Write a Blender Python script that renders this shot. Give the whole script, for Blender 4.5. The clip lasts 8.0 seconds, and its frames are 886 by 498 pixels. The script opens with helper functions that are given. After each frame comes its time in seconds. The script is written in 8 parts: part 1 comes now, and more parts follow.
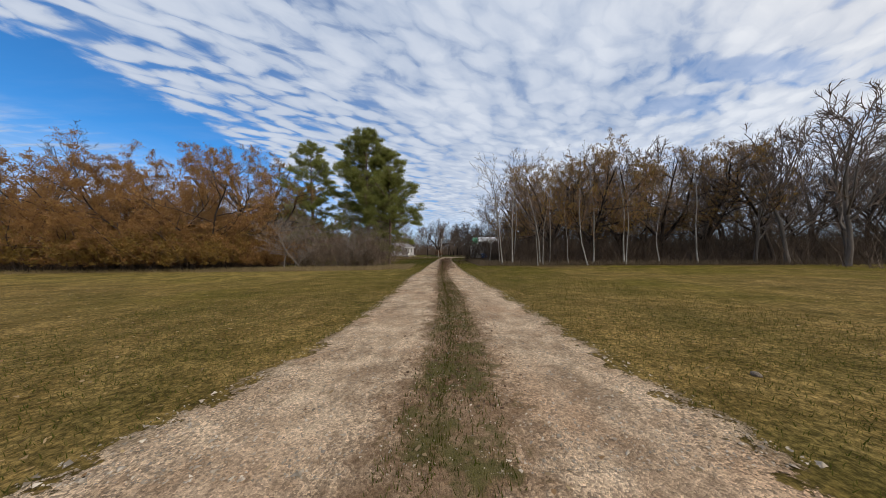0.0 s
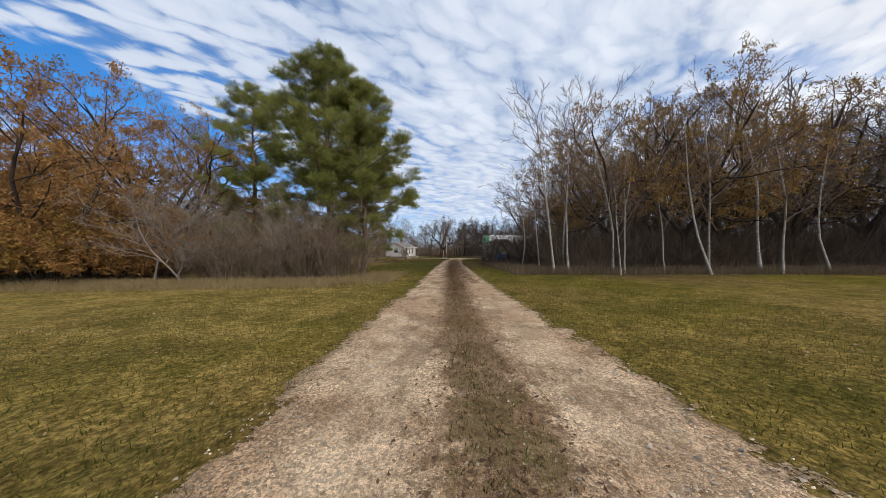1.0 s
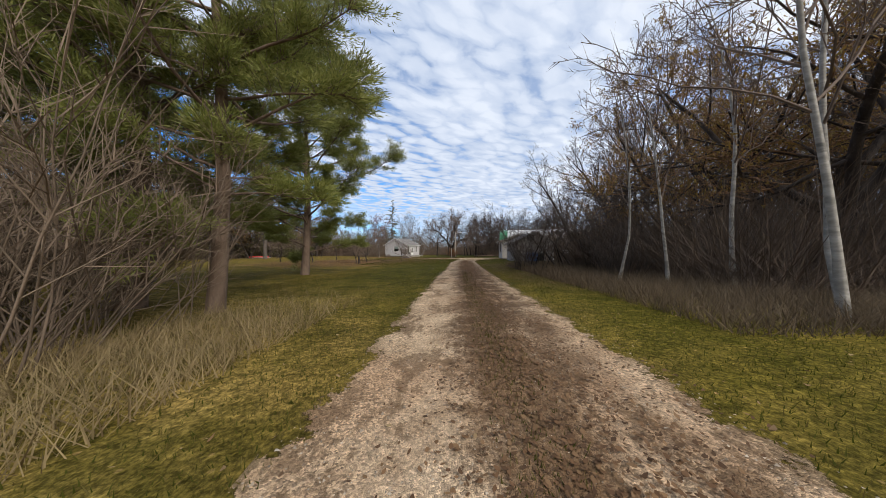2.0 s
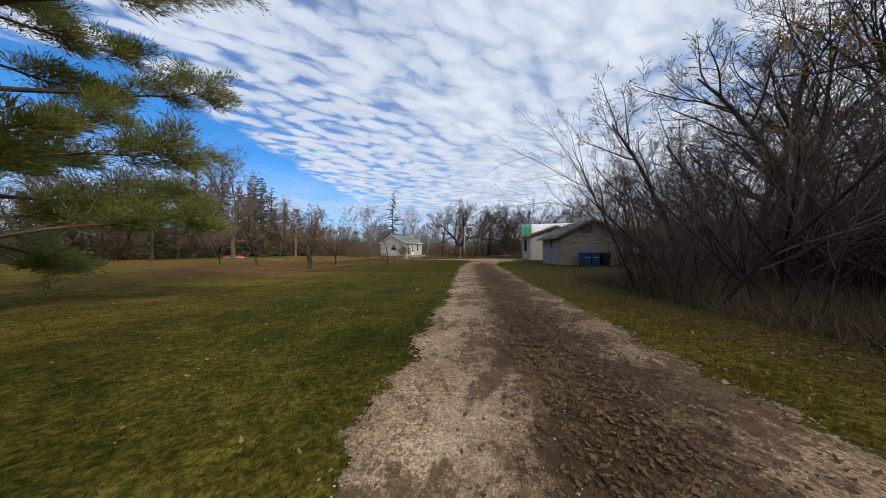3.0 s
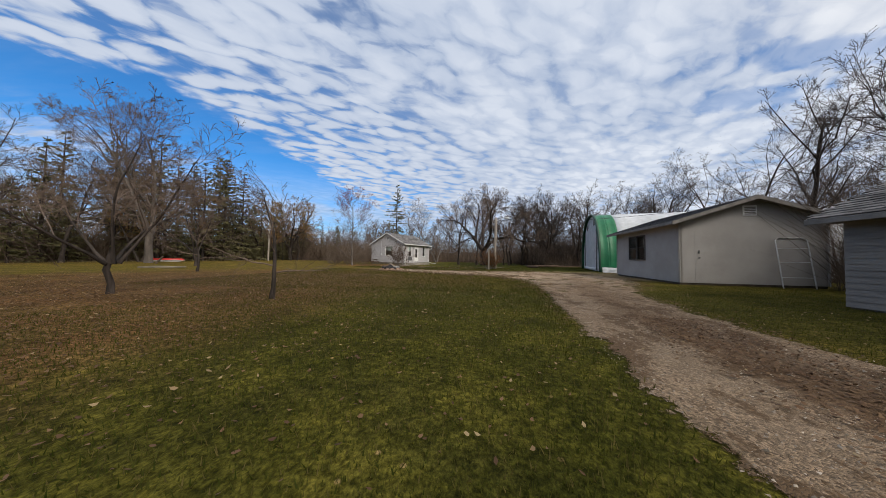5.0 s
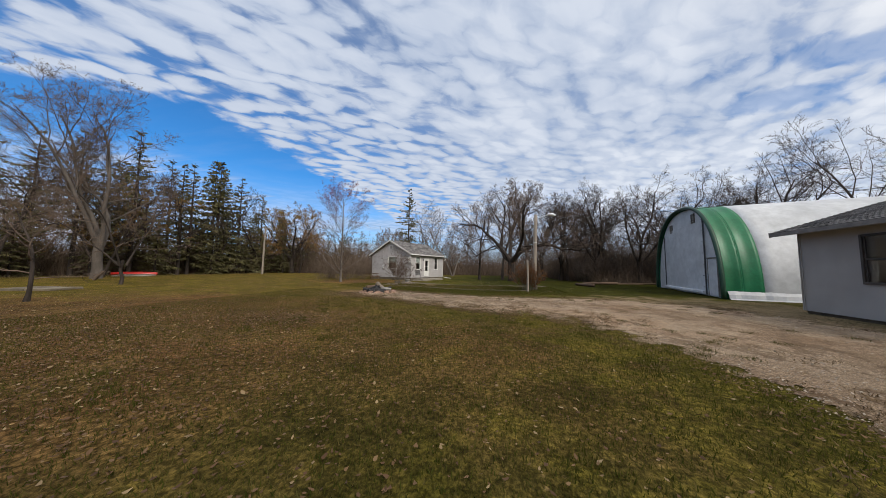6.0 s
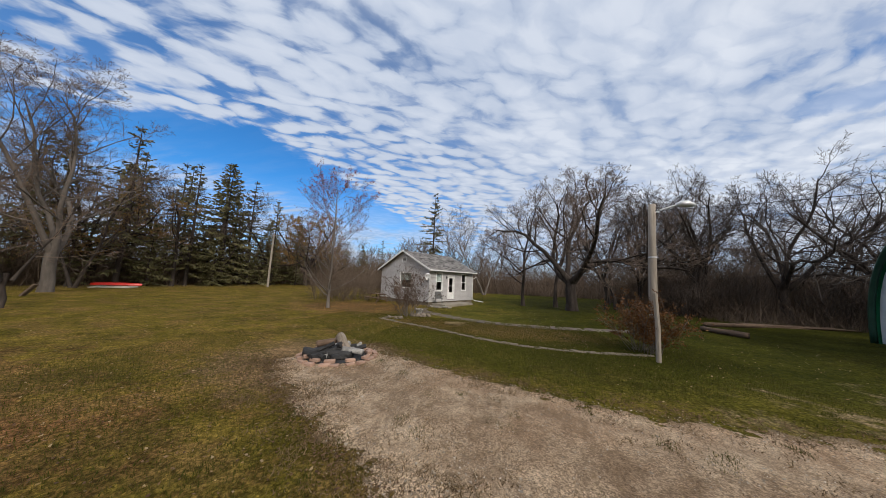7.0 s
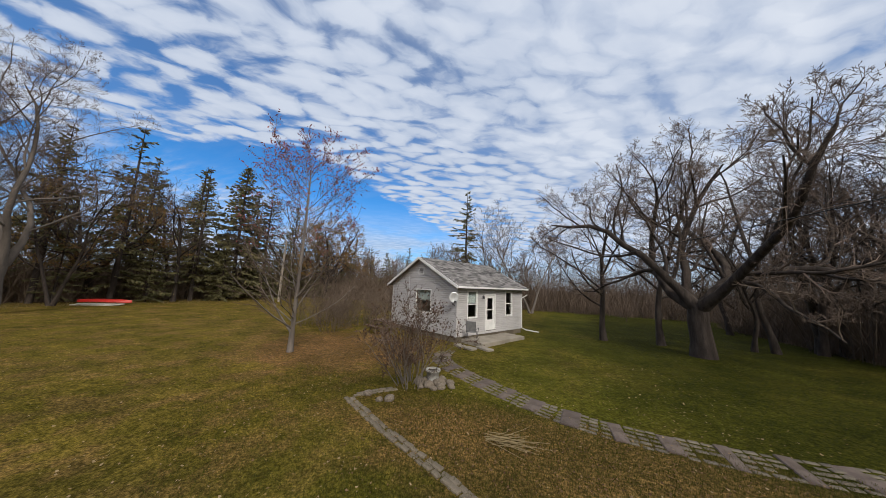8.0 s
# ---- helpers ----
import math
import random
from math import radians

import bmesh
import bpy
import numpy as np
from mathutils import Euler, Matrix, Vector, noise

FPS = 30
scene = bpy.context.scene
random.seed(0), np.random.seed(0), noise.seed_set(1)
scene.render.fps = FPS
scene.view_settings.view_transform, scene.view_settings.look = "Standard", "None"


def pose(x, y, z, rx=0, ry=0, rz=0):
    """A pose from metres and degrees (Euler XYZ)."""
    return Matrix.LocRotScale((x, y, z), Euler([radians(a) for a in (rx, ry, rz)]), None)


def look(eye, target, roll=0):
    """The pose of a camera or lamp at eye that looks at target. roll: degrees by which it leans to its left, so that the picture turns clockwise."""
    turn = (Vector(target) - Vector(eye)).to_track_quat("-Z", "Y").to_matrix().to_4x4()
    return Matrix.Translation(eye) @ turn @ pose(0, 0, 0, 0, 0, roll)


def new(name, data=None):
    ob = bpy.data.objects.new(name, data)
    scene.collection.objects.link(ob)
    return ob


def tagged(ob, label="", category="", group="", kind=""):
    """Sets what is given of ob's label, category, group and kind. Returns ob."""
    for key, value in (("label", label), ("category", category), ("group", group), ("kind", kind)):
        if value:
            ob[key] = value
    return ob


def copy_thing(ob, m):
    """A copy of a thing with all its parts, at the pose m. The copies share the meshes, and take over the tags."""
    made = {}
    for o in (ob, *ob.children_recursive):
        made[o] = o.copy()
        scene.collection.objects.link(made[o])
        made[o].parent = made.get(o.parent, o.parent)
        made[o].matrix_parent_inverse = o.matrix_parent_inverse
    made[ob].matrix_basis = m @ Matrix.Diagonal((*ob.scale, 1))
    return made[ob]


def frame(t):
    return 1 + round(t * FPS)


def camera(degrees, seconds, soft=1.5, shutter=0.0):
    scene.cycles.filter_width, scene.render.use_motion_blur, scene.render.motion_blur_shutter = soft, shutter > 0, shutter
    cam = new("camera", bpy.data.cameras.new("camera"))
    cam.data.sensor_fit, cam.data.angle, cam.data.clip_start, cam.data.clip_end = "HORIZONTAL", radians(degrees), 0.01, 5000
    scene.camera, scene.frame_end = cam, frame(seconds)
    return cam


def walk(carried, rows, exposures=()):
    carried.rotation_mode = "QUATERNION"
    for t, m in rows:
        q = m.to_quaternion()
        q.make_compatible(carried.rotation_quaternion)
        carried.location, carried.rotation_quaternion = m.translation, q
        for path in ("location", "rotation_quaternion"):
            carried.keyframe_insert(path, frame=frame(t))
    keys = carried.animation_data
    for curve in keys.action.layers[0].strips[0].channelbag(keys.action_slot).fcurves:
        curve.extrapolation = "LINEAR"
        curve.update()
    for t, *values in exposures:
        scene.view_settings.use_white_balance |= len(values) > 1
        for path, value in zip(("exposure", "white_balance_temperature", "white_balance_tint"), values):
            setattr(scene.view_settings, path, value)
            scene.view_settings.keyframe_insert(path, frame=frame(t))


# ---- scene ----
cam = camera(118.6, 8.0, soft=0.45)
PATH = [
    (0, (-0.467, 1.601, 1.468), (-0.433, 3.6, 1.489), -0.5),
    (0.5, (-0.525, 7.199, 1.415), (-0.513, 9.199, 1.44), -0.4),
    (1, (-0.598, 12.795, 1.36), (-0.598, 14.795, 1.387), -0.5),
    (1.5, (-0.605, 18.403, 1.325), (-0.635, 20.403, 1.347), -0.3),
    (3, (-0.722, 35.414, 1.136), (-0.841, 37.41, 1.155), -0.3),
    (3.5, (-0.869, 40.767, 1.129), (-1.023, 42.761, 1.177), 0.8),
    (3.7, (-1.058, 42.763, 1.136), (-1.221, 44.756, 1.189), 1.1),
    (3.9, (-1.22, 44.496, 1.114), (-1.394, 46.487, 1.169), 1.0),
    (4, (-1.291, 45.247, 1.095), (-1.471, 47.238, 1.148), 0.8),
    (4.1, (-1.372, 45.951, 1.077), (-1.546, 47.943, 1.129), 1.1),
    (4.3, (-1.594, 47.397, 1.057), (-1.785, 49.387, 1.111), 0.6),
    (4.5, (-1.768, 48.832, 1.063), (-1.964, 50.822, 1.116), 0.7),
    (6, (-2.803, 61.028, 1.432), (-3.168, 62.989, 1.579), 0.7),
    (6.5, (-3.471, 65.214, 1.778), (-3.947, 67.147, 1.971), 1.5),
    (7, (-4.453, 69.15, 2.225), (-5.032, 71.05, 2.456), 2.2),
    (7.5, (-5.468, 72.983, 2.582), (-6.188, 74.83, 2.848), 3.1),
    (8, (-6.713, 76.579, 2.977), (-7.533, 78.381, 3.26), 2.2),
]
walk(cam, [(t, look(eye, target, roll)) for t, eye, target, roll in PATH],
     exposures=((0.0, -0.05), (0.7, 0.05), (1.5, 0.26), (2.4, 0.24), (3.0, 0.12), (3.5, -0.16), (4.0, -0.10), (4.5, 0.0), (8.0, 0.0)))

# ---- world, sun, exposure ----
SUN_AZ, SUN_EL = 136.0, 38.0          # degrees to the right of +y, and up


def node(tree, kind):
    return tree.nodes.new(kind)


class Nodes:
    """Small helper to write node trees as expressions."""

    def __init__(self, tree):
        self.t = tree

    def put(self, sock, value):
        if isinstance(value, bpy.types.NodeSocket):
            self.t.links.new(value, sock)
        else:
            sock.default_value = value

    def math(self, op, a, b=0.0, c=0.0, clamp=False):
        n = node(self.t, "ShaderNodeMath")
        n.operation, n.use_clamp = op, clamp
        for i, v in enumerate((a, b, c)):
            self.put(n.inputs[i], v)
        return n.outputs[0]

    def vmath(self, op, a, b=(0, 0, 0)):
        n = node(self.t, "ShaderNodeVectorMath")
        n.operation = op
        self.put(n.inputs[0], a)
        self.put(n.inputs[1], b)
        return n.outputs[1] if op in ("DISTANCE", "LENGTH", "DOT_PRODUCT") else n.outputs[0]

    def noise(self, vec, scale, detail=3.0, rough=0.55, dist=0.0, color=False):
        n = node(self.t, "ShaderNodeTexNoise")
        self.put(n.inputs["Vector"], vec)
        self.put(n.inputs["Scale"], scale)
        n.inputs["Detail"].default_value, n.inputs["Roughness"].default_value = detail, rough
        n.inputs["Distortion"].default_value = dist
        return n.outputs["Color" if color else "Fac"]

    def cells(self, vec, scale, feature="F1", out="Distance"):
        n = node(self.t, "ShaderNodeTexVoronoi")
        n.feature = feature
        self.put(n.inputs["Vector"], vec)
        n.inputs["Scale"].default_value = scale
        return n.outputs[out]

    def step(self, v, lo, hi, a=0.0, b=1.0):
        n = node(self.t, "ShaderNodeMapRange")
        n.interpolation_type = "SMOOTHSTEP"
        for i, x in enumerate((v, lo, hi, a, b)):
            self.put(n.inputs[i], x)
        return n.outputs[0]

    def mix(self, f, a, b, blend="MIX"):
        n = node(self.t, "ShaderNodeMix")
        n.data_type, n.blend_type = "RGBA", blend
        self.put(n.inputs[0], f)
        for i, v in ((6, a), (7, b)):
            self.put(n.inputs[i], v if isinstance(v, bpy.types.NodeSocket) else (*v[:3], 1))
        return n.outputs[2]

    def mixf(self, f, a, b):
        return self.math("ADD", a, self.math("MULTIPLY", f, self.math("SUBTRACT", b, a)))

    def split(self, v):
        n = node(self.t, "ShaderNodeSeparateXYZ")
        self.put(n.inputs[0], v)
        return n.outputs

    def join(self, x, y, z=0.0):
        n = node(self.t, "ShaderNodeCombineXYZ")
        for i, v in enumerate((x, y, z)):
            self.put(n.inputs[i], v)
        return n.outputs[0]

    def bump(self, height, strength, distance):
        n = node(self.t, "ShaderNodeBump")
        n.inputs["Strength"].default_value, n.inputs["Distance"].default_value = strength, distance
        self.put(n.inputs["Height"], height)
        return n.outputs[0]


world = bpy.data.worlds.new("sky")
scene.world = world
world.use_nodes = True
wt = world.node_tree
wt.nodes.clear()
W = Nodes(wt)
sky = node(wt, "ShaderNodeTexSky")
sky.sky_type, sky.sun_disc = "NISHITA", False
sky.sun_elevation, sky.sun_rotation = radians(SUN_EL), radians(SUN_AZ)
sky.altitude, sky.air_density, sky.dust_density, sky.ozone_density = 250, 1.0, 0.6, 2.0
coord = node(wt, "ShaderNodeTexCoord").outputs["Generated"]
sx, sy, sz = W.split(coord)
up = W.math("ADD", W.math("MAXIMUM", sz, 0.0), 0.022)
u, v = W.math("DIVIDE", sx, up), W.math("DIVIDE", sy, up)
plane = W.join(u, v)
warp = W.noise(plane, 1.1, 2.0, color=True)
plane2 = W.vmath("ADD", plane, W.vmath("MULTIPLY", W.vmath("SUBTRACT", warp, (0.5, 0.5, 0.5)), (0.45, 0.30, 0.0)))
# the sheet of cloud ends along a ragged line; beyond it the sky is clear
ragged = W.math("ADD", W.math("MULTIPLY", W.math("SUBTRACT", W.noise(plane, 2.2, 2.0, 0.5), 0.5), 0.34), W.math("MULTIPLY", W.math("SUBTRACT", W.noise(plane, 9.0, 4.0, 0.6), 0.5), 0.24))
side_ = W.math("ADD", W.math("ADD", u, 1.66), W.math("MULTIPLY", v, 0.03))
over_ = W.math("MULTIPLY", W.math("SUBTRACT", W.math("ADD", W.math("MULTIPLY", u, 0.62), 2.24), v), 0.85)
inside = W.math("ADD", W.math("MAXIMUM", side_, over_), ragged)
sheet = W.step(inside, -0.05, 0.09)
# small cloud puffs in rows, with narrow blue gaps that close up to the right
rows_ = W.join(W.math("ADD", W.math("MULTIPLY", u, 6.6), W.math("MULTIPLY", v, -1.2)), W.math("ADD", W.math("MULTIPLY", u, -2.4), W.math("MULTIPLY", v, 8.2)))
rows_ = W.vmath("ADD", rows_, W.vmath("MULTIPLY", W.noise(rows_, 0.45, 2.0, color=True), (1.5, 1.5, 0.0)))
rows_ = W.vmath("ADD", rows_, W.vmath("MULTIPLY", W.noise(rows_, 1.9, 3.0, 0.55, color=True), (0.42, 0.42, 0.0)))
puff = W.step(W.cells(rows_, 1.0), 0.80, 0.15)
cell = W.mixf(0.44, puff, W.step(W.noise(rows_, 1.05, 4.0, 0.52), 0.28, 0.72))
lanes = W.noise(W.join(W.math("ADD", W.math("MULTIPLY", u, 2.3), W.math("MULTIPLY", v, -1.35)), W.math("ADD", W.math("MULTIPLY", u, 0.45), W.math("MULTIPLY", v, 0.75))), 1.15, 4.0, 0.55)
big = W.noise(plane2, 0.9, 3.0)
fill = W.math("ADD", W.math("ADD", W.math("MULTIPLY", cell, 0.88), W.step(u, -1.6, 0.5, 0.11, 0.34)), W.math("MULTIPLY", W.math("SUBTRACT", W.mixf(0.4, lanes, big), 0.5), 1.25))
dense = W.step(fill, 0.20, 0.60)
# two long thin places in the sheet to the right
gap_a = W.vmath("LENGTH", W.vmath("MULTIPLY", W.vmath("SUBTRACT", plane2, (1.58, 1.72, 0.0)), (2.6, 7.5, 0.0)))
gap_b = W.vmath("LENGTH", W.vmath("MULTIPLY", W.vmath("SUBTRACT", plane2, (1.62, 1.36, 0.0)), (1.7, 8.0, 0.0)))
hole = W.math("MULTIPLY", W.step(W.math("ADD", W.math("MINIMUM", gap_a, gap_b), W.math("MULTIPLY", W.math("SUBTRACT", cell, 0.5), 0.9)), 1.15, 0.45), 0.42)
closed = W.mixf(dense, W.step(u, -1.5, 0.8, 0.12, 0.62), 0.985)
cloud = W.math("MULTIPLY", sheet, W.math("SUBTRACT", W.mixf(W.step(v, 4.5, 9.0), closed, 0.80), hole))
cirrus = W.math("MULTIPLY", W.step(W.noise(W.join(W.math("MULTIPLY", u, 0.55), W.math("MULTIPLY", v, 2.6)), 1.5, 6.0, 0.62), 0.40, 0.66),
                W.step(W.math("ADD", W.math("MULTIPLY", u, -1.0), W.math("MULTIPLY", W.noise(plane, 0.8, 3.0), 1.0)), 2.95, 3.75, 0.05, 0.88))
low = W.math("MULTIPLY", W.math("MULTIPLY", W.step(sz, 0.08, 0.31, 1.0, 0.0), W.step(W.noise(W.vmath("MULTIPLY", coord, (2.2, 2.2, 9.0)), 1.6, 5.0, 0.6), 0.34, 0.58, 0.42, 0.98)), W.step(sx, -0.05, -0.45, 0.7, 1.0))
cover = W.math("MAXIMUM", W.math("MAXIMUM", cloud, cirrus), low)
shade = W.math("ADD", W.math("MULTIPLY", W.step(cell, 0.15, 0.85), W.step(u, -1.2, 0.6, 0.36, 0.38)), W.math("MULTIPLY", W.step(W.mixf(0.5, big, lanes), 0.36, 0.60), W.math("ADD", W.step(u, -1.4, 0.0, 0.24, 0.36), W.step(u, 0.0, 1.8, 0.0, 0.22))))
glare = W.step(W.vmath("DOT_PRODUCT", coord, (math.sin(radians(SUN_AZ)) * math.cos(radians(SUN_EL)), math.cos(radians(SUN_AZ)) * math.cos(radians(SUN_EL)),
                                            math.sin(radians(SUN_EL)))), 0.15, 0.95, 0.0, 0.42)
white = W.mix(W.math("ADD", shade, glare, clamp=True), (0.40, 0.49, 0.66), (0.80, 0.845, 0.925))
blue = W.vmath("MULTIPLY", sky.outputs[0], (0.034, 0.100, 0.155))
white = W.mix(W.math("MULTIPLY", glare, 2.2, clamp=True), white, (1.12, 1.04, 0.93))
total = W.mix(cover, blue, white)
bg = node(wt, "ShaderNodeBackground")
W.put(bg.inputs[0], total)
bg.inputs[1].default_value = 1.0
wt.links.new(bg.outputs[0], node(wt, "ShaderNodeOutputWorld").inputs[0])

sun = new("sun", bpy.data.lights.new("sun", "SUN"))
sun.data.energy, sun.data.angle, sun.data.color = 2.3, radians(14), (1.0, 0.94, 0.85)
sun.matrix_world = look((0, 0, 60), (-math.sin(radians(SUN_AZ)), -math.cos(radians(SUN_AZ)), 60 - math.tan(radians(SUN_EL))))

# ---- materials ----


def material(name):
    m = bpy.data.materials.new(name)
    m.use_nodes = True
    t = m.node_tree
    b = t.nodes["Principled BSDF"]
    return m, Nodes(t), b, node(t, "ShaderNodeTexCoord").outputs["Object"]


def surface(name, a, b, scale=3.0, rough=0.8, metal=0.0, bump=0.3, depth=0.01, grain=40.0, stretch=(1, 1, 1), random_tint=0.0, spec=0.5, stain=None):
    """A worn surface: two base colours mixed at a coarse scale, a fine grain, and relief."""
    m, N, p, co = material(name)
    vec = N.vmath("MULTIPLY", co, stretch)
    coarse = N.noise(vec, scale, 4.0)
    fine = N.noise(vec, grain, 4.0, 0.65)
    col = N.mix(N.step(coarse, 0.32, 0.68), a, b)
    col = N.mix(1.0, col, N.mix(fine, (0.68, 0.68, 0.68), (1.32, 1.32, 1.32)), "MULTIPLY")
    if stain:
        col = N.mix(N.step(N.noise(vec, scale * 0.37, 5.0, 0.7), 0.52, 0.72, 0.0, 0.7), col, stain)
    if random_tint:
        r = node(N.t, "ShaderNodeObjectInfo").outputs["Random"]
        g = node(N.t, "ShaderNodeNewGeometry").outputs["Random Per Island"]
        f = N.math("FRACT", N.math("ADD", r, g))
        col = N.mix(1.0, col, N.mix(f, (1 - random_tint,) * 3, (1 + random_tint,) * 3), "MULTIPLY")
    N.put(p.inputs["Base Color"], col)
    N.put(p.inputs["Roughness"], N.math("ADD", rough - 0.08, N.math("MULTIPLY", fine, 0.16)))
    p.inputs["Metallic"].default_value = metal
    p.inputs["Specular IOR Level"].default_value = spec
    if bump:
        N.put(p.inputs["Normal"], N.bump(N.math("ADD", fine, coarse), bump, depth))
    return m


def leafy(name, colors, rough=0.6, thin=0.25, spec=0.3):
    """Leaves, needles or blades: each island takes its own colour, and light passes through a little."""
    m, N, p, co = material(name)
    f = node(N.t, "ShaderNodeNewGeometry").outputs["Random Per Island"]
    r = node(N.t, "ShaderNodeObjectInfo").outputs["Random"]
    col = N.mix(N.step(f, 0.0, 0.5), colors[0], colors[1])
    col = N.mix(N.step(f, 0.5, 1.0), col, colors[2])
    clump = N.noise(co, 0.9, 3.0)
    col = N.mix(1.0, col, N.mix(N.math("ADD", N.math("MULTIPLY", clump, 0.8), N.math("MULTIPLY", r, 0.2)), (0.62, 0.66, 0.62), (1.35, 1.3, 1.2)), "MULTIPLY")
    N.put(p.inputs["Base Color"], col)
    p.inputs["Roughness"].default_value = rough
    p.inputs["Specular IOR Level"].default_value = spec
    if thin:
        tr = node(N.t, "ShaderNodeBsdfTranslucent")
        N.put(tr.inputs[0], col)
        mx = node(N.t, "ShaderNodeMixShader")
        mx.inputs[0].default_value = thin
        N.t.links.new(p.outputs[0], mx.inputs[1])
        N.t.links.new(tr.outputs[0], mx.inputs[2])
        N.t.links.new(mx.outputs[0], N.t.nodes["Material Output"].inputs[0])
    return m


def ground_material():
    m, N, p, co = material("lawn")
    x, y, z = N.split(co)
    n_big = N.noise(co, 0.13, 4.0, 0.6)
    n_mid = N.noise(co, 1.3, 6.0, 0.72)
    n_fine = N.noise(co, 16.0, 4.0, 0.7)
    n_blade = N.noise(N.vmath("MULTIPLY", co, (1.0, 0.6, 1.0)), 46.0, 4.0, 0.75)
    green = N.mix(N.step(n_mid, 0.3, 0.7), (0.064, 0.066, 0.010), (0.125, 0.110, 0.024))
    tan = N.mix(N.step(n_mid, 0.3, 0.7), (0.092, 0.070, 0.024), (0.180, 0.140, 0.060))
    # drier, browner turf at the start and on the old orchard
    dry = N.math("ADD", N.math("SUBTRACT", n_big, 0.5), N.step(y, 34.0, 4.0, 0.12, 0.40))
    col = N.mix(N.step(dry, 0.05, 0.42), green, tan)
    # paler turf on the open side before the thicket
    pale = N.math("MULTIPLY", N.math("MULTIPLY", N.step(y, 12.0, 20.0), N.step(y, 38.0, 30.0)), N.step(x, -1.5, -4.0))
    col = N.mix(N.math("MULTIPLY", pale, N.step(n_mid, 0.25, 0.6, 0.45, 0.9)), col, N.mix(N.step(n_mid, 0.3, 0.7), (0.115, 0.098, 0.030), (0.225, 0.185, 0.075)))
    # darker, thicker turf beyond the wood
    thick = N.step(N.math("ADD", y, N.math("MULTIPLY", n_big, 10.0)), 34.0, 44.0)
    col = N.mix(N.math("MULTIPLY", thick, N.step(y, 56.0, 66.0, 0.85, 0.50)), col, N.mix(N.step(n_mid, 0.3, 0.7), (0.056, 0.053, 0.008), (0.116, 0.096, 0.021)))
    # lusher turf round the house
    lush = N.math("MULTIPLY", N.step(N.math("ADD", y, N.math("MULTIPLY", n_mid, 6.0)), 76.0, 82.0), N.step(n_big, 0.25, 0.5, 0.45, 1.0))
    col = N.mix(N.math("MULTIPLY", lush, N.step(x, -14.0, -7.0, 0.12, 0.95)), col, N.mix(n_mid, (0.036, 0.047, 0.006), (0.078, 0.084, 0.013)))
    # shade of the old trees, put into the turf colour right of the house
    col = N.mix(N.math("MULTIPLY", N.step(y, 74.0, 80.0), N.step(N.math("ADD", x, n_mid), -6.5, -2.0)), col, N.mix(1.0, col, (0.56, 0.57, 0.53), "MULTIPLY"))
    orch = N.vmath("LENGTH", N.vmath("MULTIPLY", N.vmath("SUBTRACT", co, (-14.0, 59.5, 0.0)), (0.090, 0.086, 0.0)))
    orch = N.math("ADD", orch, N.math("MULTIPLY", N.math("SUBTRACT", n_mid, 0.5), 1.5))
    orch = N.math("ADD", orch, N.math("MULTIPLY", N.math("SUBTRACT", n_big, 0.5), 1.2))
    col = N.mix(N.step(orch, 1.28, 0.82, 0.0, 0.90), col, N.mix(n_fine, (0.055, 0.031, 0.016), (0.150, 0.090, 0.046)))
    # dry mulched bed between kerb and path
    bed = N.vmath("LENGTH", N.vmath("MULTIPLY", N.vmath("SUBTRACT", co, (-6.0, 82.0, 0.0)), (0.17, 0.50, 0.0)))
    bed = N.math("ADD", bed, N.math("MULTIPLY", N.math("SUBTRACT", n_mid, 0.5), 1.3))
    col = N.mix(N.step(bed, 1.1, 0.6, 0.0, 0.72), col, N.mix(n_fine, (0.080, 0.054, 0.022), (0.20, 0.140, 0.065)))
    mulch = N.vmath("LENGTH", N.vmath("MULTIPLY", N.vmath("SUBTRACT", co, (-16.3, 86.6, 0.0)), (0.22, 0.24, 0.0)))
    mulch = N.math("ADD", mulch, N.math("MULTIPLY", N.math("SUBTRACT", n_mid, 0.5), 1.6))
    col = N.mix(N.step(mulch, 1.1, 0.6, 0.0, 0.7), col, N.mix(n_fine, (0.075, 0.045, 0.022), (0.20, 0.125, 0.066)))
    # worn gravel towards the tunnel shed
    worn = N.vmath("LENGTH", N.vmath("MULTIPLY", N.vmath("SUBTRACT", co, (5.6, 72.6, 0.0)), (0.15, 0.19, 0.0)))
    worn = N.math("ADD", worn, N.math("MULTIPLY", N.math("SUBTRACT", N.noise(co, 0.7, 6.0, 0.72), 0.5), 2.4))
    col = N.mix(N.step(worn, 1.05, 0.70, 0.0, 0.88), col, N.mix(n_fine, (0.105, 0.085, 0.056), (0.27, 0.225, 0.168)))
    # worn brown patches in the turf on the open side
    tired = N.math("MULTIPLY", N.step(N.noise(co, 0.8, 6.0, 0.7), 0.46, 0.60), N.math("MULTIPLY", N.step(y, 40.0, 60.0, 0.35, 0.9), N.step(x, 3.0, -8.0, 0.15, 1.0)))
    tired = N.math("MULTIPLY", tired, N.math("SUBTRACT", 1.0, N.math("MULTIPLY", lush, N.step(x, -13.0, -8.0))))
    verge = N.math("MULTIPLY", N.step(N.math("ABSOLUTE", N.math("ADD", x, 2.6)), 4.6, 1.8), N.math("MULTIPLY", N.step(y, 26.0, 40.0), N.step(N.math("ADD", y, N.math("MULTIPLY", n_mid, 5.0)), 70.0, 63.0)))
    col = N.mix(N.math("MULTIPLY", verge, 0.85), col, N.mix(N.step(n_mid, 0.3, 0.7), (0.025, 0.033, 0.006), (0.072, 0.074, 0.014)))
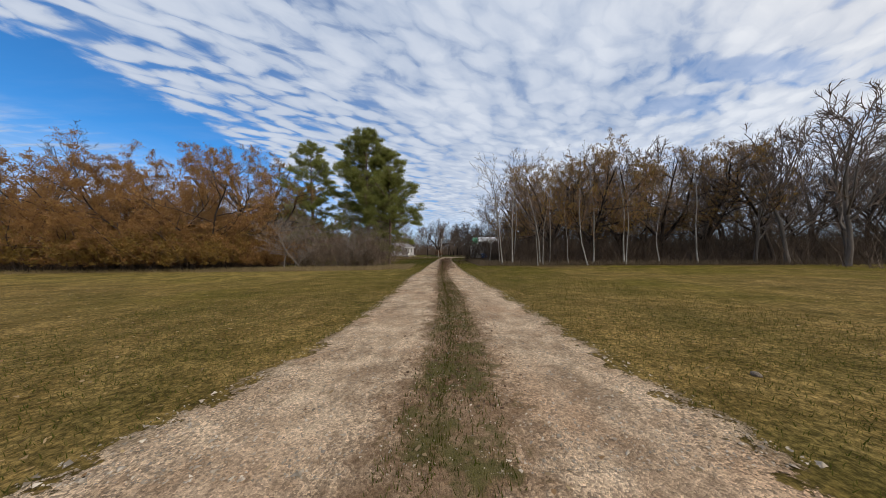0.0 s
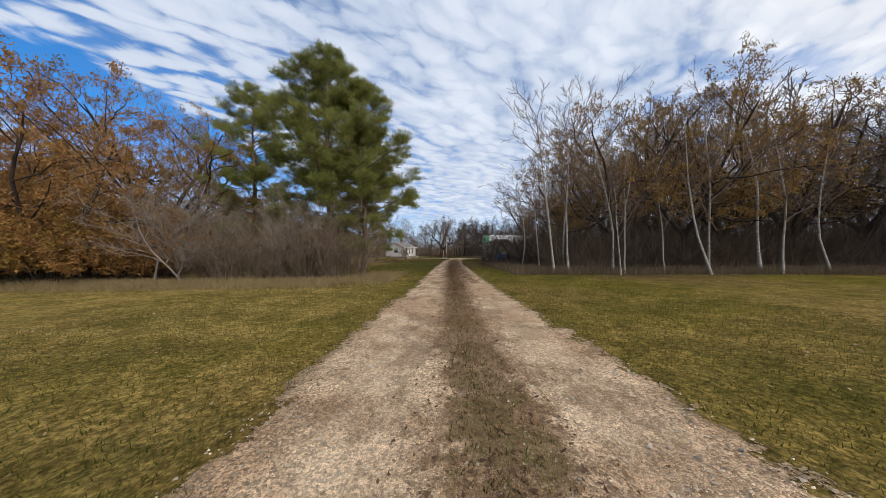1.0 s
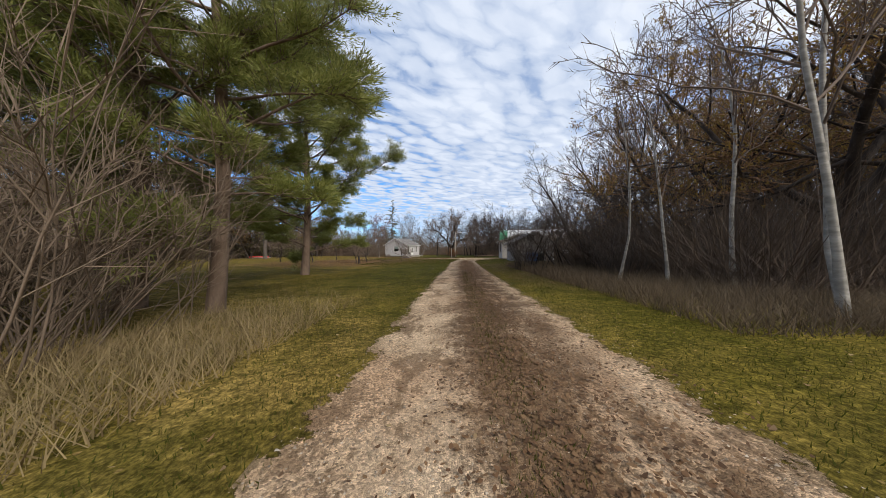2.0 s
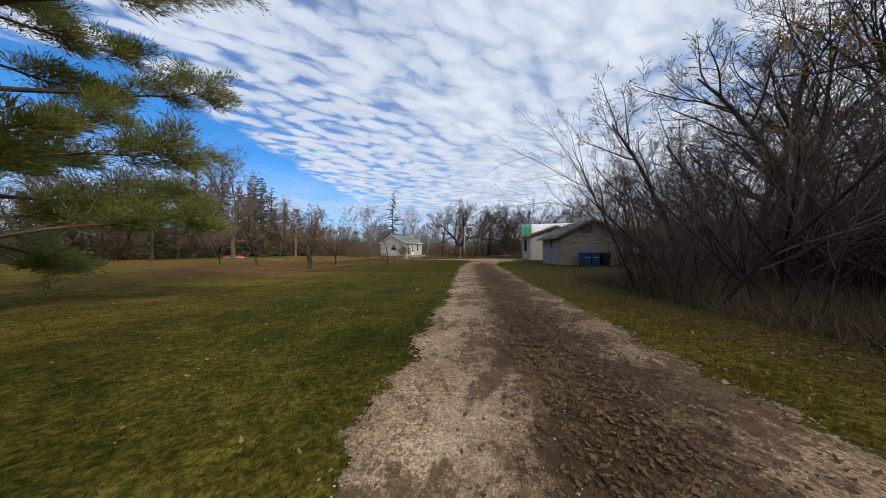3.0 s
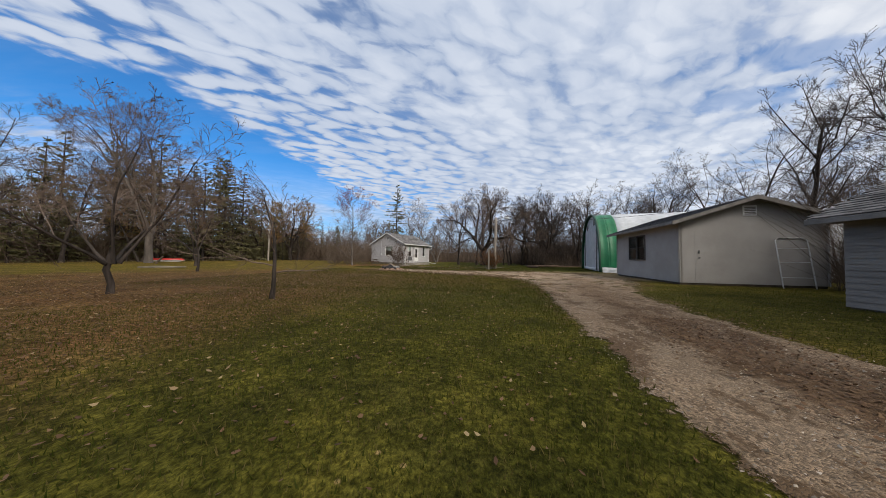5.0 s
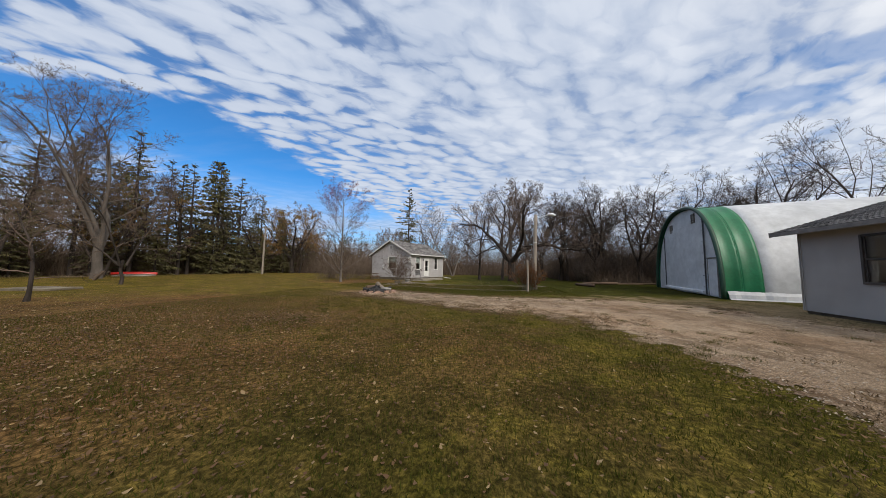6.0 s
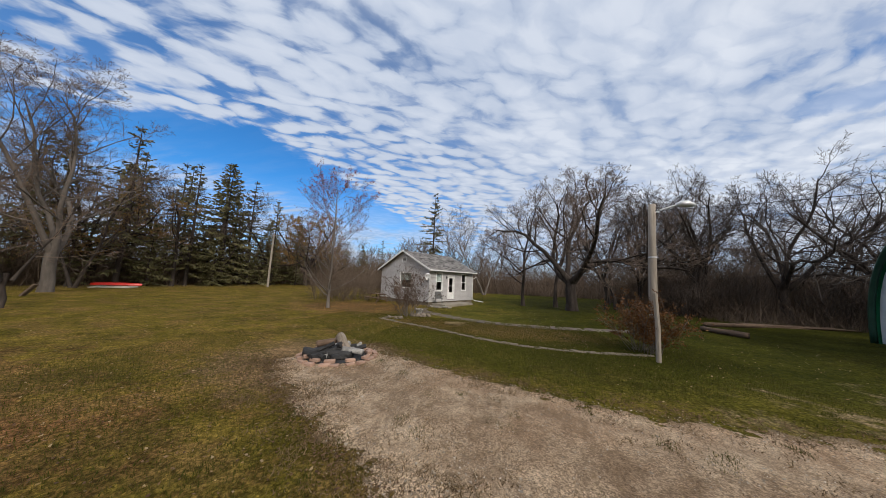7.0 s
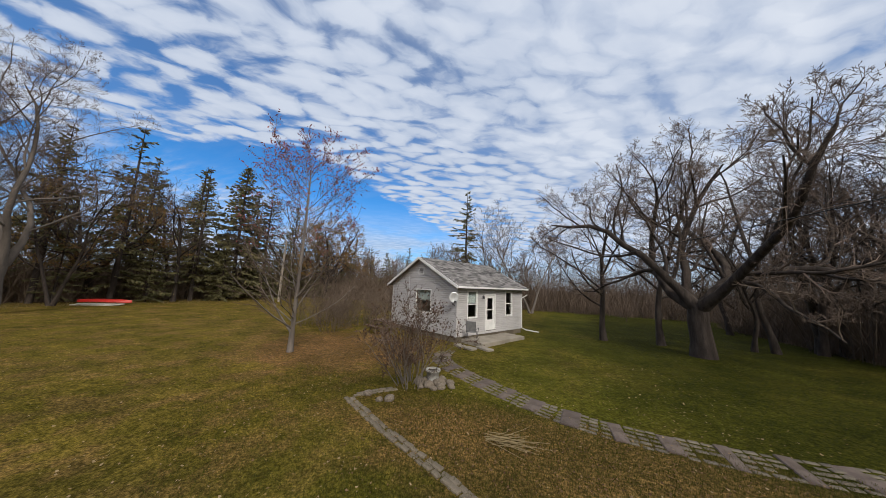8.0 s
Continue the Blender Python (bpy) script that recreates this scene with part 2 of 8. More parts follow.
    # darker green turf from the drive's right edge to the sheds
    shed_turf = N.math("MULTIPLY", N.step(N.math("ADD", x, n_mid), 2.2, 4.2), N.math("MULTIPLY", N.step(y, 44.0, 50.0), N.step(y, 68.0, 62.0)))
    col = N.mix(N.math("MULTIPLY", shed_turf, 0.85), col, N.mix(N.step(n_mid, 0.3, 0.7), (0.030, 0.034, 0.006), (0.064, 0.062, 0.014)))
    tired = N.math("MULTIPLY", tired, N.math("SUBTRACT", 1.0, N.math("MAXIMUM", verge, shed_turf)))
    col = N.mix(N.math("MULTIPLY", tired, 0.75), col, N.mix(n_fine, (0.070, 0.050, 0.020), (0.165, 0.120, 0.052)))
    dirt = N.vmath("LENGTH", N.vmath("MULTIPLY", N.vmath("SUBTRACT", co, (-9.9, 75.2, 0.0)), (0.36, 0.42, 0.0)))
    dirt = N.math("ADD", dirt, N.math("MULTIPLY", N.math("SUBTRACT", n_mid, 0.5), 1.7))
    col = N.mix(N.step(dirt, 1.1, 0.55, 0.0, 0.8), col, N.mix(n_fine, (0.085, 0.062, 0.036), (0.25, 0.195, 0.135)))
    # turf lifted slightly at the far end, mostly on the left
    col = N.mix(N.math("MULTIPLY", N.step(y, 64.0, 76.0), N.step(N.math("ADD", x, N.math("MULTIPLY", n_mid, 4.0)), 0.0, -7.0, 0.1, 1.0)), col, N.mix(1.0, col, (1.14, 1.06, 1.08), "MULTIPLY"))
    # mottling: thin, thick and mossy spots, and scattered small leaves
    spot = N.noise(co, 0.5, 6.0, 0.72)
    col = N.mix(1.0, col, N.mix(N.step(spot, 0.32, 0.68), (0.66, 0.70, 0.62), (1.30, 1.24, 1.30)), "MULTIPLY")
    fleck = N.math("MULTIPLY", N.step(N.cells(co, 7.0), 0.16, 0.10), N.step(N.split(N.cells(co, 7.0, out="Color"))[0], 0.70, 0.72))
    col = N.mix(N.math("MULTIPLY", fleck, N.step(N.noise(co, 0.22, 4.0, 0.6), 0.42, 0.58, 0.25, 0.85)), col, (0.26, 0.19, 0.105))
    # woodland floor, its brown darkened further for the shade of the trees
    rough_y = N.math("ADD", y, N.math("MULTIPLY", N.math("SUBTRACT", n_big, 0.5), 16.0))
    rough_x = N.math("ADD", x, N.math("MULTIPLY", N.math("SUBTRACT", n_big, 0.5), 7.0))
    wood = N.math("MULTIPLY", N.step(rough_x, 6.0, 10.0), N.math("MULTIPLY", N.step(rough_y, 24.0, 30.0), N.step(rough_y, 62.0, 52.0)))
    # strip beside the drive: strewn leaves, with tree shade painted into the colour
    litter_shade = N.math("MULTIPLY", N.step(N.math("ADD", x, N.math("MULTIPLY", N.math("SUBTRACT", n_mid, 0.5), 3.0)), 1.6, 4.2), N.math("MULTIPLY", N.step(y, 31.0, 36.0), N.step(y, 53.0, 47.0)))
    wood = N.math("MAXIMUM", wood, N.math("MULTIPLY", litter_shade, 0.88))
    col = N.mix(wood, col, N.mix(n_fine, (0.030, 0.025, 0.013), (0.092, 0.072, 0.042)))
    col = N.mix(1.0, col, N.mix(N.step(n_fine, 0.36, 0.64), (0.58, 0.60, 0.56), (1.42, 1.40, 1.42)), "MULTIPLY")
    col = N.mix(1.0, col, N.mix(N.step(n_blade, 0.36, 0.64), (0.62, 0.62, 0.62), (1.38, 1.38, 1.38)), "MULTIPLY")
    col = N.mix(1.0, col, N.mix(N.step(N.noise(co, 5.5, 4.0, 0.65), 0.36, 0.64), (0.72, 0.74, 0.70), (1.24, 1.22, 1.24)), "MULTIPLY")
    col = N.mix(1.0, col, (1.06, 0.98, 0.80), "MULTIPLY")
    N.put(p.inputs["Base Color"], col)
    p.inputs["Roughness"].default_value = 0.95
    p.inputs["Specular IOR Level"].default_value = 0.05
    h = N.math("ADD", N.math("MULTIPLY", n_fine, 0.6), N.math("ADD", N.math("MULTIPLY", n_blade, 0.4), N.math("MULTIPLY", n_mid, 1.2)))
    N.put(p.inputs["Normal"], N.bump(h, 0.8, 0.05))
    return m


def gravel_material():
    m, N, p, co = material("gravel")
    uv = node(N.t, "ShaderNodeUVMap").outputs[0]
    across, along, _ = N.split(uv)
    n_big = N.noise(co, 0.35, 4.0, 0.6)
    n_mid = N.noise(co, 1.7, 5.0, 0.65)
    stone = N.cells(co, 62.0, out="Color")
    crack = N.cells(co, 62.0, "DISTANCE_TO_EDGE")
    tone = N.split(stone)[0]
    fine = N.noise(co, 130.0, 3.0, 0.7)
    base = N.mix(N.step(n_mid, 0.3, 0.7), (0.33, 0.25, 0.18), (0.60, 0.50, 0.39))
    base = N.mix(N.step(n_big, 0.45, 0.62, 0.0, 0.55), base, (0.40, 0.275, 0.185))
    # darker base along the middle stretch of the drive
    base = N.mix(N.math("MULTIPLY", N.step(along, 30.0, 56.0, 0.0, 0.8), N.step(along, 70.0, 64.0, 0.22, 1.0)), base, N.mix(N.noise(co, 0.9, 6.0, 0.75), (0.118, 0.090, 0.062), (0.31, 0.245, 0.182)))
    col = N.mix(1.0, base, N.mix(tone, (0.40, 0.40, 0.41), (1.66, 1.63, 1.58)), "MULTIPLY")
    col = N.mix(N.step(N.noise(co, 24.0, 4.0, 0.75), 0.50, 0.64, 0.0, 0.55), col, (0.125, 0.092, 0.062))
    # packed wheel tracks are smoother and paler
    track = N.math("ABSOLUTE", N.math("SUBTRACT", N.math("ABSOLUTE", N.math("SUBTRACT", across, 0.52)), 0.25))
    col = N.mix(N.step(track, 0.13, 0.04, 0.05, 0.35), col, base)
    # turf and leaf litter along the middle, and soil creeping in at both sides
    wob = N.math("ADD", N.math("MULTIPLY", N.math("SUBTRACT", N.noise(co, 0.55, 5.0, 0.65), 0.5), 0.20),
                 N.math("MULTIPLY", N.math("SUBTRACT", N.noise(co, 5.0, 4.0, 0.7), 0.5), 0.26))
    mid = N.math("ABSOLUTE", N.math("SUBTRACT", N.math("ADD", across, wob), 0.52))
    litter = N.math("MULTIPLY", N.step(mid, 0.17, 0.07), N.step(along, 61.0, 55.0, 0.35, 1.0))
    # wider strip right of the middle: brown litter, with tree shade painted in
    mid2 = N.math("ABSOLUTE", N.math("SUBTRACT", N.math("ADD", across, wob), 0.60))
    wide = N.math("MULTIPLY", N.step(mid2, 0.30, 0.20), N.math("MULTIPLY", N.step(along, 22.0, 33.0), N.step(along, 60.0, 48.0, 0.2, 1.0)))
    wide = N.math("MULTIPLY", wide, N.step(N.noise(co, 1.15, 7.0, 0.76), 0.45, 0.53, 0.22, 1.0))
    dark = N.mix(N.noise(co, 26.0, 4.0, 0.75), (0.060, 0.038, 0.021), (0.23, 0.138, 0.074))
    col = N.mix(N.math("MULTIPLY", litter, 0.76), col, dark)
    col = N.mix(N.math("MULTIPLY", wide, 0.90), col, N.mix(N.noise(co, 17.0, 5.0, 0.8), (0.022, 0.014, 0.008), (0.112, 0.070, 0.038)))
    moss = N.math("MULTIPLY", N.math("MULTIPLY", N.step(mid, 0.12, 0.05), N.step(along, 22.0, 9.0)), N.step(N.noise(co, 1.4, 5.0, 0.7), 0.44, 0.56))
    col = N.mix(N.math("MULTIPLY", moss, 0.85), col, N.mix(N.noise(co, 30.0, 4.0, 0.75), (0.035, 0.045, 0.010), (0.13, 0.125, 0.04)))
    rim = N.math("ADD", N.math("ABSOLUTE", N.math("SUBTRACT", across, 0.5)), N.math("MULTIPLY", wob, 0.6))
    col = N.mix(N.step(rim, 0.40, 0.50, 0.0, 0.85), col, N.mix(N.noise(co, 30.0, 4.0, 0.7), (0.075, 0.062, 0.030), (0.22, 0.172, 0.105)))
    col = N.mix(N.step(N.noise(co, 1.1, 6.0, 0.75), 0.60, 0.70, 0.0, 0.55), col, (0.13, 0.092, 0.06))
    col = N.mix(1.0, col, N.mix(N.step(fine, 0.3, 0.7), (0.66, 0.66, 0.66), (1.32, 1.32, 1.32)), "MULTIPLY")
    # brown patches of leaf dust and soil, drawn out along the drive
    smear = N.noise(N.vmath("MULTIPLY", co, (1.3, 0.75, 1.0)), 1.0, 7.0, 0.78)
    smear = N.math("ADD", smear, N.math("MULTIPLY", N.math("MULTIPLY", N.step(along, 36.0, 42.0), N.step(along, 51.0, 47.0)), N.step(across, 0.25, 0.6, 0.0, 0.06)))
    col = N.mix(N.math("MULTIPLY", N.step(smear, 0.51, 0.565), N.math("MULTIPLY", N.step(along, 10.0, 40.0, 0.35, 0.8), N.step(along, 70.0, 64.0, 0.45, 1.0))), col, N.mix(N.noise(co, 22.0, 4.0, 0.75), (0.042, 0.027, 0.015), (0.165, 0.106, 0.060)))
    col = N.mix(1.0, col, (1.04, 0.97, 0.88), "MULTIPLY")
    N.put(p.inputs["Base Color"], col)
    # the gravel thins out raggedly at both sides
    thin_ = N.math("ADD", N.math("MULTIPLY", N.math("SUBTRACT", N.noise(co, 1.5, 7.0, 0.76), 0.5), 0.50), N.math("ABSOLUTE", N.math("SUBTRACT", across, 0.5)))
    thin_ = N.math("ADD", thin_, N.math("MULTIPLY", N.math("MULTIPLY", N.math("SUBTRACT", N.noise(co, 0.75, 4.0, 0.6), 0.50), 0.45), N.step(along, 58.0, 65.0)))
    N.put(p.inputs["Alpha"], N.step(thin_, 0.462, 0.440))
    p.inputs["Roughness"].default_value = 0.92
    p.inputs["Specular IOR Level"].default_value = 0.2
    h = N.math("ADD", N.math("MULTIPLY", N.step(crack, 0.0, 0.25), 0.8), N.math("ADD", N.math("MULTIPLY", fine, 0.3), N.math("MULTIPLY", n_mid, 1.5)))
    N.put(p.inputs["Normal"], N.bump(h, 0.7, 0.02))
    return m


def shingle_material(name, tone=1.0):
    m, N, p, co = material(name)
    g = node(N.t, "ShaderNodeNewGeometry").outputs["Random Per Island"]
    r = node(N.t, "ShaderNodeObjectInfo").outputs["Random"]
    f = N.math("FRACT", N.math("ADD", N.math("MULTIPLY", g, 3.7), r))
    col = N.mix(f, (0.065, 0.062, 0.062), (0.29, 0.275, 0.27))
    col = N.mix(1.0, col, N.mix(N.noise(co, 160.0, 2.0), (0.6, 0.6, 0.6), (1.4, 1.4, 1.4)), "MULTIPLY")
    col = N.mix(N.step(N.noise(co, 0.8, 5.0, 0.7), 0.5, 0.75, 0.0, 0.45), col, (0.30, 0.29, 0.27))
    col = N.mix(1.0, col, (tone, tone, tone), "MULTIPLY")
    N.put(p.inputs["Base Color"], col)
    p.inputs["Roughness"].default_value = 0.95
    N.put(p.inputs["Normal"], N.bump(N.noise(co, 200.0, 2.0), 0.4, 0.004))
    return m


def glass_material():
    m, N, p, co = material("window glass")
    p.inputs["Base Color"].default_value = (0.92, 0.95, 0.95, 1)
    p.inputs["Transmission Weight"].default_value = 1.0
    p.inputs["Roughness"].default_value = 0.01
    p.inputs["IOR"].default_value = 1.45
    return m


M_LAWN, M_GRAVEL, M_SHINGLE, M_GLASS = ground_material(), gravel_material(), shingle_material("grey asphalt shingle"), glass_material()
M_SHINGLE_DARK = shingle_material("dark asphalt shingle", 0.55)
M_BARK = surface("grey bark", (0.11, 0.092, 0.080), (0.19, 0.162, 0.142), 2.0, 0.9, bump=0.8, depth=0.03, grain=18, stretch=(1, 1, 0.25))
M_BARK_DARK = surface("dark bark", (0.030, 0.024, 0.021), (0.072, 0.057, 0.049), 3.0, 0.95, bump=1.0, depth=0.05, grain=16, stretch=(1, 1, 0.22), spec=0.2)
M_BARK_MID = surface("brown-grey bark", (0.072, 0.060, 0.051), (0.130, 0.109, 0.094), 2.0, 0.9, bump=0.8, depth=0.03, grain=18, stretch=(1, 1, 0.25))
M_BIRCH = surface("pale aspen bark", (0.19, 0.178, 0.158), (0.34, 0.318, 0.288), 3.0, 0.8, bump=0.4, depth=0.01, grain=14, stretch=(1, 1, 2.5), stain=(0.06, 0.055, 0.05))
M_TWIG = surface("twigs", (0.098, 0.068, 0.050), (0.170, 0.122, 0.093), 1.0, 0.85, bump=0)
M_TWIG_PALE = surface("pale twigs", (0.14, 0.118, 0.104), (0.25, 0.215, 0.19), 1.0, 0.85, bump=0)
M_TWIG_DARK = surface("dark twigs", (0.044, 0.032, 0.026), (0.086, 0.064, 0.053), 1.0, 0.85, bump=0)
M_TWIG_AMBER = surface("amber twigs", (0.15, 0.078, 0.034), (0.25, 0.135, 0.060), 1.0, 0.85, bump=0)
M_BUSH = surface("brown bush stems", (0.095, 0.068, 0.048), (0.175, 0.130, 0.095), 1.2, 0.9, bump=0)
M_BRUSH = surface("dark brush", (0.072, 0.049, 0.034), (0.155, 0.110, 0.078), 0.6, 0.9, bump=0)
M_PINE_BARK = surface("pine bark", (0.10, 0.065, 0.045), (0.17, 0.12, 0.09), 3.0, 0.9, bump=0.9, depth=0.03, grain=16, stretch=(1, 1, 0.4))
M_PINE = leafy("pine needles", ((0.140, 0.165, 0.044), (0.228, 0.248, 0.070), (0.31, 0.315, 0.112)), 0.5, 0.5)
M_SPRUCE = leafy("spruce needles", ((0.080, 0.078, 0.034), (0.122, 0.112, 0.050), (0.170, 0.148, 0.072)), 0.6, 0.2)
M_WILLOW = leafy("autumn leaves", ((0.21, 0.108, 0.042), (0.29, 0.158, 0.056), (0.35, 0.205, 0.078)), 0.65, 0.4)
M_OCHRE = leafy("ochre leaves", ((0.20, 0.118, 0.030), (0.30, 0.185, 0.045), (0.19, 0.145, 0.045)), 0.65, 0.4)
M_MAPLE = leafy("red maple leaves", ((0.24, 0.050, 0.058), (0.33, 0.115, 0.110), (0.18, 0.072, 0.080)), 0.6, 0.3)
M_RUST = leafy("rust leaves", ((0.120, 0.046, 0.015), (0.175, 0.078, 0.024), (0.090, 0.044, 0.018)), 0.65, 0.25)
M_DRYLEAF = leafy("curled brown leaves", ((0.075, 0.045, 0.032), (0.120, 0.068, 0.045), (0.055, 0.037, 0.034)), 0.7, 0.2)
M_FALLEN = leafy("fallen leaves", ((0.17, 0.10, 0.05), (0.25, 0.175, 0.10), (0.33, 0.245, 0.14)), 0.7, 0.1)
M_FALLEN_DARK = leafy("brown leaf litter", ((0.062, 0.033, 0.017), (0.122, 0.066, 0.035), (0.180, 0.108, 0.059)), 0.75, 0.1)
M_DEADWEED = leafy("dead weeds", ((0.085, 0.058, 0.034), (0.150, 0.102, 0.060), (0.22, 0.155, 0.092)), 0.8, 0.15, 0.1)
M_BLADE = leafy("grass blades", ((0.046, 0.057, 0.010), (0.080, 0.084, 0.016), (0.150, 0.120, 0.042)), 0.7, 0.5, 0.1)
M_STRAW = leafy("dry grass", ((0.21, 0.158, 0.084), (0.31, 0.24, 0.135), (0.15, 0.108, 0.058)), 0.75, 0.25)
M_WEED = leafy("brown weeds", ((0.075, 0.055, 0.038), (0.12, 0.088, 0.06), (0.17, 0.125, 0.08)), 0.8, 0.15)
M_STONE = surface("limestone chips", (0.21, 0.17, 0.125), (0.43, 0.37, 0.30), 6, 0.9, bump=0.2, random_tint=0.5)
M_SIDING = surface("grey vinyl siding", (0.44, 0.425, 0.43), (0.51, 0.495, 0.50), 0.9, 0.55, bump=0.08, depth=0.004, grain=60, stretch=(1, 1, 3))
M_BOARD = surface("weathered grey painted board", (0.175, 0.158, 0.142), (0.24, 0.218, 0.196), 1.6, 0.75, bump=0.35, depth=0.006, grain=30, stretch=(0.5, 0.5, 5), random_tint=0.08, stain=(0.17, 0.15, 0.13))
M_STUCCO = surface("grey painted board wall", (0.315, 0.295, 0.275), (0.37, 0.347, 0.325), 0.8, 0.8, bump=0.3, depth=0.006, grain=50, stain=(0.30, 0.275, 0.25))
M_WHITE = surface("white trim", (0.70, 0.70, 0.69), (0.80, 0.80, 0.79), 2.0, 0.5, bump=0.05)
M_GREYTRIM = surface("grey fascia", (0.135, 0.122, 0.110), (0.215, 0.196, 0.178), 2.5, 0.7, bump=0.2)
M_DARKFRAME = surface("dark brown window frame", (0.035, 0.028, 0.024), (0.06, 0.05, 0.044), 3.0, 0.6, bump=0.1)
M_INSIDE = surface("dim interior plaster", (0.16, 0.15, 0.14), (0.22, 0.205, 0.19), 1.0, 0.9, bump=0)
M_BLIND = surface("grey-green blind", (0.25, 0.285, 0.27), (0.30, 0.335, 0.32), 1.0, 0.8, bump=0.1)
M_CONCRETE = surface("worn concrete", (0.120, 0.098, 0.070), (0.200, 0.166, 0.122), 2.0, 0.9, bump=0.5, depth=0.01, grain=35, random_tint=0.15, stain=(0.14, 0.115, 0.07))
M_PATIO = surface("pale worn concrete slab", (0.21, 0.186, 0.152), (0.30, 0.268, 0.222), 1.6, 0.9, bump=0.4, depth=0.008, grain=35, stain=(0.21, 0.185, 0.15))
M_PAVER = surface("pale brick paver", (0.092, 0.077, 0.056), (0.180, 0.153, 0.117), 4.0, 0.9, bump=0.4, grain=50, random_tint=0.25, stain=(0.12, 0.105, 0.065))
M_SLATE = surface("brown sandstone slab", (0.080, 0.058, 0.047), (0.140, 0.107, 0.089), 3.0, 0.85, bump=0.4, grain=30, random_tint=0.2)
M_FIELD = surface("rough field stone", (0.13, 0.105, 0.082), (0.24, 0.20, 0.16), 4.0, 0.9, bump=0.7, depth=0.02, grain=22, stain=(0.10, 0.085, 0.05))
M_BRICK = surface("salmon brick", (0.30, 0.185, 0.135), (0.41, 0.275, 0.21), 5.0, 0.9, bump=0.5, grain=60, random_tint=0.22, stain=(0.26, 0.18, 0.13))
M_CHAR = surface("charcoal", (0.010, 0.010, 0.011), (0.030, 0.029, 0.030), 6.0, 0.75, bump=0.9, depth=0.02, grain=25)
M_ASH = surface("grey ash", (0.16, 0.155, 0.15), (0.34, 0.33, 0.32), 5.0, 0.95, bump=0.6, grain=40)
M_LOG = surface("split weathered log", (0.15, 0.118, 0.09), (0.30, 0.25, 0.20), 3.0, 0.85, bump=0.9, depth=0.02, grain=12, stretch=(0.4, 3, 3), stain=(0.36, 0.20, 0.10))
M_POLE = surface("weathered pole timber", (0.23, 0.195, 0.16), (0.35, 0.305, 0.255), 2.0, 0.85, bump=0.6, depth=0.01, grain=20, stretch=(4, 4, 0.3), stain=(0.15, 0.12, 0.095))
M_OLDWOOD = surface("old dark timber", (0.082, 0.050, 0.032), (0.150, 0.098, 0.066), 3.0, 0.85, bump=0.5, grain=20, stretch=(0.5, 3, 3))
M_LAMP = surface("galvanised lamp metal", (0.55, 0.56, 0.57), (0.68, 0.69, 0.70), 4.0, 0.4, 0.6, bump=0.05)
M_STEEL = surface("dull dark steel", (0.06, 0.06, 0.065), (0.11, 0.11, 0.115), 6.0, 0.5, 0.4, bump=0.05)
M_GREEN = surface("green woven tarp", (0.006, 0.125, 0.050), (0.012, 0.175, 0.075), 1.0, 0.45, bump=0.25, depth=0.03, grain=9)
M_TARP = surface("white woven tarp", (0.53, 0.545, 0.565), (0.63, 0.645, 0.665), 0.8, 0.5, bump=0.10, depth=0.02, grain=2.5, stain=(0.52, 0.53, 0.55))
M_TARP_RIB = surface("dark green edge", (0.012, 0.05, 0.030), (0.02, 0.07, 0.042), 2.0, 0.5, bump=0.1)
M_BLUE = surface("blue plastic", (0.010, 0.050, 0.16), (0.016, 0.070, 0.21), 2.0, 0.4, bump=0.05)
M_BLACK = surface("black plastic", (0.010, 0.011, 0.013), (0.02, 0.021, 0.024), 2.0, 0.45, bump=0.05)
M_RUBBER = surface("tyre rubber", (0.014, 0.014, 0.014), (0.03, 0.03, 0.029), 5.0, 0.8, bump=0.2)
M_RED = surface("red hull", (0.42, 0.015, 0.012), (0.55, 0.03, 0.02), 1.5, 0.35, bump=0.03)
M_BOATWHITE = surface("dull white fibreglass", (0.34, 0.33, 0.31), (0.48, 0.465, 0.44), 1.5, 0.45, bump=0.05, stain=(0.22, 0.20, 0.17))
M_FABRIC = surface("grey chair fabric", (0.17, 0.17, 0.175), (0.23, 0.23, 0.235), 8.0, 0.9, bump=0.3, grain=120)
M_EARTH = surface("dark soil", (0.040, 0.030, 0.020), (0.085, 0.065, 0.043), 3.0, 0.95, bump=0.8, depth=0.03, grain=30)

# ---- building tools ----


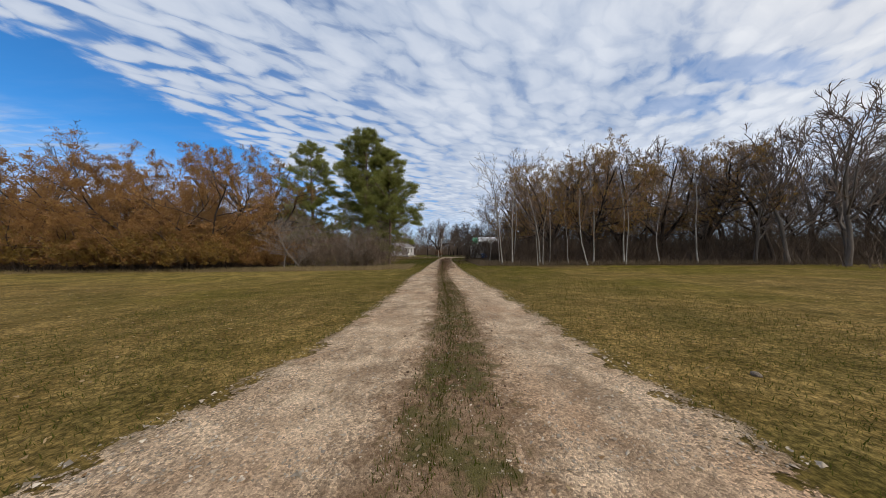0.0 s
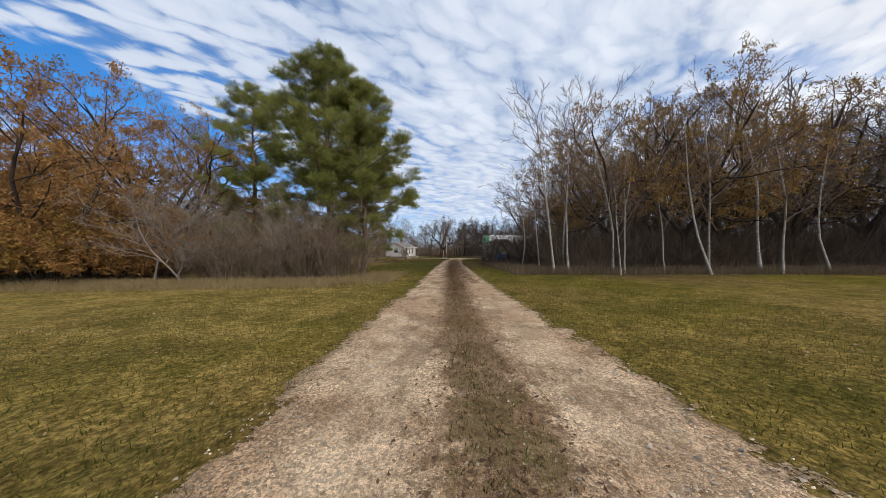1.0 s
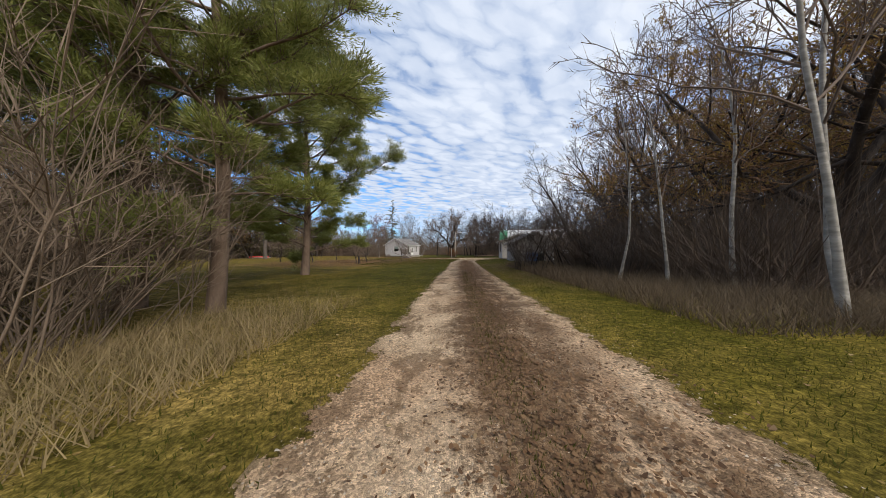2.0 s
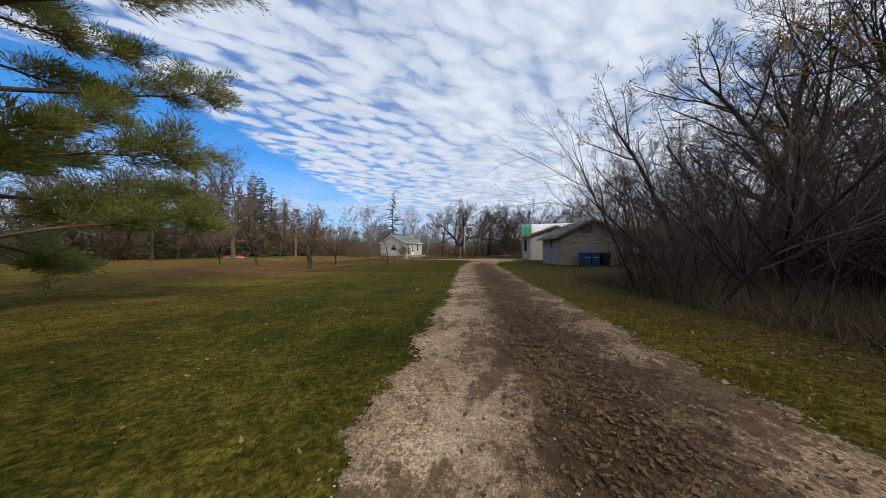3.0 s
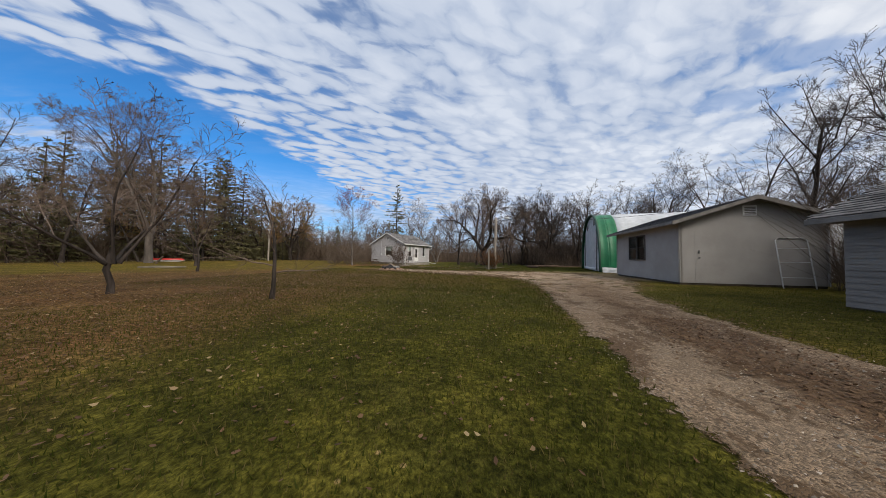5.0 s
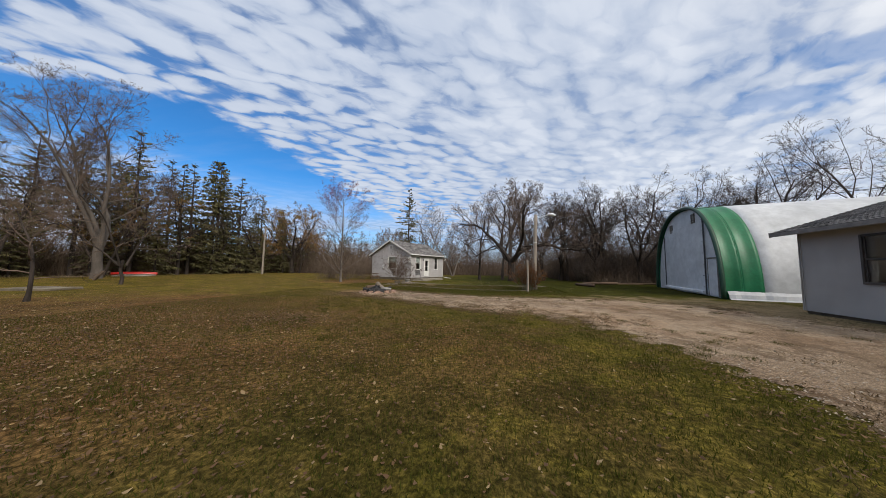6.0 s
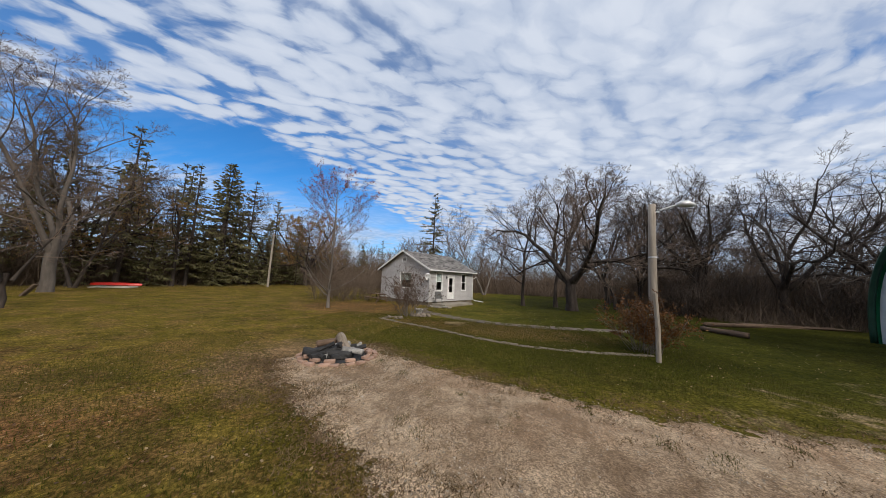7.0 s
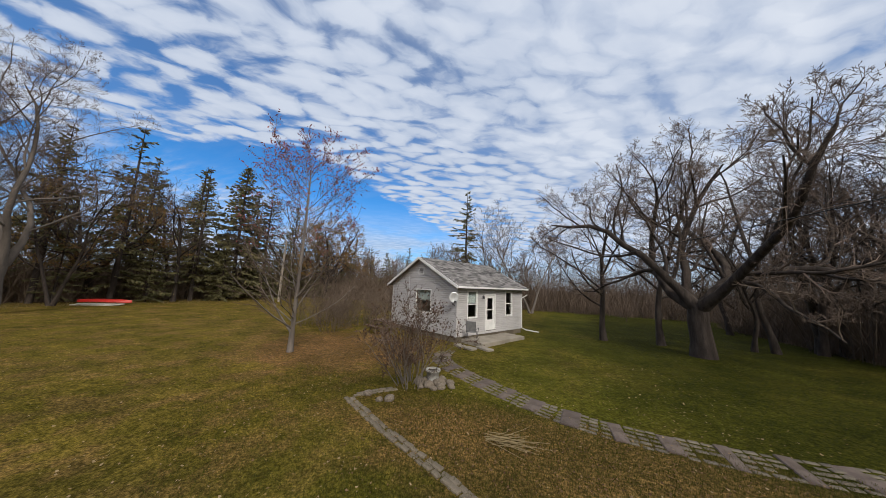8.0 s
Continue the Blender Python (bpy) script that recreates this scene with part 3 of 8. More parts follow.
class Shape:
    """Collects vertices and faces of one mesh."""

    def __init__(self):
        self.v, self.f = [], []

    def add(self, verts, faces):
        k = len(self.v)
        self.v.extend(verts)
        self.f.extend(tuple(i + k for i in face) for face in faces)

    def box(self, lo, hi, m=None, ch=0.0):
        """An axis-aligned box, with chamfered edges where ch is given, turned by m."""
        c = [(lo[i] + hi[i]) / 2 for i in range(3)]
        h = [abs(hi[i] - lo[i]) / 2 for i in range(3)]
        ch = min(ch, 0.45 * min(h) * 2)
        if ch <= 0:
            vs = [(c[0] + sx_ * h[0], c[1] + sy_ * h[1], c[2] + sz_ * h[2]) for sx_ in (-1, 1) for sy_ in (-1, 1) for sz_ in (-1, 1)]
            fs = [(0, 1, 3, 2), (4, 6, 7, 5), (0, 4, 5, 1), (2, 3, 7, 6), (0, 2, 6, 4), (1, 5, 7, 3)]
        else:
            vs, idx = [], {}
            for a in (-1, 1):
                for b in (-1, 1):
                    for d in (-1, 1):
                        for ax in range(3):
                            s = (a, b, d)
                            idx[(s, ax)] = len(vs)
                            vs.append(tuple(c[i] + s[i] * (h[i] - (0 if i == ax else ch)) for i in range(3)))
            fs = []
            for ax in range(3):
                o1, o2 = [i for i in range(3) if i != ax]
                for s in (-1, 1):
                    ring = []
                    for a, b in ((-1, -1), (1, -1), (1, 1), (-1, 1)):
                        k = [0, 0, 0]
                        k[ax], k[o1], k[o2] = s, a, b
                        ring.append(idx[(tuple(k), ax)])
                    flip = (s < 0) != (ax == 1)
                    fs.append(tuple(ring[::-1]) if flip else tuple(ring))
                for a in (-1, 1):
                    for b in (-1, 1):
                        k0, k1 = [0, 0, 0], [0, 0, 0]
                        k0[ax], k0[o1], k0[o2] = -1, a, b
                        k1[ax], k1[o1], k1[o2] = 1, a, b
                        fs.append((idx[(tuple(k0), o1)], idx[(tuple(k1), o1)], idx[(tuple(k1), o2)], idx[(tuple(k0), o2)]))
            for a in (-1, 1):
                for b in (-1, 1):
                    for d in (-1, 1):
                        fs.append(tuple(idx[((a, b, d), ax)] for ax in range(3)))
        if m is not None:
            vs = [tuple(m @ Vector(p)) for p in vs]
        self.add(vs, fs)

    def tube(self, pts, radii, sides=6, cap=True):
        """A tube along points."""
        n = len(pts)
        P = [Vector(p) for p in pts]
        d0 = (P[1] - P[0]).normalized()
        side = d0.cross(Vector((0.31, 0.17, 0.93)))
        if side.length < 0.05:
            side = d0.cross(Vector((1, 0, 0)))
        side.normalize()
        verts, faces = [], []
        for i in range(n):
            d = (P[min(i + 1, n - 1)] - P[max(i - 1, 0)]).normalized()
            side = (side - d * side.dot(d)).normalized()
            other = d.cross(side)
            for k in range(sides):
                a = 2 * math.pi * k / sides
                verts.append(tuple(P[i] + (side * math.cos(a) + other * math.sin(a)) * radii[i]))
        for i in range(n - 1):
            for k in range(sides):
                k2 = (k + 1) % sides
                faces.append((i * sides + k, i * sides + k2, (i + 1) * sides + k2, (i + 1) * sides + k))
        if cap:
            faces.append(tuple(range(sides))[::-1])
            faces.append(tuple((n - 1) * sides + k for k in range(sides)))
        self.add(verts, faces)

    def mesh(self, name, mat, smooth=False, fix=False):
        me = bpy.data.meshes.new(name)
        me.from_pydata(self.v, [], self.f)
        if mat:
            me.materials.append(mat)
        if fix:
            bm = bmesh.new()
            bm.from_mesh(me)
            bmesh.ops.recalc_face_normals(bm, faces=bm.faces)
            bm.to_mesh(me)
            bm.free()
        if smooth:
            me.shade_smooth()
        me.update()
        return me


def part(name, shape, mat, parent, label="", smooth=False):
    """Links a shape as one mesh object under a thing or under a part."""
    me = shape if isinstance(shape, bpy.types.Mesh) else shape.mesh(name, mat, smooth, True)
    ob = new(name, me)
    ob.parent = parent
    if label:
        tagged(ob, label)
    return ob


def thing(name, m, label, category, group="", kind=""):
    """An Empty at a thing's base."""
    ob = new(name)
    ob.empty_display_size = 0.2
    ob.matrix_world = m
    return tagged(ob, label, category, group, kind)


def single(name, shape, mat, label, category, group="", kind="", m=None, smooth=False):
    """A thing that is one mesh."""
    ob = new(name, shape if isinstance(shape, bpy.types.Mesh) else shape.mesh(name, mat, smooth, True))
    if m is not None:
        ob.matrix_world = m
    return tagged(ob, label, category, group, kind)


def at(x, y, turn=0.0, s=1.0, z=0.0, sz=None):
    return pose(x, y, z, 0, 0, turn) @ Matrix.Diagonal((s, s, sz if sz else s, 1))


# ---- ground and road ----
gs = Shape()
xs = [-1500, -400, -120, -60, -30, -12, 0, 12, 30, 60, 120, 400, 1500]
ys = [-1500, -400, -100, -40, 0, 20, 40, 60, 80, 100, 140, 250, 500, 1500]
gs.v = [(x, y, 0.0) for y in ys for x in xs]
gs.f = [(j * len(xs) + i, j * len(xs) + i + 1, (j + 1) * len(xs) + i + 1, (j + 1) * len(xs) + i) for j in range(len(ys) - 1) for i in range(len(xs) - 1)]
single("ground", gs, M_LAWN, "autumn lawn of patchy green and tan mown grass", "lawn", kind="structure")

# both edges of the drive: left x, y, right x, y
EDGES = [(-4.6, -60, 3.0, -60), (-3.3, 3.2, 2.2, 3.2), (-2.6, 5.5, 2.0, 6), (-2.3, 11, 1.9, 11), (-2.3, 17, 1.65, 17), (-2.0, 22, 1.55, 22), (-1.7, 30, 1.6, 30), (-1.5, 37, 1.7, 37),
         (-1.15, 43, 1.8, 43), (-0.95, 50, 2.15, 50), (-0.8, 54, 2.3, 54), (-0.35, 58, 2.6, 58), (0.25, 62, 3.5, 62), (0.40, 64.6, 5.4, 65.2), (0.2, 66.6, 6.8, 69.2),
         (-0.6, 68.6, 6.2, 73.2), (-1.8, 69.6, 3.4, 75.4), (-3.2, 70.1, 0.2, 75.2), (-4.6, 70.7, -2.6, 75.1), (-6.2, 71.8, -4.6, 75.5), (-7.8, 72.7, -6.4, 75.9), (-9.3, 73.5, -8.0, 76.5), (-10.6, 74.6, -9.2, 77.2)]


def road_row(s):
    """Edge points at s, counted in rows of EDGES."""
    i = min(int(s), len(EDGES) - 2)
    f = s - i
    p = [EDGES[max(0, min(len(EDGES) - 1, i + k))] for k in (-1, 0, 1, 2)]
    if i <= 1:
        return tuple(a + (b - a) * f for a, b in zip(p[1], p[2]))
    return tuple(0.5 * ((2 * b) + (c - a) * f + (2 * a - 5 * b + 4 * c - d) * f * f + (3 * b - a - 3 * c + d) * f ** 3) for a, b, c, d in zip(*p))


def build_road():
    rows = [0, 0.4, 0.7] + [0.9 + 0.1 * k for k in range(2)]
    s = 1.1
    while s < len(EDGES) - 1:
        rows.append(s)
        s += 0.028
    rows.append(len(EDGES) - 1)
    fr = [0.0, 0.04, 0.12, 0.25, 0.4, 0.5, 0.6, 0.75, 0.88, 0.96, 1.0]
    verts, uvs = [], []
    for s in rows:
        lx, ly, rx, ry = road_row(s)
        a, b = Vector((lx, ly, 0)), Vector((rx, ry, 0))
        d = (b - a).normalized()
        end = max(0.0, (s - (len(EDGES) - 2)))
        for k, f in enumerate(fr):
            p = a.lerp(b, f)
            amp = 0.45 if s > 12.5 else 0.16
            if k <= 1:
                p -= d * amp * noise.noise((lx * 1.3, ly * 1.3, 3.0)) + d * 0.10 * noise.noise((lx * 7, ly * 7, 9.0))
            if k >= len(fr) - 2:
                p += d * amp * noise.noise((rx * 1.3, ry * 1.3, 13.0)) + d * 0.10 * noise.noise((rx * 7, ry * 7, 19.0))
            rut = 0.018 * math.exp(-((f - 0.24) / 0.1) ** 2) + 0.018 * math.exp(-((f - 0.77) / 0.1) ** 2)
            z = 0.030 - rut + 0.008 * noise.noise((p.x * 2, p.y * 2, 0))
            z *= min(1.0, 0.25 + 3.4 * min(f, 1 - f))
            if k in (0, len(fr) - 1):
                z = -0.01
            verts.append((p.x, p.y, z))
            uvs.append((f, p.y))
    n = len(fr)
    faces = [(j * n + i, j * n + i + 1, (j + 1) * n + i + 1, (j + 1) * n + i) for j in range(len(rows) - 1) for i in range(n - 1)]
    me = bpy.data.meshes.new("road")
    me.from_pydata(verts, [], faces)
    lay = me.uv_layers.new(name="UVMap")
    for lp in me.loops:
        lay.data[lp.index].uv = uvs[lp.vertex_index]
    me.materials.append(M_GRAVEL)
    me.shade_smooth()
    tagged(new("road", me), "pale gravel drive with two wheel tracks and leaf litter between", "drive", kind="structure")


build_road()

# ---- buildings ----


def wall_panels(length, z0, z1, holes, thick=0.14):
    """Boxes of a wall along x with its outer face at y = 0 and openings left free: (x0, x1, z0, z1) of each."""
    xs_ = sorted({0.0, length, *(h[0] for h in holes), *(h[1] for h in holes)})
    out = []
    for a, b in zip(xs_, xs_[1:]):
        mid = (a + b) / 2
        inside_ = sorted((h[2], h[3]) for h in holes if h[0] < mid < h[1])
        z = z0
        for lo, hi in inside_:
            out.append((a, b, z, lo))
            z = hi
        out.append((a, b, z, z1))
    return [(a, b, lo, hi, thick) for a, b, lo, hi in out if hi - lo > 0.005]


def plain_wall(sh, length, z0, z1, th, hole=None, apex=0.0):
    """One wall in one piece: with a window hole, or with a gable up to apex."""
    if apex:
        ring = [(0, z0), (length, z0), (length, z1), (length / 2, apex), (0, z1)]
        sh.add([(x, 0, z) for x, z in ring] + [(x, th, z) for x, z in ring], [(0, 1, 2, 3, 4), (9, 8, 7, 6, 5)] + [(i, i + 5, (i + 1) % 5 + 5, (i + 1) % 5) for i in range(5)])
        return
    if not hole:
        sh.box((0, 0, z0), (length, th, z1))
        return
    a, b, lo, hi = hole
    outer, inner = [(0, z0), (length, z0), (length, z1), (0, z1)], [(a, lo), (b, lo), (b, hi), (a, hi)]
    vs = [(x, y, z) for y in (0, th) for ring in (outer, inner) for x, z in ring]
    fs = []
    for i in range(4):
        j = (i + 1) % 4
        fs += [(i, j, 4 + j, 4 + i), (8 + j, 8 + i, 12 + i, 12 + j), (j, i, 8 + i, 8 + j), (4 + i, 4 + j, 12 + j, 12 + i)]
    sh.add(vs, fs)


def lap_wall(sh, length, z0, z1, holes, step=0.115, top=None):
    """Horizontal lap siding in front of a wall along x, proud towards -y, its courses cut at the openings; top(x) bounds it above."""
    z = z0
    while z < z1 - 0.01:
        hi = min(z + step, z1)
        spans = [(0.0, length)]
        if top:
            a, b = top(z + step * 0.5)
            spans = [(a, b)] if b - a > 0.05 else []
        for h in holes:
            if h[2] < (z + hi) / 2 < h[3]:
                spans = [q for a, b in spans for q in ((a, min(b, h[0])), (max(a, h[1]), b)) if q[1] - q[0] > 0.01]
        for a, b in spans:
            mid = z + (hi - z) * 0.70
            sh.add([(a, -0.036, z), (b, -0.036, z), (b, -0.033, mid), (a, -0.033, mid), (a, 0.0, z + 0.006), (b, 0.0, z + 0.006), (b, -0.003, hi), (a, -0.003, hi)], [(0, 1, 2, 3), (4, 5, 1, 0), (3, 2, 6, 7)])
        z = hi


def window_unit(parent, m, w, h, frame_mat, sash=True, blind=0.0, trim=0.09, label=""):
    """A window in a hole w by h whose lower left outer corner is at m, x along the wall, -y outwards."""
    win = new("window")
    win.parent = parent
    win.matrix_local = m
    if label:
        tagged(win, label)
    for nm, lo, hi in (("window_frame", (-trim, -0.035, -trim), (0, 0.03, h + trim)), ("window_frame", (w, -0.035, -trim), (w + trim, 0.03, h + trim)),
                       ("window_frame", (0, -0.035, h), (w, 0.03, h + trim)), ("window_sill", (0, -0.055, -trim), (w, 0.03, 0))):
        sh = Shape()
        sh.box(lo, hi, ch=0.008)
        part(nm, sh, frame_mat, win)
    if sash:
        sh = Shape()
        sh.box((0, 0.0, h * 0.5 - 0.025), (w, 0.035, h * 0.5 + 0.025), ch=0.006)
        for a in (0.0, w - 0.035):
            sh.box((a, 0.002, 0), (a + 0.035, 0.033, h), ch=0.004)
        part("sash", sh, frame_mat, win)
    sh = Shape()
    sh.box((0, 0.045, 0), (w, 0.051, h))
    pane = part("pane", sh, M_GLASS, win)
    pane.visible_shadow = False
    if blind:
        sh = Shape()
        sh.box((0.01, 0.075, h * (1 - blind)), (w - 0.01, 0.083, h))
        part("blind", sh, M_BLIND, win)
    return win


def gable_roof(L, Wd, eave_z, apex_z, over_x, over_y, thick=0.10):
    """Both slopes of a roof whose ridge runs along x, over walls 0..L by 0..Wd: for each its origin at the eave, direction up the slope and length."""
    half = Wd / 2
    slope = (apex_z - eave_z) / half
    lo_z = eave_z - slope * over_y
    run = half + over_y
    return lo_z, run, slope


def roof_courses(sh, x0, x1, y_eave, lo_z, run, slope, side, step=0.14, tab=0.0, rng=None):
    """Overlapping shingle courses on one slope. side is +1 where y grows towards the ridge."""
    length = run * math.sqrt(1 + slope * slope)
    n = int(length / step)
    step = length / n
    cy, cz = 1 / math.sqrt(1 + slope * slope), slope / math.sqrt(1 + slope * slope)
    nrm = (-cz * side, cy)
    for k in range(n):
        a, b = k * step - (0.02 if k == 0 else 0), (k + 1) * step + 0.01
        spans = [(x0, x1)]
        if tab:
            spans, x = [], x0 - (tab * 0.5 if k % 2 else 0)
            while x < x1:
                spans.append((max(x, x0), min(x + tab - 0.008, x1)))
                x += tab
        for p, q in spans:
            lift = 0.022 + (rng.uniform(0, 0.006) if rng else 0)
            vs = []
            for x in (p, q):
                for d, e in ((a, lift), (b, 0.008), (a, 0.0)):
                    vs.append((x, y_eave + side * (d * cy) + nrm[0] * e, lo_z + d * cz + nrm[1] * e))
            sh.add(vs, [(0, 3, 4, 1), (2, 5, 3, 0), (0, 1, 2), (3, 5, 4)])


def build_house():
    L, Wd, F, E_, A_ = 6.5, 6.5, 0.30, 3.20, 4.80
    H = thing("house", pose(-12.0, 90.3, 0, 0, 0, 66.6), "small grey vinyl-sided cottage with white trim and shingle roof", "house")
    # footing
    sh = Shape()
    sh.box((0.02, 0.02, -0.2), (L - 0.02, Wd - 0.02, F), ch=0.01)
    part("foundation", sh, M_CONCRETE, H, "low concrete foundation")
    front = [(0.90, 1.65, 1.32, 2.74), (2.50, 3.40, 0.46, 2.56), (4.62, 5.28, 1.30, 2.74)]
    gable = [(2.25, 3.65, 1.42, 2.72)]
    # outward frames of the walls: front at y = 0, gable at x = 0 running towards +y
    g_m = Matrix(((0, 1, 0, 0), (-1, 0, 0, Wd), (0, 0, 1, 0), (0, 0, 0, 1)))
    g_holes = [(Wd - b, Wd - a, c, d) for a, b, c, d in gable]
    far_m = Matrix(((0, -1, 0, L), (1, 0, 0, 0), (0, 0, 1, 0), (0, 0, 0, 1)))
    back_m = Matrix(((-1, 0, 0, L), (0, -1, 0, Wd), (0, 0, 1, 0), (0, 0, 0, 1)))

    def top_span(z):
        if z <= E_:
            return 0.0, Wd
        k = (z - E_) / (A_ - E_) * Wd / 2
        return k, Wd - k
    for mm, length, holes, is_gable in ((Matrix(), L, front, False), (g_m, Wd, g_holes, True), (far_m, Wd, [], True), (back_m, L, [], False)):
        sh, lap = Shape(), Shape()
        for a, b, lo, hi, th in wall_panels(length, F, E_, holes):
            sh.box((a, 0.0, lo), (b, th, hi))
        if is_gable:
            sh.add([(0, 0, E_), (Wd, 0, E_), (Wd / 2, 0, A_ - 0.02), (0, 0.14, E_), (Wd, 0.14, E_), (Wd / 2, 0.14, A_ - 0.02)], [(0, 1, 2), (5, 4, 3), (0, 2, 5, 3), (1, 4, 5, 2)])
        lap_wall(lap, length, F, A_ - 0.05 if is_gable else E_, [(a - 0.09, b + 0.09, c - 0.09, d + 0.09) for a, b, c, d in holes], 0.115, top_span if is_gable else None)
        w = part("wall", sh, M_INSIDE, H)
        w.matrix_local = mm
        s_ = part("siding", lap.mesh("siding", M_SIDING), M_SIDING, w, "grey horizontal vinyl siding")
        for x in (0.0, length):
            cp = Shape()
            cp.box((x - 0.05, -0.042, F), (x + 0.05, 0.02, E_), ch=0.006)
            part("corner_post", cp, M_SIDING, w)
    lo_z, run, slope = gable_roof(L, Wd, E_, A_, 0.30, 0.35)
    for side, y_e in ((1, -0.35), (-1, Wd + 0.35)):
        sh = Shape()
        c = math.sqrt(1 + slope * slope)
        ye, yr = y_e, Wd / 2
        sh.add([(-0.3, ye, lo_z - 0.09), (L + 0.3, ye, lo_z - 0.09), (L + 0.3, yr, lo_z + run * slope - 0.09), (-0.3, yr, lo_z + run * slope - 0.09),
                (-0.3, ye, lo_z), (L + 0.3, ye, lo_z), (L + 0.3, yr, lo_z + run * slope), (-0.3, yr, lo_z + run * slope)],
               [(0, 3, 2, 1), (4, 5, 6, 7), (0, 1, 5, 4), (1, 2, 6, 5), (3, 0, 4, 7)])
        roof = part("roof", sh, M_GREYTRIM, H, "grey asphalt shingle roof slope")
        cs = Shape()
        roof_courses(cs, -0.32, L + 0.32, ye, lo_z + 0.002, run, slope, side, 0.15, 0.33, random.Random(5))
        part("shingles", cs.mesh("shingles", M_SHINGLE), M_SHINGLE, roof)
        gut = Shape()
        y0 = ye - 0.07 if side > 0 else ye
        gut.box((-0.3, y0, lo_z - 0.10), (L + 0.3, y0 + 0.07, lo_z + 0.005), ch=0.012)
        part("gutter", gut, M_WHITE, H, "white eaves gutter")
        for x in (-0.34, L + 0.30):
            rk = Shape()
            rk.add([(x, ye, lo_z - 0.12), (x + 0.04, ye, lo_z - 0.12), (x + 0.04, yr, lo_z + run * slope - 0.12), (x, yr, lo_z + run * slope - 0.12),
                    (x, ye, lo_z + 0.03), (x + 0.04, ye, lo_z + 0.03), (x + 0.04, yr, lo_z + run * slope + 0.03), (x, yr, lo_z + run * slope + 0.03)],
                   [(0, 1, 2, 3), (7, 6, 5, 4), (0, 4, 5, 1), (1, 5, 6, 2), (2, 6, 7, 3), (3, 7, 4, 0)])
            part("bargeboard", rk, M_WHITE, H, "white bargeboard")
    # windows
    for a, b, c, d in (front[0], front[2]):
        window_unit(H, pose(a, 0, c), b - a, d - c, M_WHITE, True, 0.47 if a < 2 else 0.0, label="white double-hung window")
    a, b, c, d = gable[0]
    window_unit(H, g_m @ pose(Wd - b, 0, c), b - a, d - c, M_WHITE, False, 0.5, label="wide gable window with half-drawn blind")
    # door with its glazed upper part
    a, b, c, d = front[1]
    D = new("door")
    D.parent = H
    D.matrix_local = pose(a, 0, c)
    tagged(D, "white storm door with narrow glass")
    w, h = b - a, d - c
    for lo, hi in (((-0.08, -0.04, 0), (0, 0.03, h + 0.08)), ((w, -0.04, 0), (w + 0.08, 0.03, h + 0.08)), ((0, -0.04, h), (w, 0.03, h + 0.08))):
        sh = Shape()
        sh.box(lo, hi, ch=0.008)
        part("door_frame", sh, M_WHITE, D)
    sh = Shape()
    for lo, hi in (((0, 0, 0), (w, 0.045, 0.62)), ((0, 0, 0.62), (0.19, 0.045, h)), ((w - 0.19, 0, 0.62), (w, 0.045, h)), ((0.19, 0, h - 0.19), (w - 0.19, 0.045, h)),
                   ((0.19, 0, 1.18), (w - 0.19, 0.045, 1.23))):
        sh.box(lo, hi, ch=0.005)
    part("door_leaf", sh, M_WHITE, D)
    sh = Shape()
    sh.box((0.19, 0.02, 0.62), (w - 0.19, 0.026, h - 0.19))
    part("pane", sh, M_GLASS, D).visible_shadow = False
    sh = Shape()
    sh.tube([(0.07, -0.05, 0.98), (0.07, -0.07, 1.03), (0.07, -0.05, 1.12)], [0.014] * 3, 6)
    part("handle", sh, M_STEEL, D, "dark lever handle")
    # wall lamp
    lm = Shape()
    lm.tube([(2.16, -0.03, 2.48), (2.16, -0.10, 2.54), (2.16, -0.13, 2.50)], [0.02] * 3, 6)
    lm.tube([(2.16, -0.13, 2.52), (2.16, -0.13, 2.47), (2.16, -0.13, 2.36), (2.16, -0.13, 2.33)], [0.03, 0.075, 0.06, 0.02], 8)
    part("wall_lamp", lm, M_STEEL, H, "small black wall lantern")
    # gable vent
    sh = Shape()
    vx = Wd / 2 - 0.28
    for lo, hi in (((vx, -0.05, 3.70), (vx + 0.56, -0.02, 3.76)), ((vx, -0.05, 4.14), (vx + 0.56, -0.02, 4.20)), ((vx, -0.05, 3.76), (vx + 0.06, -0.02, 4.14)), ((vx + 0.5, -0.05, 3.76), (vx + 0.56, -0.02, 4.14))):
        sh.box(lo, hi, ch=0.005)
    vent = part("vent", sh, M_WHITE, H, "square louvred gable vent")
    vent.matrix_local = g_m
    sl = Shape()
    for k in range(5):
        sl.box((vx + 0.06, -0.035, 3.775 + 0.075 * k), (vx + 0.5, -0.022, 3.83 + 0.075 * k), ch=0.003)
    part("louvre", sl, M_GREYTRIM, vent)
    # satellite dish on the gable near the corner
    dish = Shape()
    rings, seg = 5, 18
    for i in range(rings + 1):
        r = 0.26 * i / rings
        for k in range(seg):
            an = 2 * math.pi * k / seg
            dish.v.append((-0.42 - 0.5 * r * r, 0.10 + r * math.cos(an), 2.30 + 1.15 * r * math.sin(an)))
    dish.f = [(i * seg + k, i * seg + (k + 1) % seg, (i + 1) * seg + (k + 1) % seg, (i + 1) * seg + k) for i in range(rings) for k in range(seg)]
    for i in range(rings + 1):
        r = 0.26 * i / rings
        for k in range(seg):
            an = 2 * math.pi * k / seg
            dish.v.append((-0.405 - 0.5 * r * r, 0.10 + r * math.cos(an), 2.30 + 1.15 * r * math.sin(an)))
    o = (rings + 1) * seg
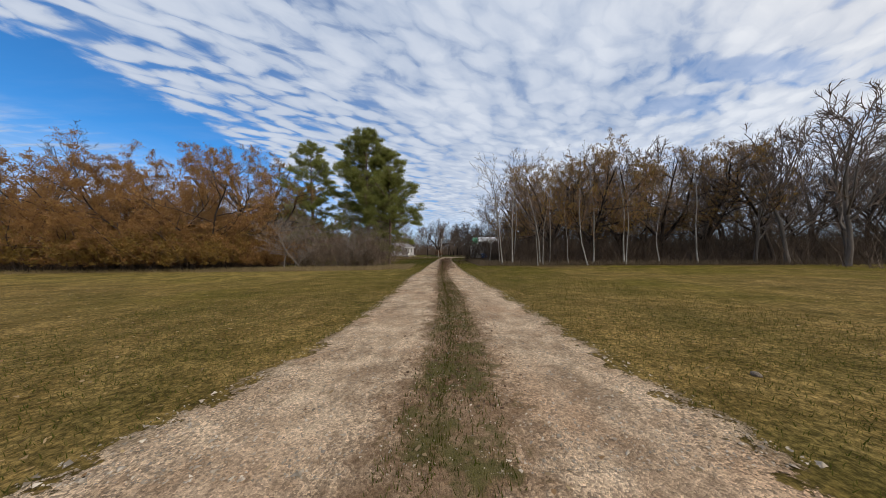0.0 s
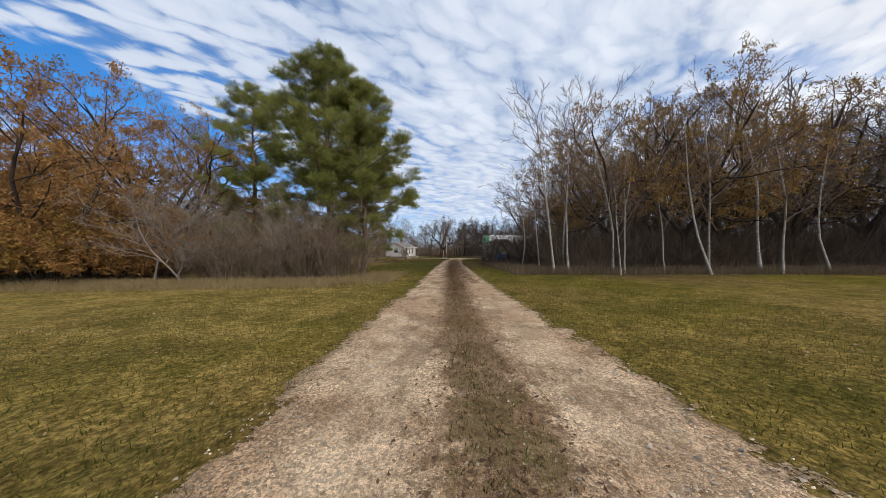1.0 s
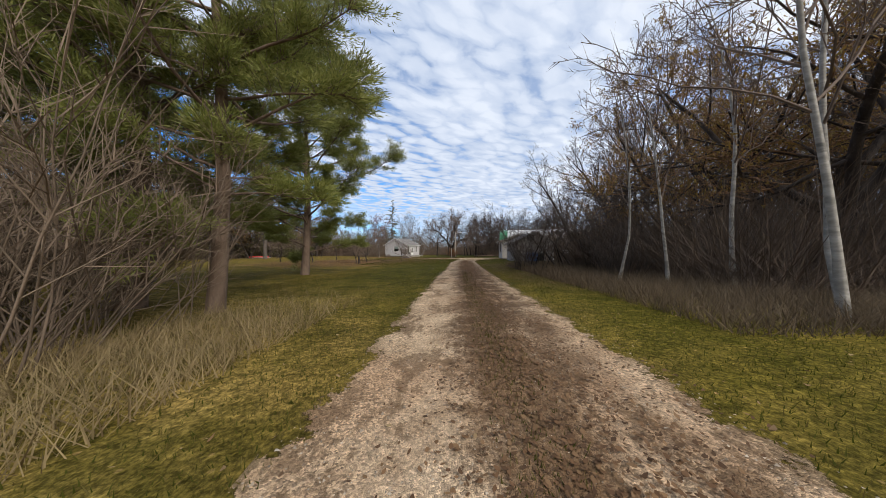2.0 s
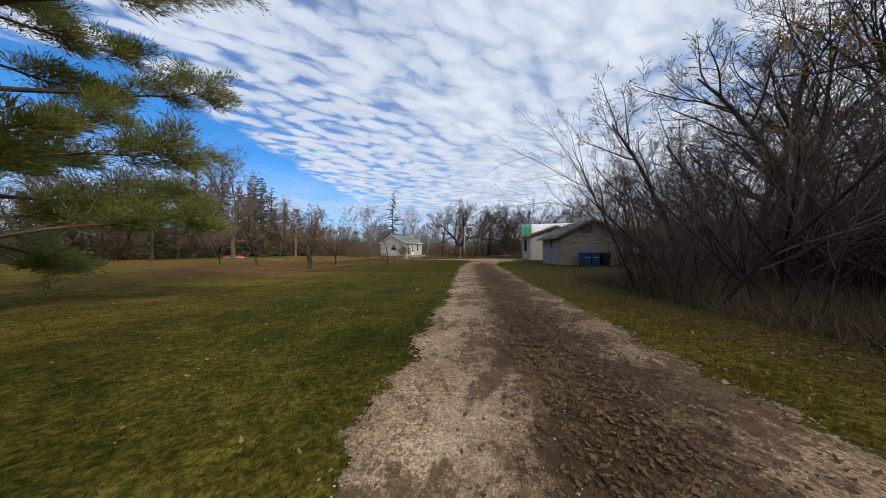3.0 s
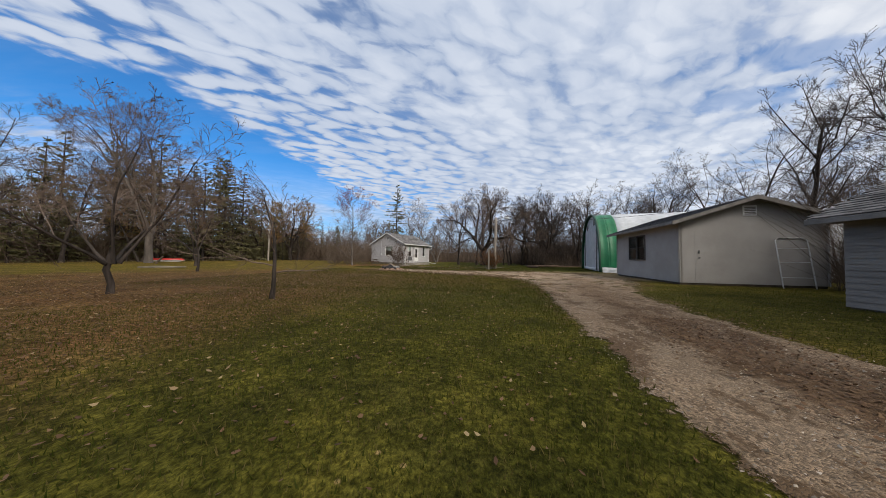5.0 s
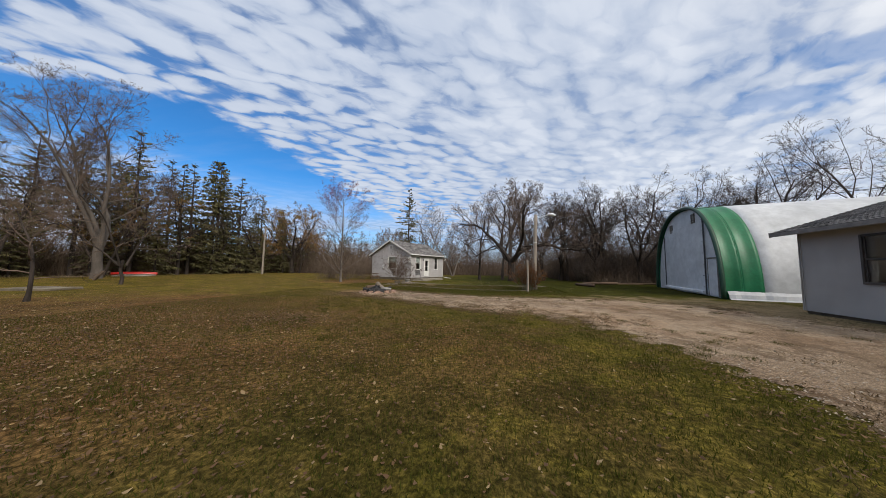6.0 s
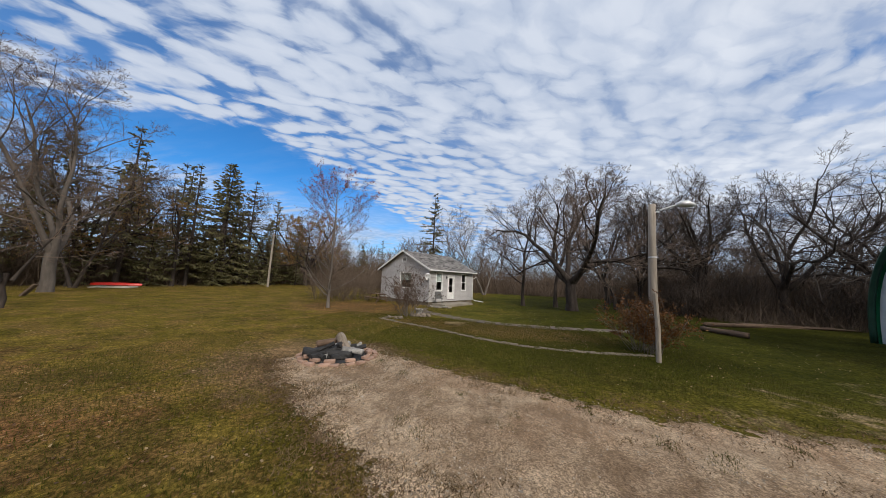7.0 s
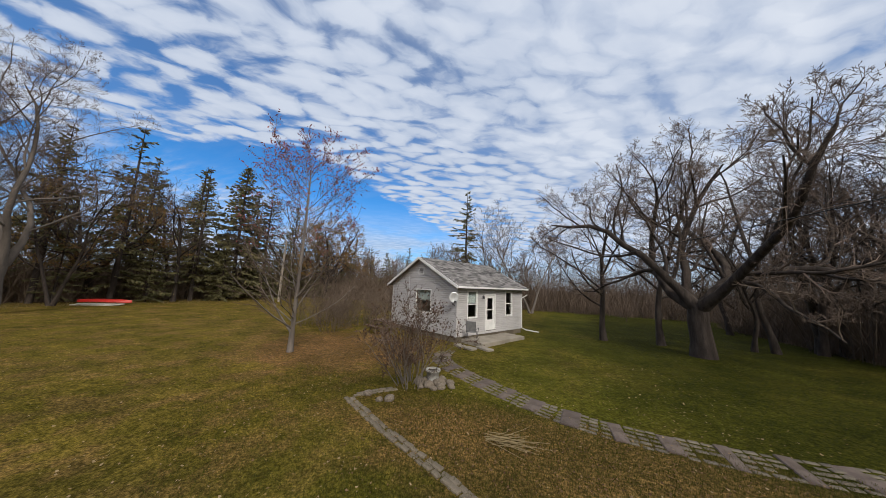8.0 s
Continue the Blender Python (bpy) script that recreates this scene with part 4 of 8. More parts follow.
    dish.f += [(o + i * seg + k, o + (i + 1) * seg + k, o + (i + 1) * seg + (k + 1) % seg, o + i * seg + (k + 1) % seg) for i in range(rings) for k in range(seg)]
    dish.f += [(rings * seg + k, rings * seg + (k + 1) % seg, o + rings * seg + (k + 1) % seg, o + rings * seg + k) for k in range(seg)]
    turn_ = Matrix.Translation((-0.42, 0.10, 2.30)) @ Matrix.Rotation(radians(50), 4, "Z") @ Matrix.Translation((0.42, -0.10, -2.30))
    dish.v = [tuple(Vector((0.08, -0.20, 0.12)) + turn_ @ Vector(p)) for p in dish.v]
    dd = part("satellite_dish", dish, M_LAMP, H, "pale grey oval satellite dish", smooth=True)
    arm = Shape()
    arm.tube([(-0.02, 0.12, 1.95), (-0.2, 0.12, 2.05), (-0.40, 0.10, 2.28)], [0.022] * 3, 6)
    arm.tube([(-0.34, -0.10, 2.12), (-0.52, -0.36, 2.22)], [0.014] * 2, 5)
    arm.box((-0.58, -0.44, 2.18), (-0.48, -0.34, 2.27), ch=0.01)
    part("arm", arm, M_STEEL, dd)
    # meter box, conduit and downspout
    sh = Shape()
    sh.box((-0.16, 4.35, 1.35), (-0.02, 4.60, 1.72), ch=0.02)
    sh.tube([(-0.07, 4.48, 1.72), (-0.07, 4.48, 3.6)], [0.02, 0.02], 6)
    part("meter_box", sh, M_LAMP, H, "grey electric meter and conduit")
    sh = Shape()
    sh.tube([(L + 0.2, -0.38, 2.62), (L + 0.1, -0.12, 2.45), (L - 0.03, -0.06, 2.35), (L - 0.03, -0.06, 0.35), (L + 0.1, -0.3, 0.22), (L + 0.75, -0.9, 0.10)], [0.035] * 6, 6)
    part("downspout", sh, M_WHITE, H, "white downspout")
    return H


house = build_house()


def build_patio():
    """Concrete slab with a lower step in front of the door."""
    m = pose(-12.0, 90.3, 0, 0, 0, 66.6)
    P = thing("patio", m, "cracked concrete slab and step before the door", "patio")
    sh = Shape()
    sh.box((0.35, -1.55, -0.05), (2.3, -0.05, 0.20), ch=0.02)
    part("slab", sh, M_PATIO, P)
    sh = Shape()
    sh.box((2.33, -1.48, -0.05), (4.45, -0.05, 0.185), ch=0.02)
    part("slab", sh, M_PATIO, P)
    for x, y, r, w in ((-0.35, -1.35, 4, 0.6), (-0.35, -0.65, -6, 0.65), (0.2, -1.8, 2, 0.9)):
        sh = Shape()
        sh.box((-w / 2, -0.2, -0.03), (w / 2, 0.2, 0.09), pose(x, y, 0, 0, 0, 80 + r), ch=0.02)
        part("step_stone", sh, M_PATIO, P)


build_patio()


def build_garage():
    """The shed by the drive: wide painted boards, shingle roof."""
    x0, x1, y0, y1, E_, A_ = 7.03, 11.65, 56.0, 60.2, 2.42, 3.56
    L, Wd = y1 - y0, x1 - x0
    # local frame: x along the ridge (world +y), y towards world -x
    m = Matrix(((0, -1, 0, x1), (1, 0, 0, y0), (0, 0, 1, 0), (0, 0, 0, 1)))
    G = thing("shed", m, "grey board-sided shed with a grey shingle roof", "shed", "outbuildings")
    half = Wd / 2
    sh = Shape()
    sh.box((0.03, 0.03, -0.15), (L - 0.03, Wd - 0.03, 0.10), ch=0.01)
    part("foundation", sh, M_CONCRETE, G)
    win = (1.72, 2.16, 1.42, 2.00)                     # on the side wall at y = Wd
    g_m = Matrix(((0, 1, 0, 0), (-1, 0, 0, Wd), (0, 0, 1, 0), (0, 0, 0, 1)))    # gable at x = 0
    s_m = Matrix(((-1, 0, 0, L), (0, -1, 0, Wd), (0, 0, 1, 0), (0, 0, 0, 1)))   # side at y = Wd
    b_m = Matrix(((0, -1, 0, L), (1, 0, 0, 0), (0, 0, 1, 0), (0, 0, 0, 1)))
    s_hole = (L - win[1], L - win[0], win[2], win[3])
    vent = (1.55, 2.25, 2.56, 3.06)
    boards = 0.148
    for mm, length, holes, is_g in ((g_m, Wd, [vent], True), (s_m, L, [s_hole], False), (b_m, Wd, [], True), (Matrix(), L, [], False)):
        sh = Shape()
        body_holes = [h for h in holes if h[3] < E_ + 0.01]
        plain_wall(sh, length, 0.05, E_, 0.10, body_holes[0] if body_holes else None, A_ - 0.05 if is_g else 0.0)
        w = part("wall", sh, M_INSIDE, G)
        w.matrix_local = mm
        z = 0.04
        while z < (A_ - 0.12 if is_g else E_):
            hi = z + boards
            spans = [(0.0, length)]
            if is_g and hi > E_:
                k = max(0.0, (hi - E_) / (A_ - E_) * half)
                k0 = max(0.0, (z - E_) / (A_ - E_) * half)
                spans = [(k0, length - k0, k, length - k)]
            elif not is_g and hi > E_:
                hi = E_
            out = []
            for sp in spans:
                a0, b0 = sp[0], sp[1]
                a1, b1 = (sp[2], sp[3]) if len(sp) == 4 else (a0, b0)
                cut = [h for h in holes if h[2] - 0.05 < (z + hi) / 2 < h[3] + 0.05]
                if cut:
                    out += [(a0, cut[0][0] - 0.05, a1, cut[0][0] - 0.05), (cut[0][1] + 0.05, b0, cut[0][1] + 0.05, b1)]
                else:
                    out.append((a0, b0, a1, b1))
            for a0, b0, a1, b1 in out:
                if b0 - a0 < 0.05 or b1 - a1 < 0.02:
                    continue
                bd = Shape()
                bd.add([(a0, -0.026, z + 0.003), (b0, -0.026, z + 0.003), (b1, -0.012, hi + 0.006), (a1, -0.012, hi + 0.006),
                        (a0, 0.0, z + 0.003), (b0, 0.0, z + 0.003), (b1, 0.0, hi + 0.006), (a1, 0.0, hi + 0.006)],
                       [(0, 1, 2, 3), (4, 7, 6, 5), (0, 4, 5, 1), (1, 5, 6, 2), (2, 6, 7, 3), (3, 7, 4, 0)])
                part("board", bd.mesh("board", M_BOARD), M_BOARD, w)
            z += boards
    window_unit(G, s_m @ pose(s_hole[0], -0.02, s_hole[2]), s_hole[1] - s_hole[0], s_hole[3] - s_hole[2], M_GREYTRIM, False, 0.0, 0.07, "small grey-framed window")
    # dark attic opening under the ridge
    sh = Shape()
    a, b, c, d = vent
    for lo, hi in (((a - 0.06, -0.05, c - 0.06), (a, 0.02, d + 0.06)), ((b, -0.05, c - 0.06), (b + 0.06, 0.02, d + 0.06)), ((a, -0.05, d), (b, 0.02, d + 0.06)), ((a, -0.05, c - 0.06), (b, 0.02, c))):
        sh.box(lo, hi, ch=0.006)
    vf = part("vent", sh, M_DARKFRAME, G, "dark square vent under the ridge")
    vf.matrix_local = g_m
    sh = Shape()
    for k in range(7):
        sh.box((a, -0.03, c + 0.01 + 0.07 * k), (b, -0.012, c + 0.055 + 0.07 * k), ch=0.003)
    part("louvre", sh, M_DARKFRAME, vf)
    lo_z, run, slope = gable_roof(L, Wd, E_, A_, 0.35, 0.42)
    r = random.Random(9)
    for side, ye in ((1, -0.42), (-1, Wd + 0.42)):
        yr = half
        sh = Shape()
        sh.add([(-0.38, ye, lo_z - 0.06), (L + 0.38, ye, lo_z - 0.06), (L + 0.38, yr, lo_z + run * slope - 0.06), (-0.38, yr, lo_z + run * slope - 0.06),
                (-0.38, ye, lo_z), (L + 0.38, ye, lo_z), (L + 0.38, yr, lo_z + run * slope), (-0.38, yr, lo_z + run * slope)],
               [(0, 3, 2, 1), (4, 5, 6, 7), (0, 1, 5, 4), (1, 2, 6, 5), (3, 0, 4, 7)])
        roof = part("roof", sh, M_GREYTRIM, G, "worn grey shingle roof slope")
        if side < 0:
            length = run * math.sqrt(1 + slope * slope)
            n = int(length / 0.17)
            st = length / n
            cy, cz = 1 / math.sqrt(1 + slope * slope), slope / math.sqrt(1 + slope * slope)
            tile = Shape()
            tile.add([(0, 0, 0.026), (0.32, 0, 0.026), (0.32, st + 0.02, 0.010), (0, st + 0.02, 0.010), (0, 0, 0.0), (0.32, 0, 0.0)], [(0, 1, 2, 3), (4, 5, 1, 0), (0, 3, 4), (1, 5, 2)])
            me = tile.mesh("shingle", M_SHINGLE_DARK)
            frame_m = Matrix(((1, 0, 0, 0), (0, -cy, cz, 0), (0, cz, cy, 0), (0, 0, 0, 1)))
            for k in range(n):
                x = -0.40 - (0.165 if k % 2 else 0)
                while x < L + 0.2:
                    o = new("shingle", me)
                    o.parent = roof
                    o.matrix_local = Matrix.Translation((x, ye - cy * k * st, lo_z + cz * k * st + 0.002 + r.uniform(0, 0.012))) @ frame_m
                    x += 0.33
        else:
            cs = Shape()
            roof_courses(cs, -0.40, L + 0.40, ye, lo_z + 0.002, run, slope, side, 0.17, 0.33, r)
            part("shingles", cs.mesh("shingles", M_SHINGLE_DARK), M_SHINGLE_DARK, roof)
        fs = Shape()
        y_a = ye - 0.03 if side > 0 else ye
        fs.box((-0.38, y_a, lo_z - 0.13), (L + 0.38, y_a + 0.03, lo_z + 0.0), ch=0.005)
        part("fascia", fs, M_GREYTRIM, G)
        for x in (-0.41, L + 0.38):
            rk = Shape()
            rk.add([(x, ye, lo_z - 0.15), (x + 0.03, ye, lo_z - 0.15), (x + 0.03, yr, lo_z + run * slope - 0.15), (x, yr, lo_z + run * slope - 0.15),
                    (x, ye, lo_z), (x + 0.03, ye, lo_z), (x + 0.03, yr, lo_z + run * slope), (x, yr, lo_z + run * slope)],
                   [(0, 1, 2, 3), (7, 6, 5, 4), (0, 4, 5, 1), (1, 5, 6, 2), (2, 6, 7, 3), (3, 7, 4, 0)])
            part("bargeboard", rk, M_GREYTRIM, G)
    return G


build_garage()


def build_workshop():
    """The plain grey outbuilding between the shed and the tunnel."""
    L, Wd, E_, A_ = 6.7, 5.4, 3.08, 4.0
    ang = math.degrees(math.atan2(6.6, 0.7))
    # x along the long wall that faces the drive, gable towards the camera at x = 0
    m = pose(7.5, 66.1, 0, 0, 0, ang) @ Matrix(((1, 0, 0, 0), (0, 1, 0, -Wd), (0, 0, 1, 0), (0, 0, 0, 1)))
    G = thing("workshop", m, "plain grey-painted outbuilding with a low shingle roof", "shed", "outbuildings")
    half = Wd / 2
    sh = Shape()
    sh.box((0.03, 0.03, -0.1), (L - 0.03, Wd - 0.03, 0.14), ch=0.01)
    part("foundation", sh, M_EARTH, G)
    g_m = Matrix(((0, 1, 0, 0), (-1, 0, 0, Wd), (0, 0, 1, 0), (0, 0, 0, 1)))
    s_m = Matrix(((-1, 0, 0, L), (0, -1, 0, Wd), (0, 0, 1, 0), (0, 0, 0, 1)))
    b_m = Matrix(((0, -1, 0, L), (1, 0, 0, 0), (0, 0, 1, 0), (0, 0, 0, 1)))
    s_hole = (L - 4.85, L - 3.0, 1.18, 2.52)
    for mm, length, holes, is_g in ((g_m, Wd, [], True), (s_m, L, [s_hole], False), (b_m, Wd, [], True), (Matrix(), L, [], False)):
        sh = Shape()
        plain_wall(sh, length, 0.10, E_, 0.12, holes[0] if holes else None, A_ - 0.05 if is_g else 0.0)
        w = part("wall", sh, M_STUCCO, G)
        w.matrix_local = mm
        st = Shape()
        for x in (0.0, length):
            st.box((x - 0.045, -0.015, 0.10), (x + 0.045, 0.01, E_), ch=0.004)
        part("corner_board", st, M_STUCCO, w)
    window_unit(G, s_m @ pose(s_hole[0], 0, s_hole[2]), 0.90, 1.34, M_DARKFRAME, True, 0.0, 0.07, "dark-framed sliding window")
    window_unit(G, s_m @ pose(s_hole[0] + 0.95, 0, s_hole[2]), 0.90, 1.34, M_DARKFRAME, True, 0.0, 0.07, "dark-framed sliding window")
    dr = Shape()
    dr.box((0.62, -0.008, 0.14), (1.72, 0.0, 2.35), ch=0.003)
    d_ = part("door", dr, M_STUCCO, G, "flush grey door painted like the wall")
    d_.matrix_local = g_m
    kn = Shape()
    kn.tube([(0.76, -0.02, 1.25), (0.76, -0.08, 1.25)], [0.025, 0.03], 8)
    kn.box((0.73, -0.032, 1.45), (0.79, -0.02, 1.60), ch=0.004)
    part("door_handle", kn, M_STEEL, d_)
    vt = Shape()
    vt.box((half - 0.26, -0.04, 3.16), (half + 0.26, -0.005, 3.62), ch=0.01)
    v_ = part("vent", vt, M_WHITE, G, "white gable vent")
    v_.matrix_local = g_m
    lv = Shape()
    for k in range(5):
        lv.box((half - 0.20, -0.05, 3.21 + 0.075 * k), (half + 0.20, -0.038, 3.255 + 0.075 * k), ch=0.003)
    part("louvre", lv, M_GREYTRIM, v_)
    lo_z, run, slope = gable_roof(L, Wd, E_, A_, 0.4, 0.5)
    r = random.Random(19)
    for side, ye in ((1, -0.5), (-1, Wd + 0.5)):
        yr = half
        sh = Shape()
        sh.add([(-0.45, ye, lo_z - 0.07), (L + 0.45, ye, lo_z - 0.07), (L + 0.45, yr, lo_z + run * slope - 0.07), (-0.45, yr, lo_z + run * slope - 0.07),
                (-0.45, ye, lo_z), (L + 0.45, ye, lo_z), (L + 0.45, yr, lo_z + run * slope), (-0.45, yr, lo_z + run * slope)],
               [(0, 3, 2, 1), (4, 5, 6, 7), (0, 1, 5, 4), (1, 2, 6, 5), (3, 0, 4, 7)])
        roof = part("roof", sh, M_GREYTRIM, G, "low grey shingle roof slope")
        cs = Shape()
        roof_courses(cs, -0.47, L + 0.47, ye, lo_z + 0.002, run, slope, side, 0.17, 0.33, r)
        part("shingles", cs.mesh("shingles", M_SHINGLE_DARK), M_SHINGLE_DARK, roof)
        fs = Shape()
        y_a = ye - 0.03 if side > 0 else ye
        fs.box((-0.45, y_a, lo_z - 0.14), (L + 0.45, y_a + 0.03, lo_z), ch=0.005)
        part("fascia", fs, M_GREYTRIM, G)
        for x in (-0.48, L + 0.45):
            rk = Shape()
            rk.add([(x, ye, lo_z - 0.16), (x + 0.03, ye, lo_z - 0.16), (x + 0.03, yr, lo_z + run * slope - 0.16), (x, yr, lo_z + run * slope - 0.16),
                    (x, ye, lo_z), (x + 0.03, ye, lo_z), (x + 0.03, yr, lo_z + run * slope), (x, yr, lo_z + run * slope)],
                   [(0, 1, 2, 3), (7, 6, 5, 4), (0, 4, 5, 1), (1, 5, 6, 2), (2, 6, 7, 3), (3, 7, 4, 0)])
            part("bargeboard", rk, M_GREYTRIM, G)
    # old screen frame leaning on the gable
    fr = Shape()
    pts = [(0, 0, 0), (0, 0.30, 2.05), (0.12, 0.32, 2.15), (0.98, 0.32, 2.15), (1.1, 0.30, 2.05), (1.1, 0, 0)]
    fr.tube(pts, [0.022] * 6, 6)
    for z in (0.45, 1.1, 1.7):
        fr.tube([(0, z * 0.146, z), (1.1, z * 0.146, z)], [0.014] * 2, 5)
    single("metal_gate", fr, M_LAMP, "bare galvanised gate leaning on the outbuilding wall", "gate", m=m @ pose(-0.36, 1.35, 0, 0, 0, 0) @ Matrix(((0, 1, 0, 0), (-1, 0, 0, 0.5), (0, 0, 1, 0), (0, 0, 0, 1))))


build_workshop()


def build_tunnel():
    """The fabric-covered arch shed."""
    R, Lf = Vector((9.2, 77.4, 0)), Vector((11.7, 87.5, 0))
    d = (Lf - R)
    width = d.length
    ang = math.degrees(math.atan2(d.y, d.x))
    # local: x across the front, y = into the building
    m = pose(R.x, R.y, 0, 0, 0, ang) @ Matrix(((1, 0, 0, 0), (0, -1, 0, 0), (0, 0, 1, 0), (0, 0, 0, 1)))
    m = pose(R.x, R.y, 0, 0, 0, ang)          # y points away from the building; depth is negative
    T = thing("tunnel_shed", m, "arched fabric shed, white cover with a green front band", "shed", "outbuildings")
    H = 5.75

    def arch(f, inset=0.0):
        """Point on the arch, f from 0 to 1: steep walls and a round top."""
        a = math.pi * (1 - f)
        ca, sa = math.cos(a), math.sin(a)
        ex = 2 / 2.35
        return (width / 2 + (width / 2 - inset) * math.copysign(abs(ca) ** ex, ca), (H - inset) * sa ** ex)
    n = 40

    def skin(y0, y1, out, rows, sag=0.0):
        sh = Shape()
        for j in range(rows + 1):
            y = y0 + (y1 - y0) * j / rows
            dip = sag * math.sin(math.pi * j / rows) ** 2
            for i in range(n + 1):
                x, z = arch(i / n, -out + dip)
                sh.v.append((x, y, z))
        w = n + 1
        sh.f = [(j * w + i, j * w + i + 1, (j + 1) * w + i + 1, (j + 1) * w + i) for j in range(rows) for i in range(n)]
        k = len(sh.v)
        for j in range(rows + 1):
            y = y0 + (y1 - y0) * j / rows
            dip = sag * math.sin(math.pi * j / rows) ** 2
            for i in range(n + 1):
                x, z = arch(i / n, -out + dip + 0.02)
                sh.v.append((x, y, z))
        sh.f += [(k + j * w + i, k + (j + 1) * w + i, k + (j + 1) * w + i + 1, k + j * w + i + 1) for j in range(rows) for i in range(n)]
        for i in range(n):
            sh.f += [(i, k + i, k + i + 1, i + 1), (rows * w + i, rows * w + i + 1, k + rows * w + i + 1, k + rows * w + i)]
        return sh
    part("cover", skin(-17.0, -1.35, 0.0, 24, 0.0), M_TARP, T, "white fabric cover", True)
    part("front_cover", skin(-1.48, -0.68, 0.03, 6, 0.06), M_GREEN, T, "green fabric band", True)
    part("front_cover", skin(-0.72, 0.05, 0.032, 6, 0.06), M_GREEN, T, "green fabric band", True)
    rib = Shape()
    pts = []
    for i in range(n + 1):
        x, z = arch(i / n, -0.03)
        pts.append((x, 0.06, z))
    rib.tube(pts, [0.11] * len(pts), 6)
    part("edge_rope", rib, M_TARP_RIB, T, "dark green rolled edge", True)
    # front wall with its two doors
    fw = Shape()
    base = [arch(i / n, 0.10) for i in range(n + 1)]
    for y in (-0.10, -0.16):
        fw.v += [(x, y, max(z, 0.02)) for x, z in base] + [(x, y, 0.02) for x, z in base]
    w = n + 1
    for i in range(n):
        fw.f += [(i, i + 1, w + i + 1, w + i), (2 * w + i, 3 * w + i, 3 * w + i + 1, 2 * w + i + 1)]
    part("front_wall", fw, M_TARP, T, "white fabric front wall")
    bw = Shape()
    bw.v = [(x, -16.9, max(z, 0.02)) for x, z in base] + [(x, -16.9, 0.02) for x, z in base] + [(x, -16.96, max(z, 0.02)) for x, z in base] + [(x, -16.96, 0.02) for x, z in base]
    for i in range(n):
        bw.f += [(i, i + 1, w + i + 1, w + i), (2 * w + i, 3 * w + i, 3 * w + i + 1, 2 * w + i + 1)]
    part("back_wall", bw, M_TARP, T)
    # roll-up curtain of the wide opening, x measured from the near end of the front
    cu = Shape()
    cu.box((2.05, -0.09, 0.14), (8.35, -0.05, 4.55), ch=0.01)
    cu.tube([(2.0, 0.02, 0.20), (5.0, 0.03, 0.17), (8.4, 0.02, 0.20)], [0.13, 0.15, 0.13], 8)
    part("curtain", cu, M_TARP, T, "white roll-up door curtain", False)
    for x, z1 in ((1.93, 4.85), (8.48, 4.2)):
        tr = Shape()
        tr.tube([(x, 0.0, 0.1), (x - 0.06, 0.02, z1 * 0.5), (x + 0.04, 0.0, z1)], [0.035] * 3, 6)
        for k in range(7):
            z = 0.5 + k * (z1 - 0.8) / 6
            tr.tube([(x - 0.02, 0.0, z), (x + 0.16, 0.04, z + 0.03)], [0.02, 0.012], 5)
        part("curtain_track", tr, M_STEEL, T, "dark curtain track with hooks")
    dr = Shape()
    dr.box((0.72, -0.09, 0.08), (1.72, -0.045, 2.16), ch=0.01)
    d_ = part("side_door", dr, M_TARP, T, "grey-white walk-in door")
    df = Shape()
    df.box((0.66, -0.10, 0.05), (0.72, -0.03, 2.24), ch=0.008)
    df.box((1.72, -0.10, 0.05), (1.78, -0.03, 2.24), ch=0.008)
    df.box((0.66, -0.05, 2.18), (1.78, 0.0, 2.25), ch=0.008)
    part("door_frame", df, M_GREYTRIM, d_)
    for x, z in ((3.15, 4.55), (6.9, 4.35)):
        v_ = Shape()
        for lo, hi in (((0, -0.09, 0), (0.05, -0.03, 0.62)), ((0.40, -0.09, 0), (0.45, -0.03, 0.62)), ((0.05, -0.09, 0), (0.40, -0.03, 0.05)), ((0.05, -0.09, 0.57), (0.40, -0.03, 0.62))):
            v_.box((lo[0] + x, lo[1], lo[2] + z), (hi[0] + x, hi[1], hi[2] + z), ch=0.005)
        for k in range(6):
            v_.box((x + 0.05, -0.075, z + 0.07 + 0.085 * k), (x + 0.40, -0.045, z + 0.115 + 0.085 * k), ch=0.003)
        part("vent", v_, M_GREYTRIM, T, "grey louvred vent")
    # loose skirt of fabric along the near side
    for y0, y1 in ((-6.2, -0.1), (-17.0, -6.1)):
        sk = Shape()
        rr = random.Random(int(-y1 * 10))
        k = int((y1 - y0) / 0.22)
        rows_ = []
        for j in range(k + 1):
            y = y0 + (y1 - y0) * j / k
            o = rr.uniform(0, 0.09)
            rows_.append([(-0.02, y, 0.42 + rr.uniform(-0.03, 0.03)), (-0.10 - o, y, 0.26), (-0.16 - o * 0.6, y, 0.06), (-0.30 - o, y, 0.015)])
        for q in rows_:
            sk.v += q
        sk.f = [(j * 4 + i, j * 4 + i + 1, (j + 1) * 4 + i + 1, (j + 1) * 4 + i) for j in range(k) for i in range(3)]
        o2 = len(sk.v)
        sk.v += [(x + 0.015, y, z - 0.012) for x, y, z in sk.v]
        sk.f += [(o2 + a, o2 + d__, o2 + c, o2 + b) for a, b, c, d__ in sk.f]
        part("skirt", sk, M_TARP, T, "crumpled white skirt of fabric")


build_tunnel()

# ---- trees ----


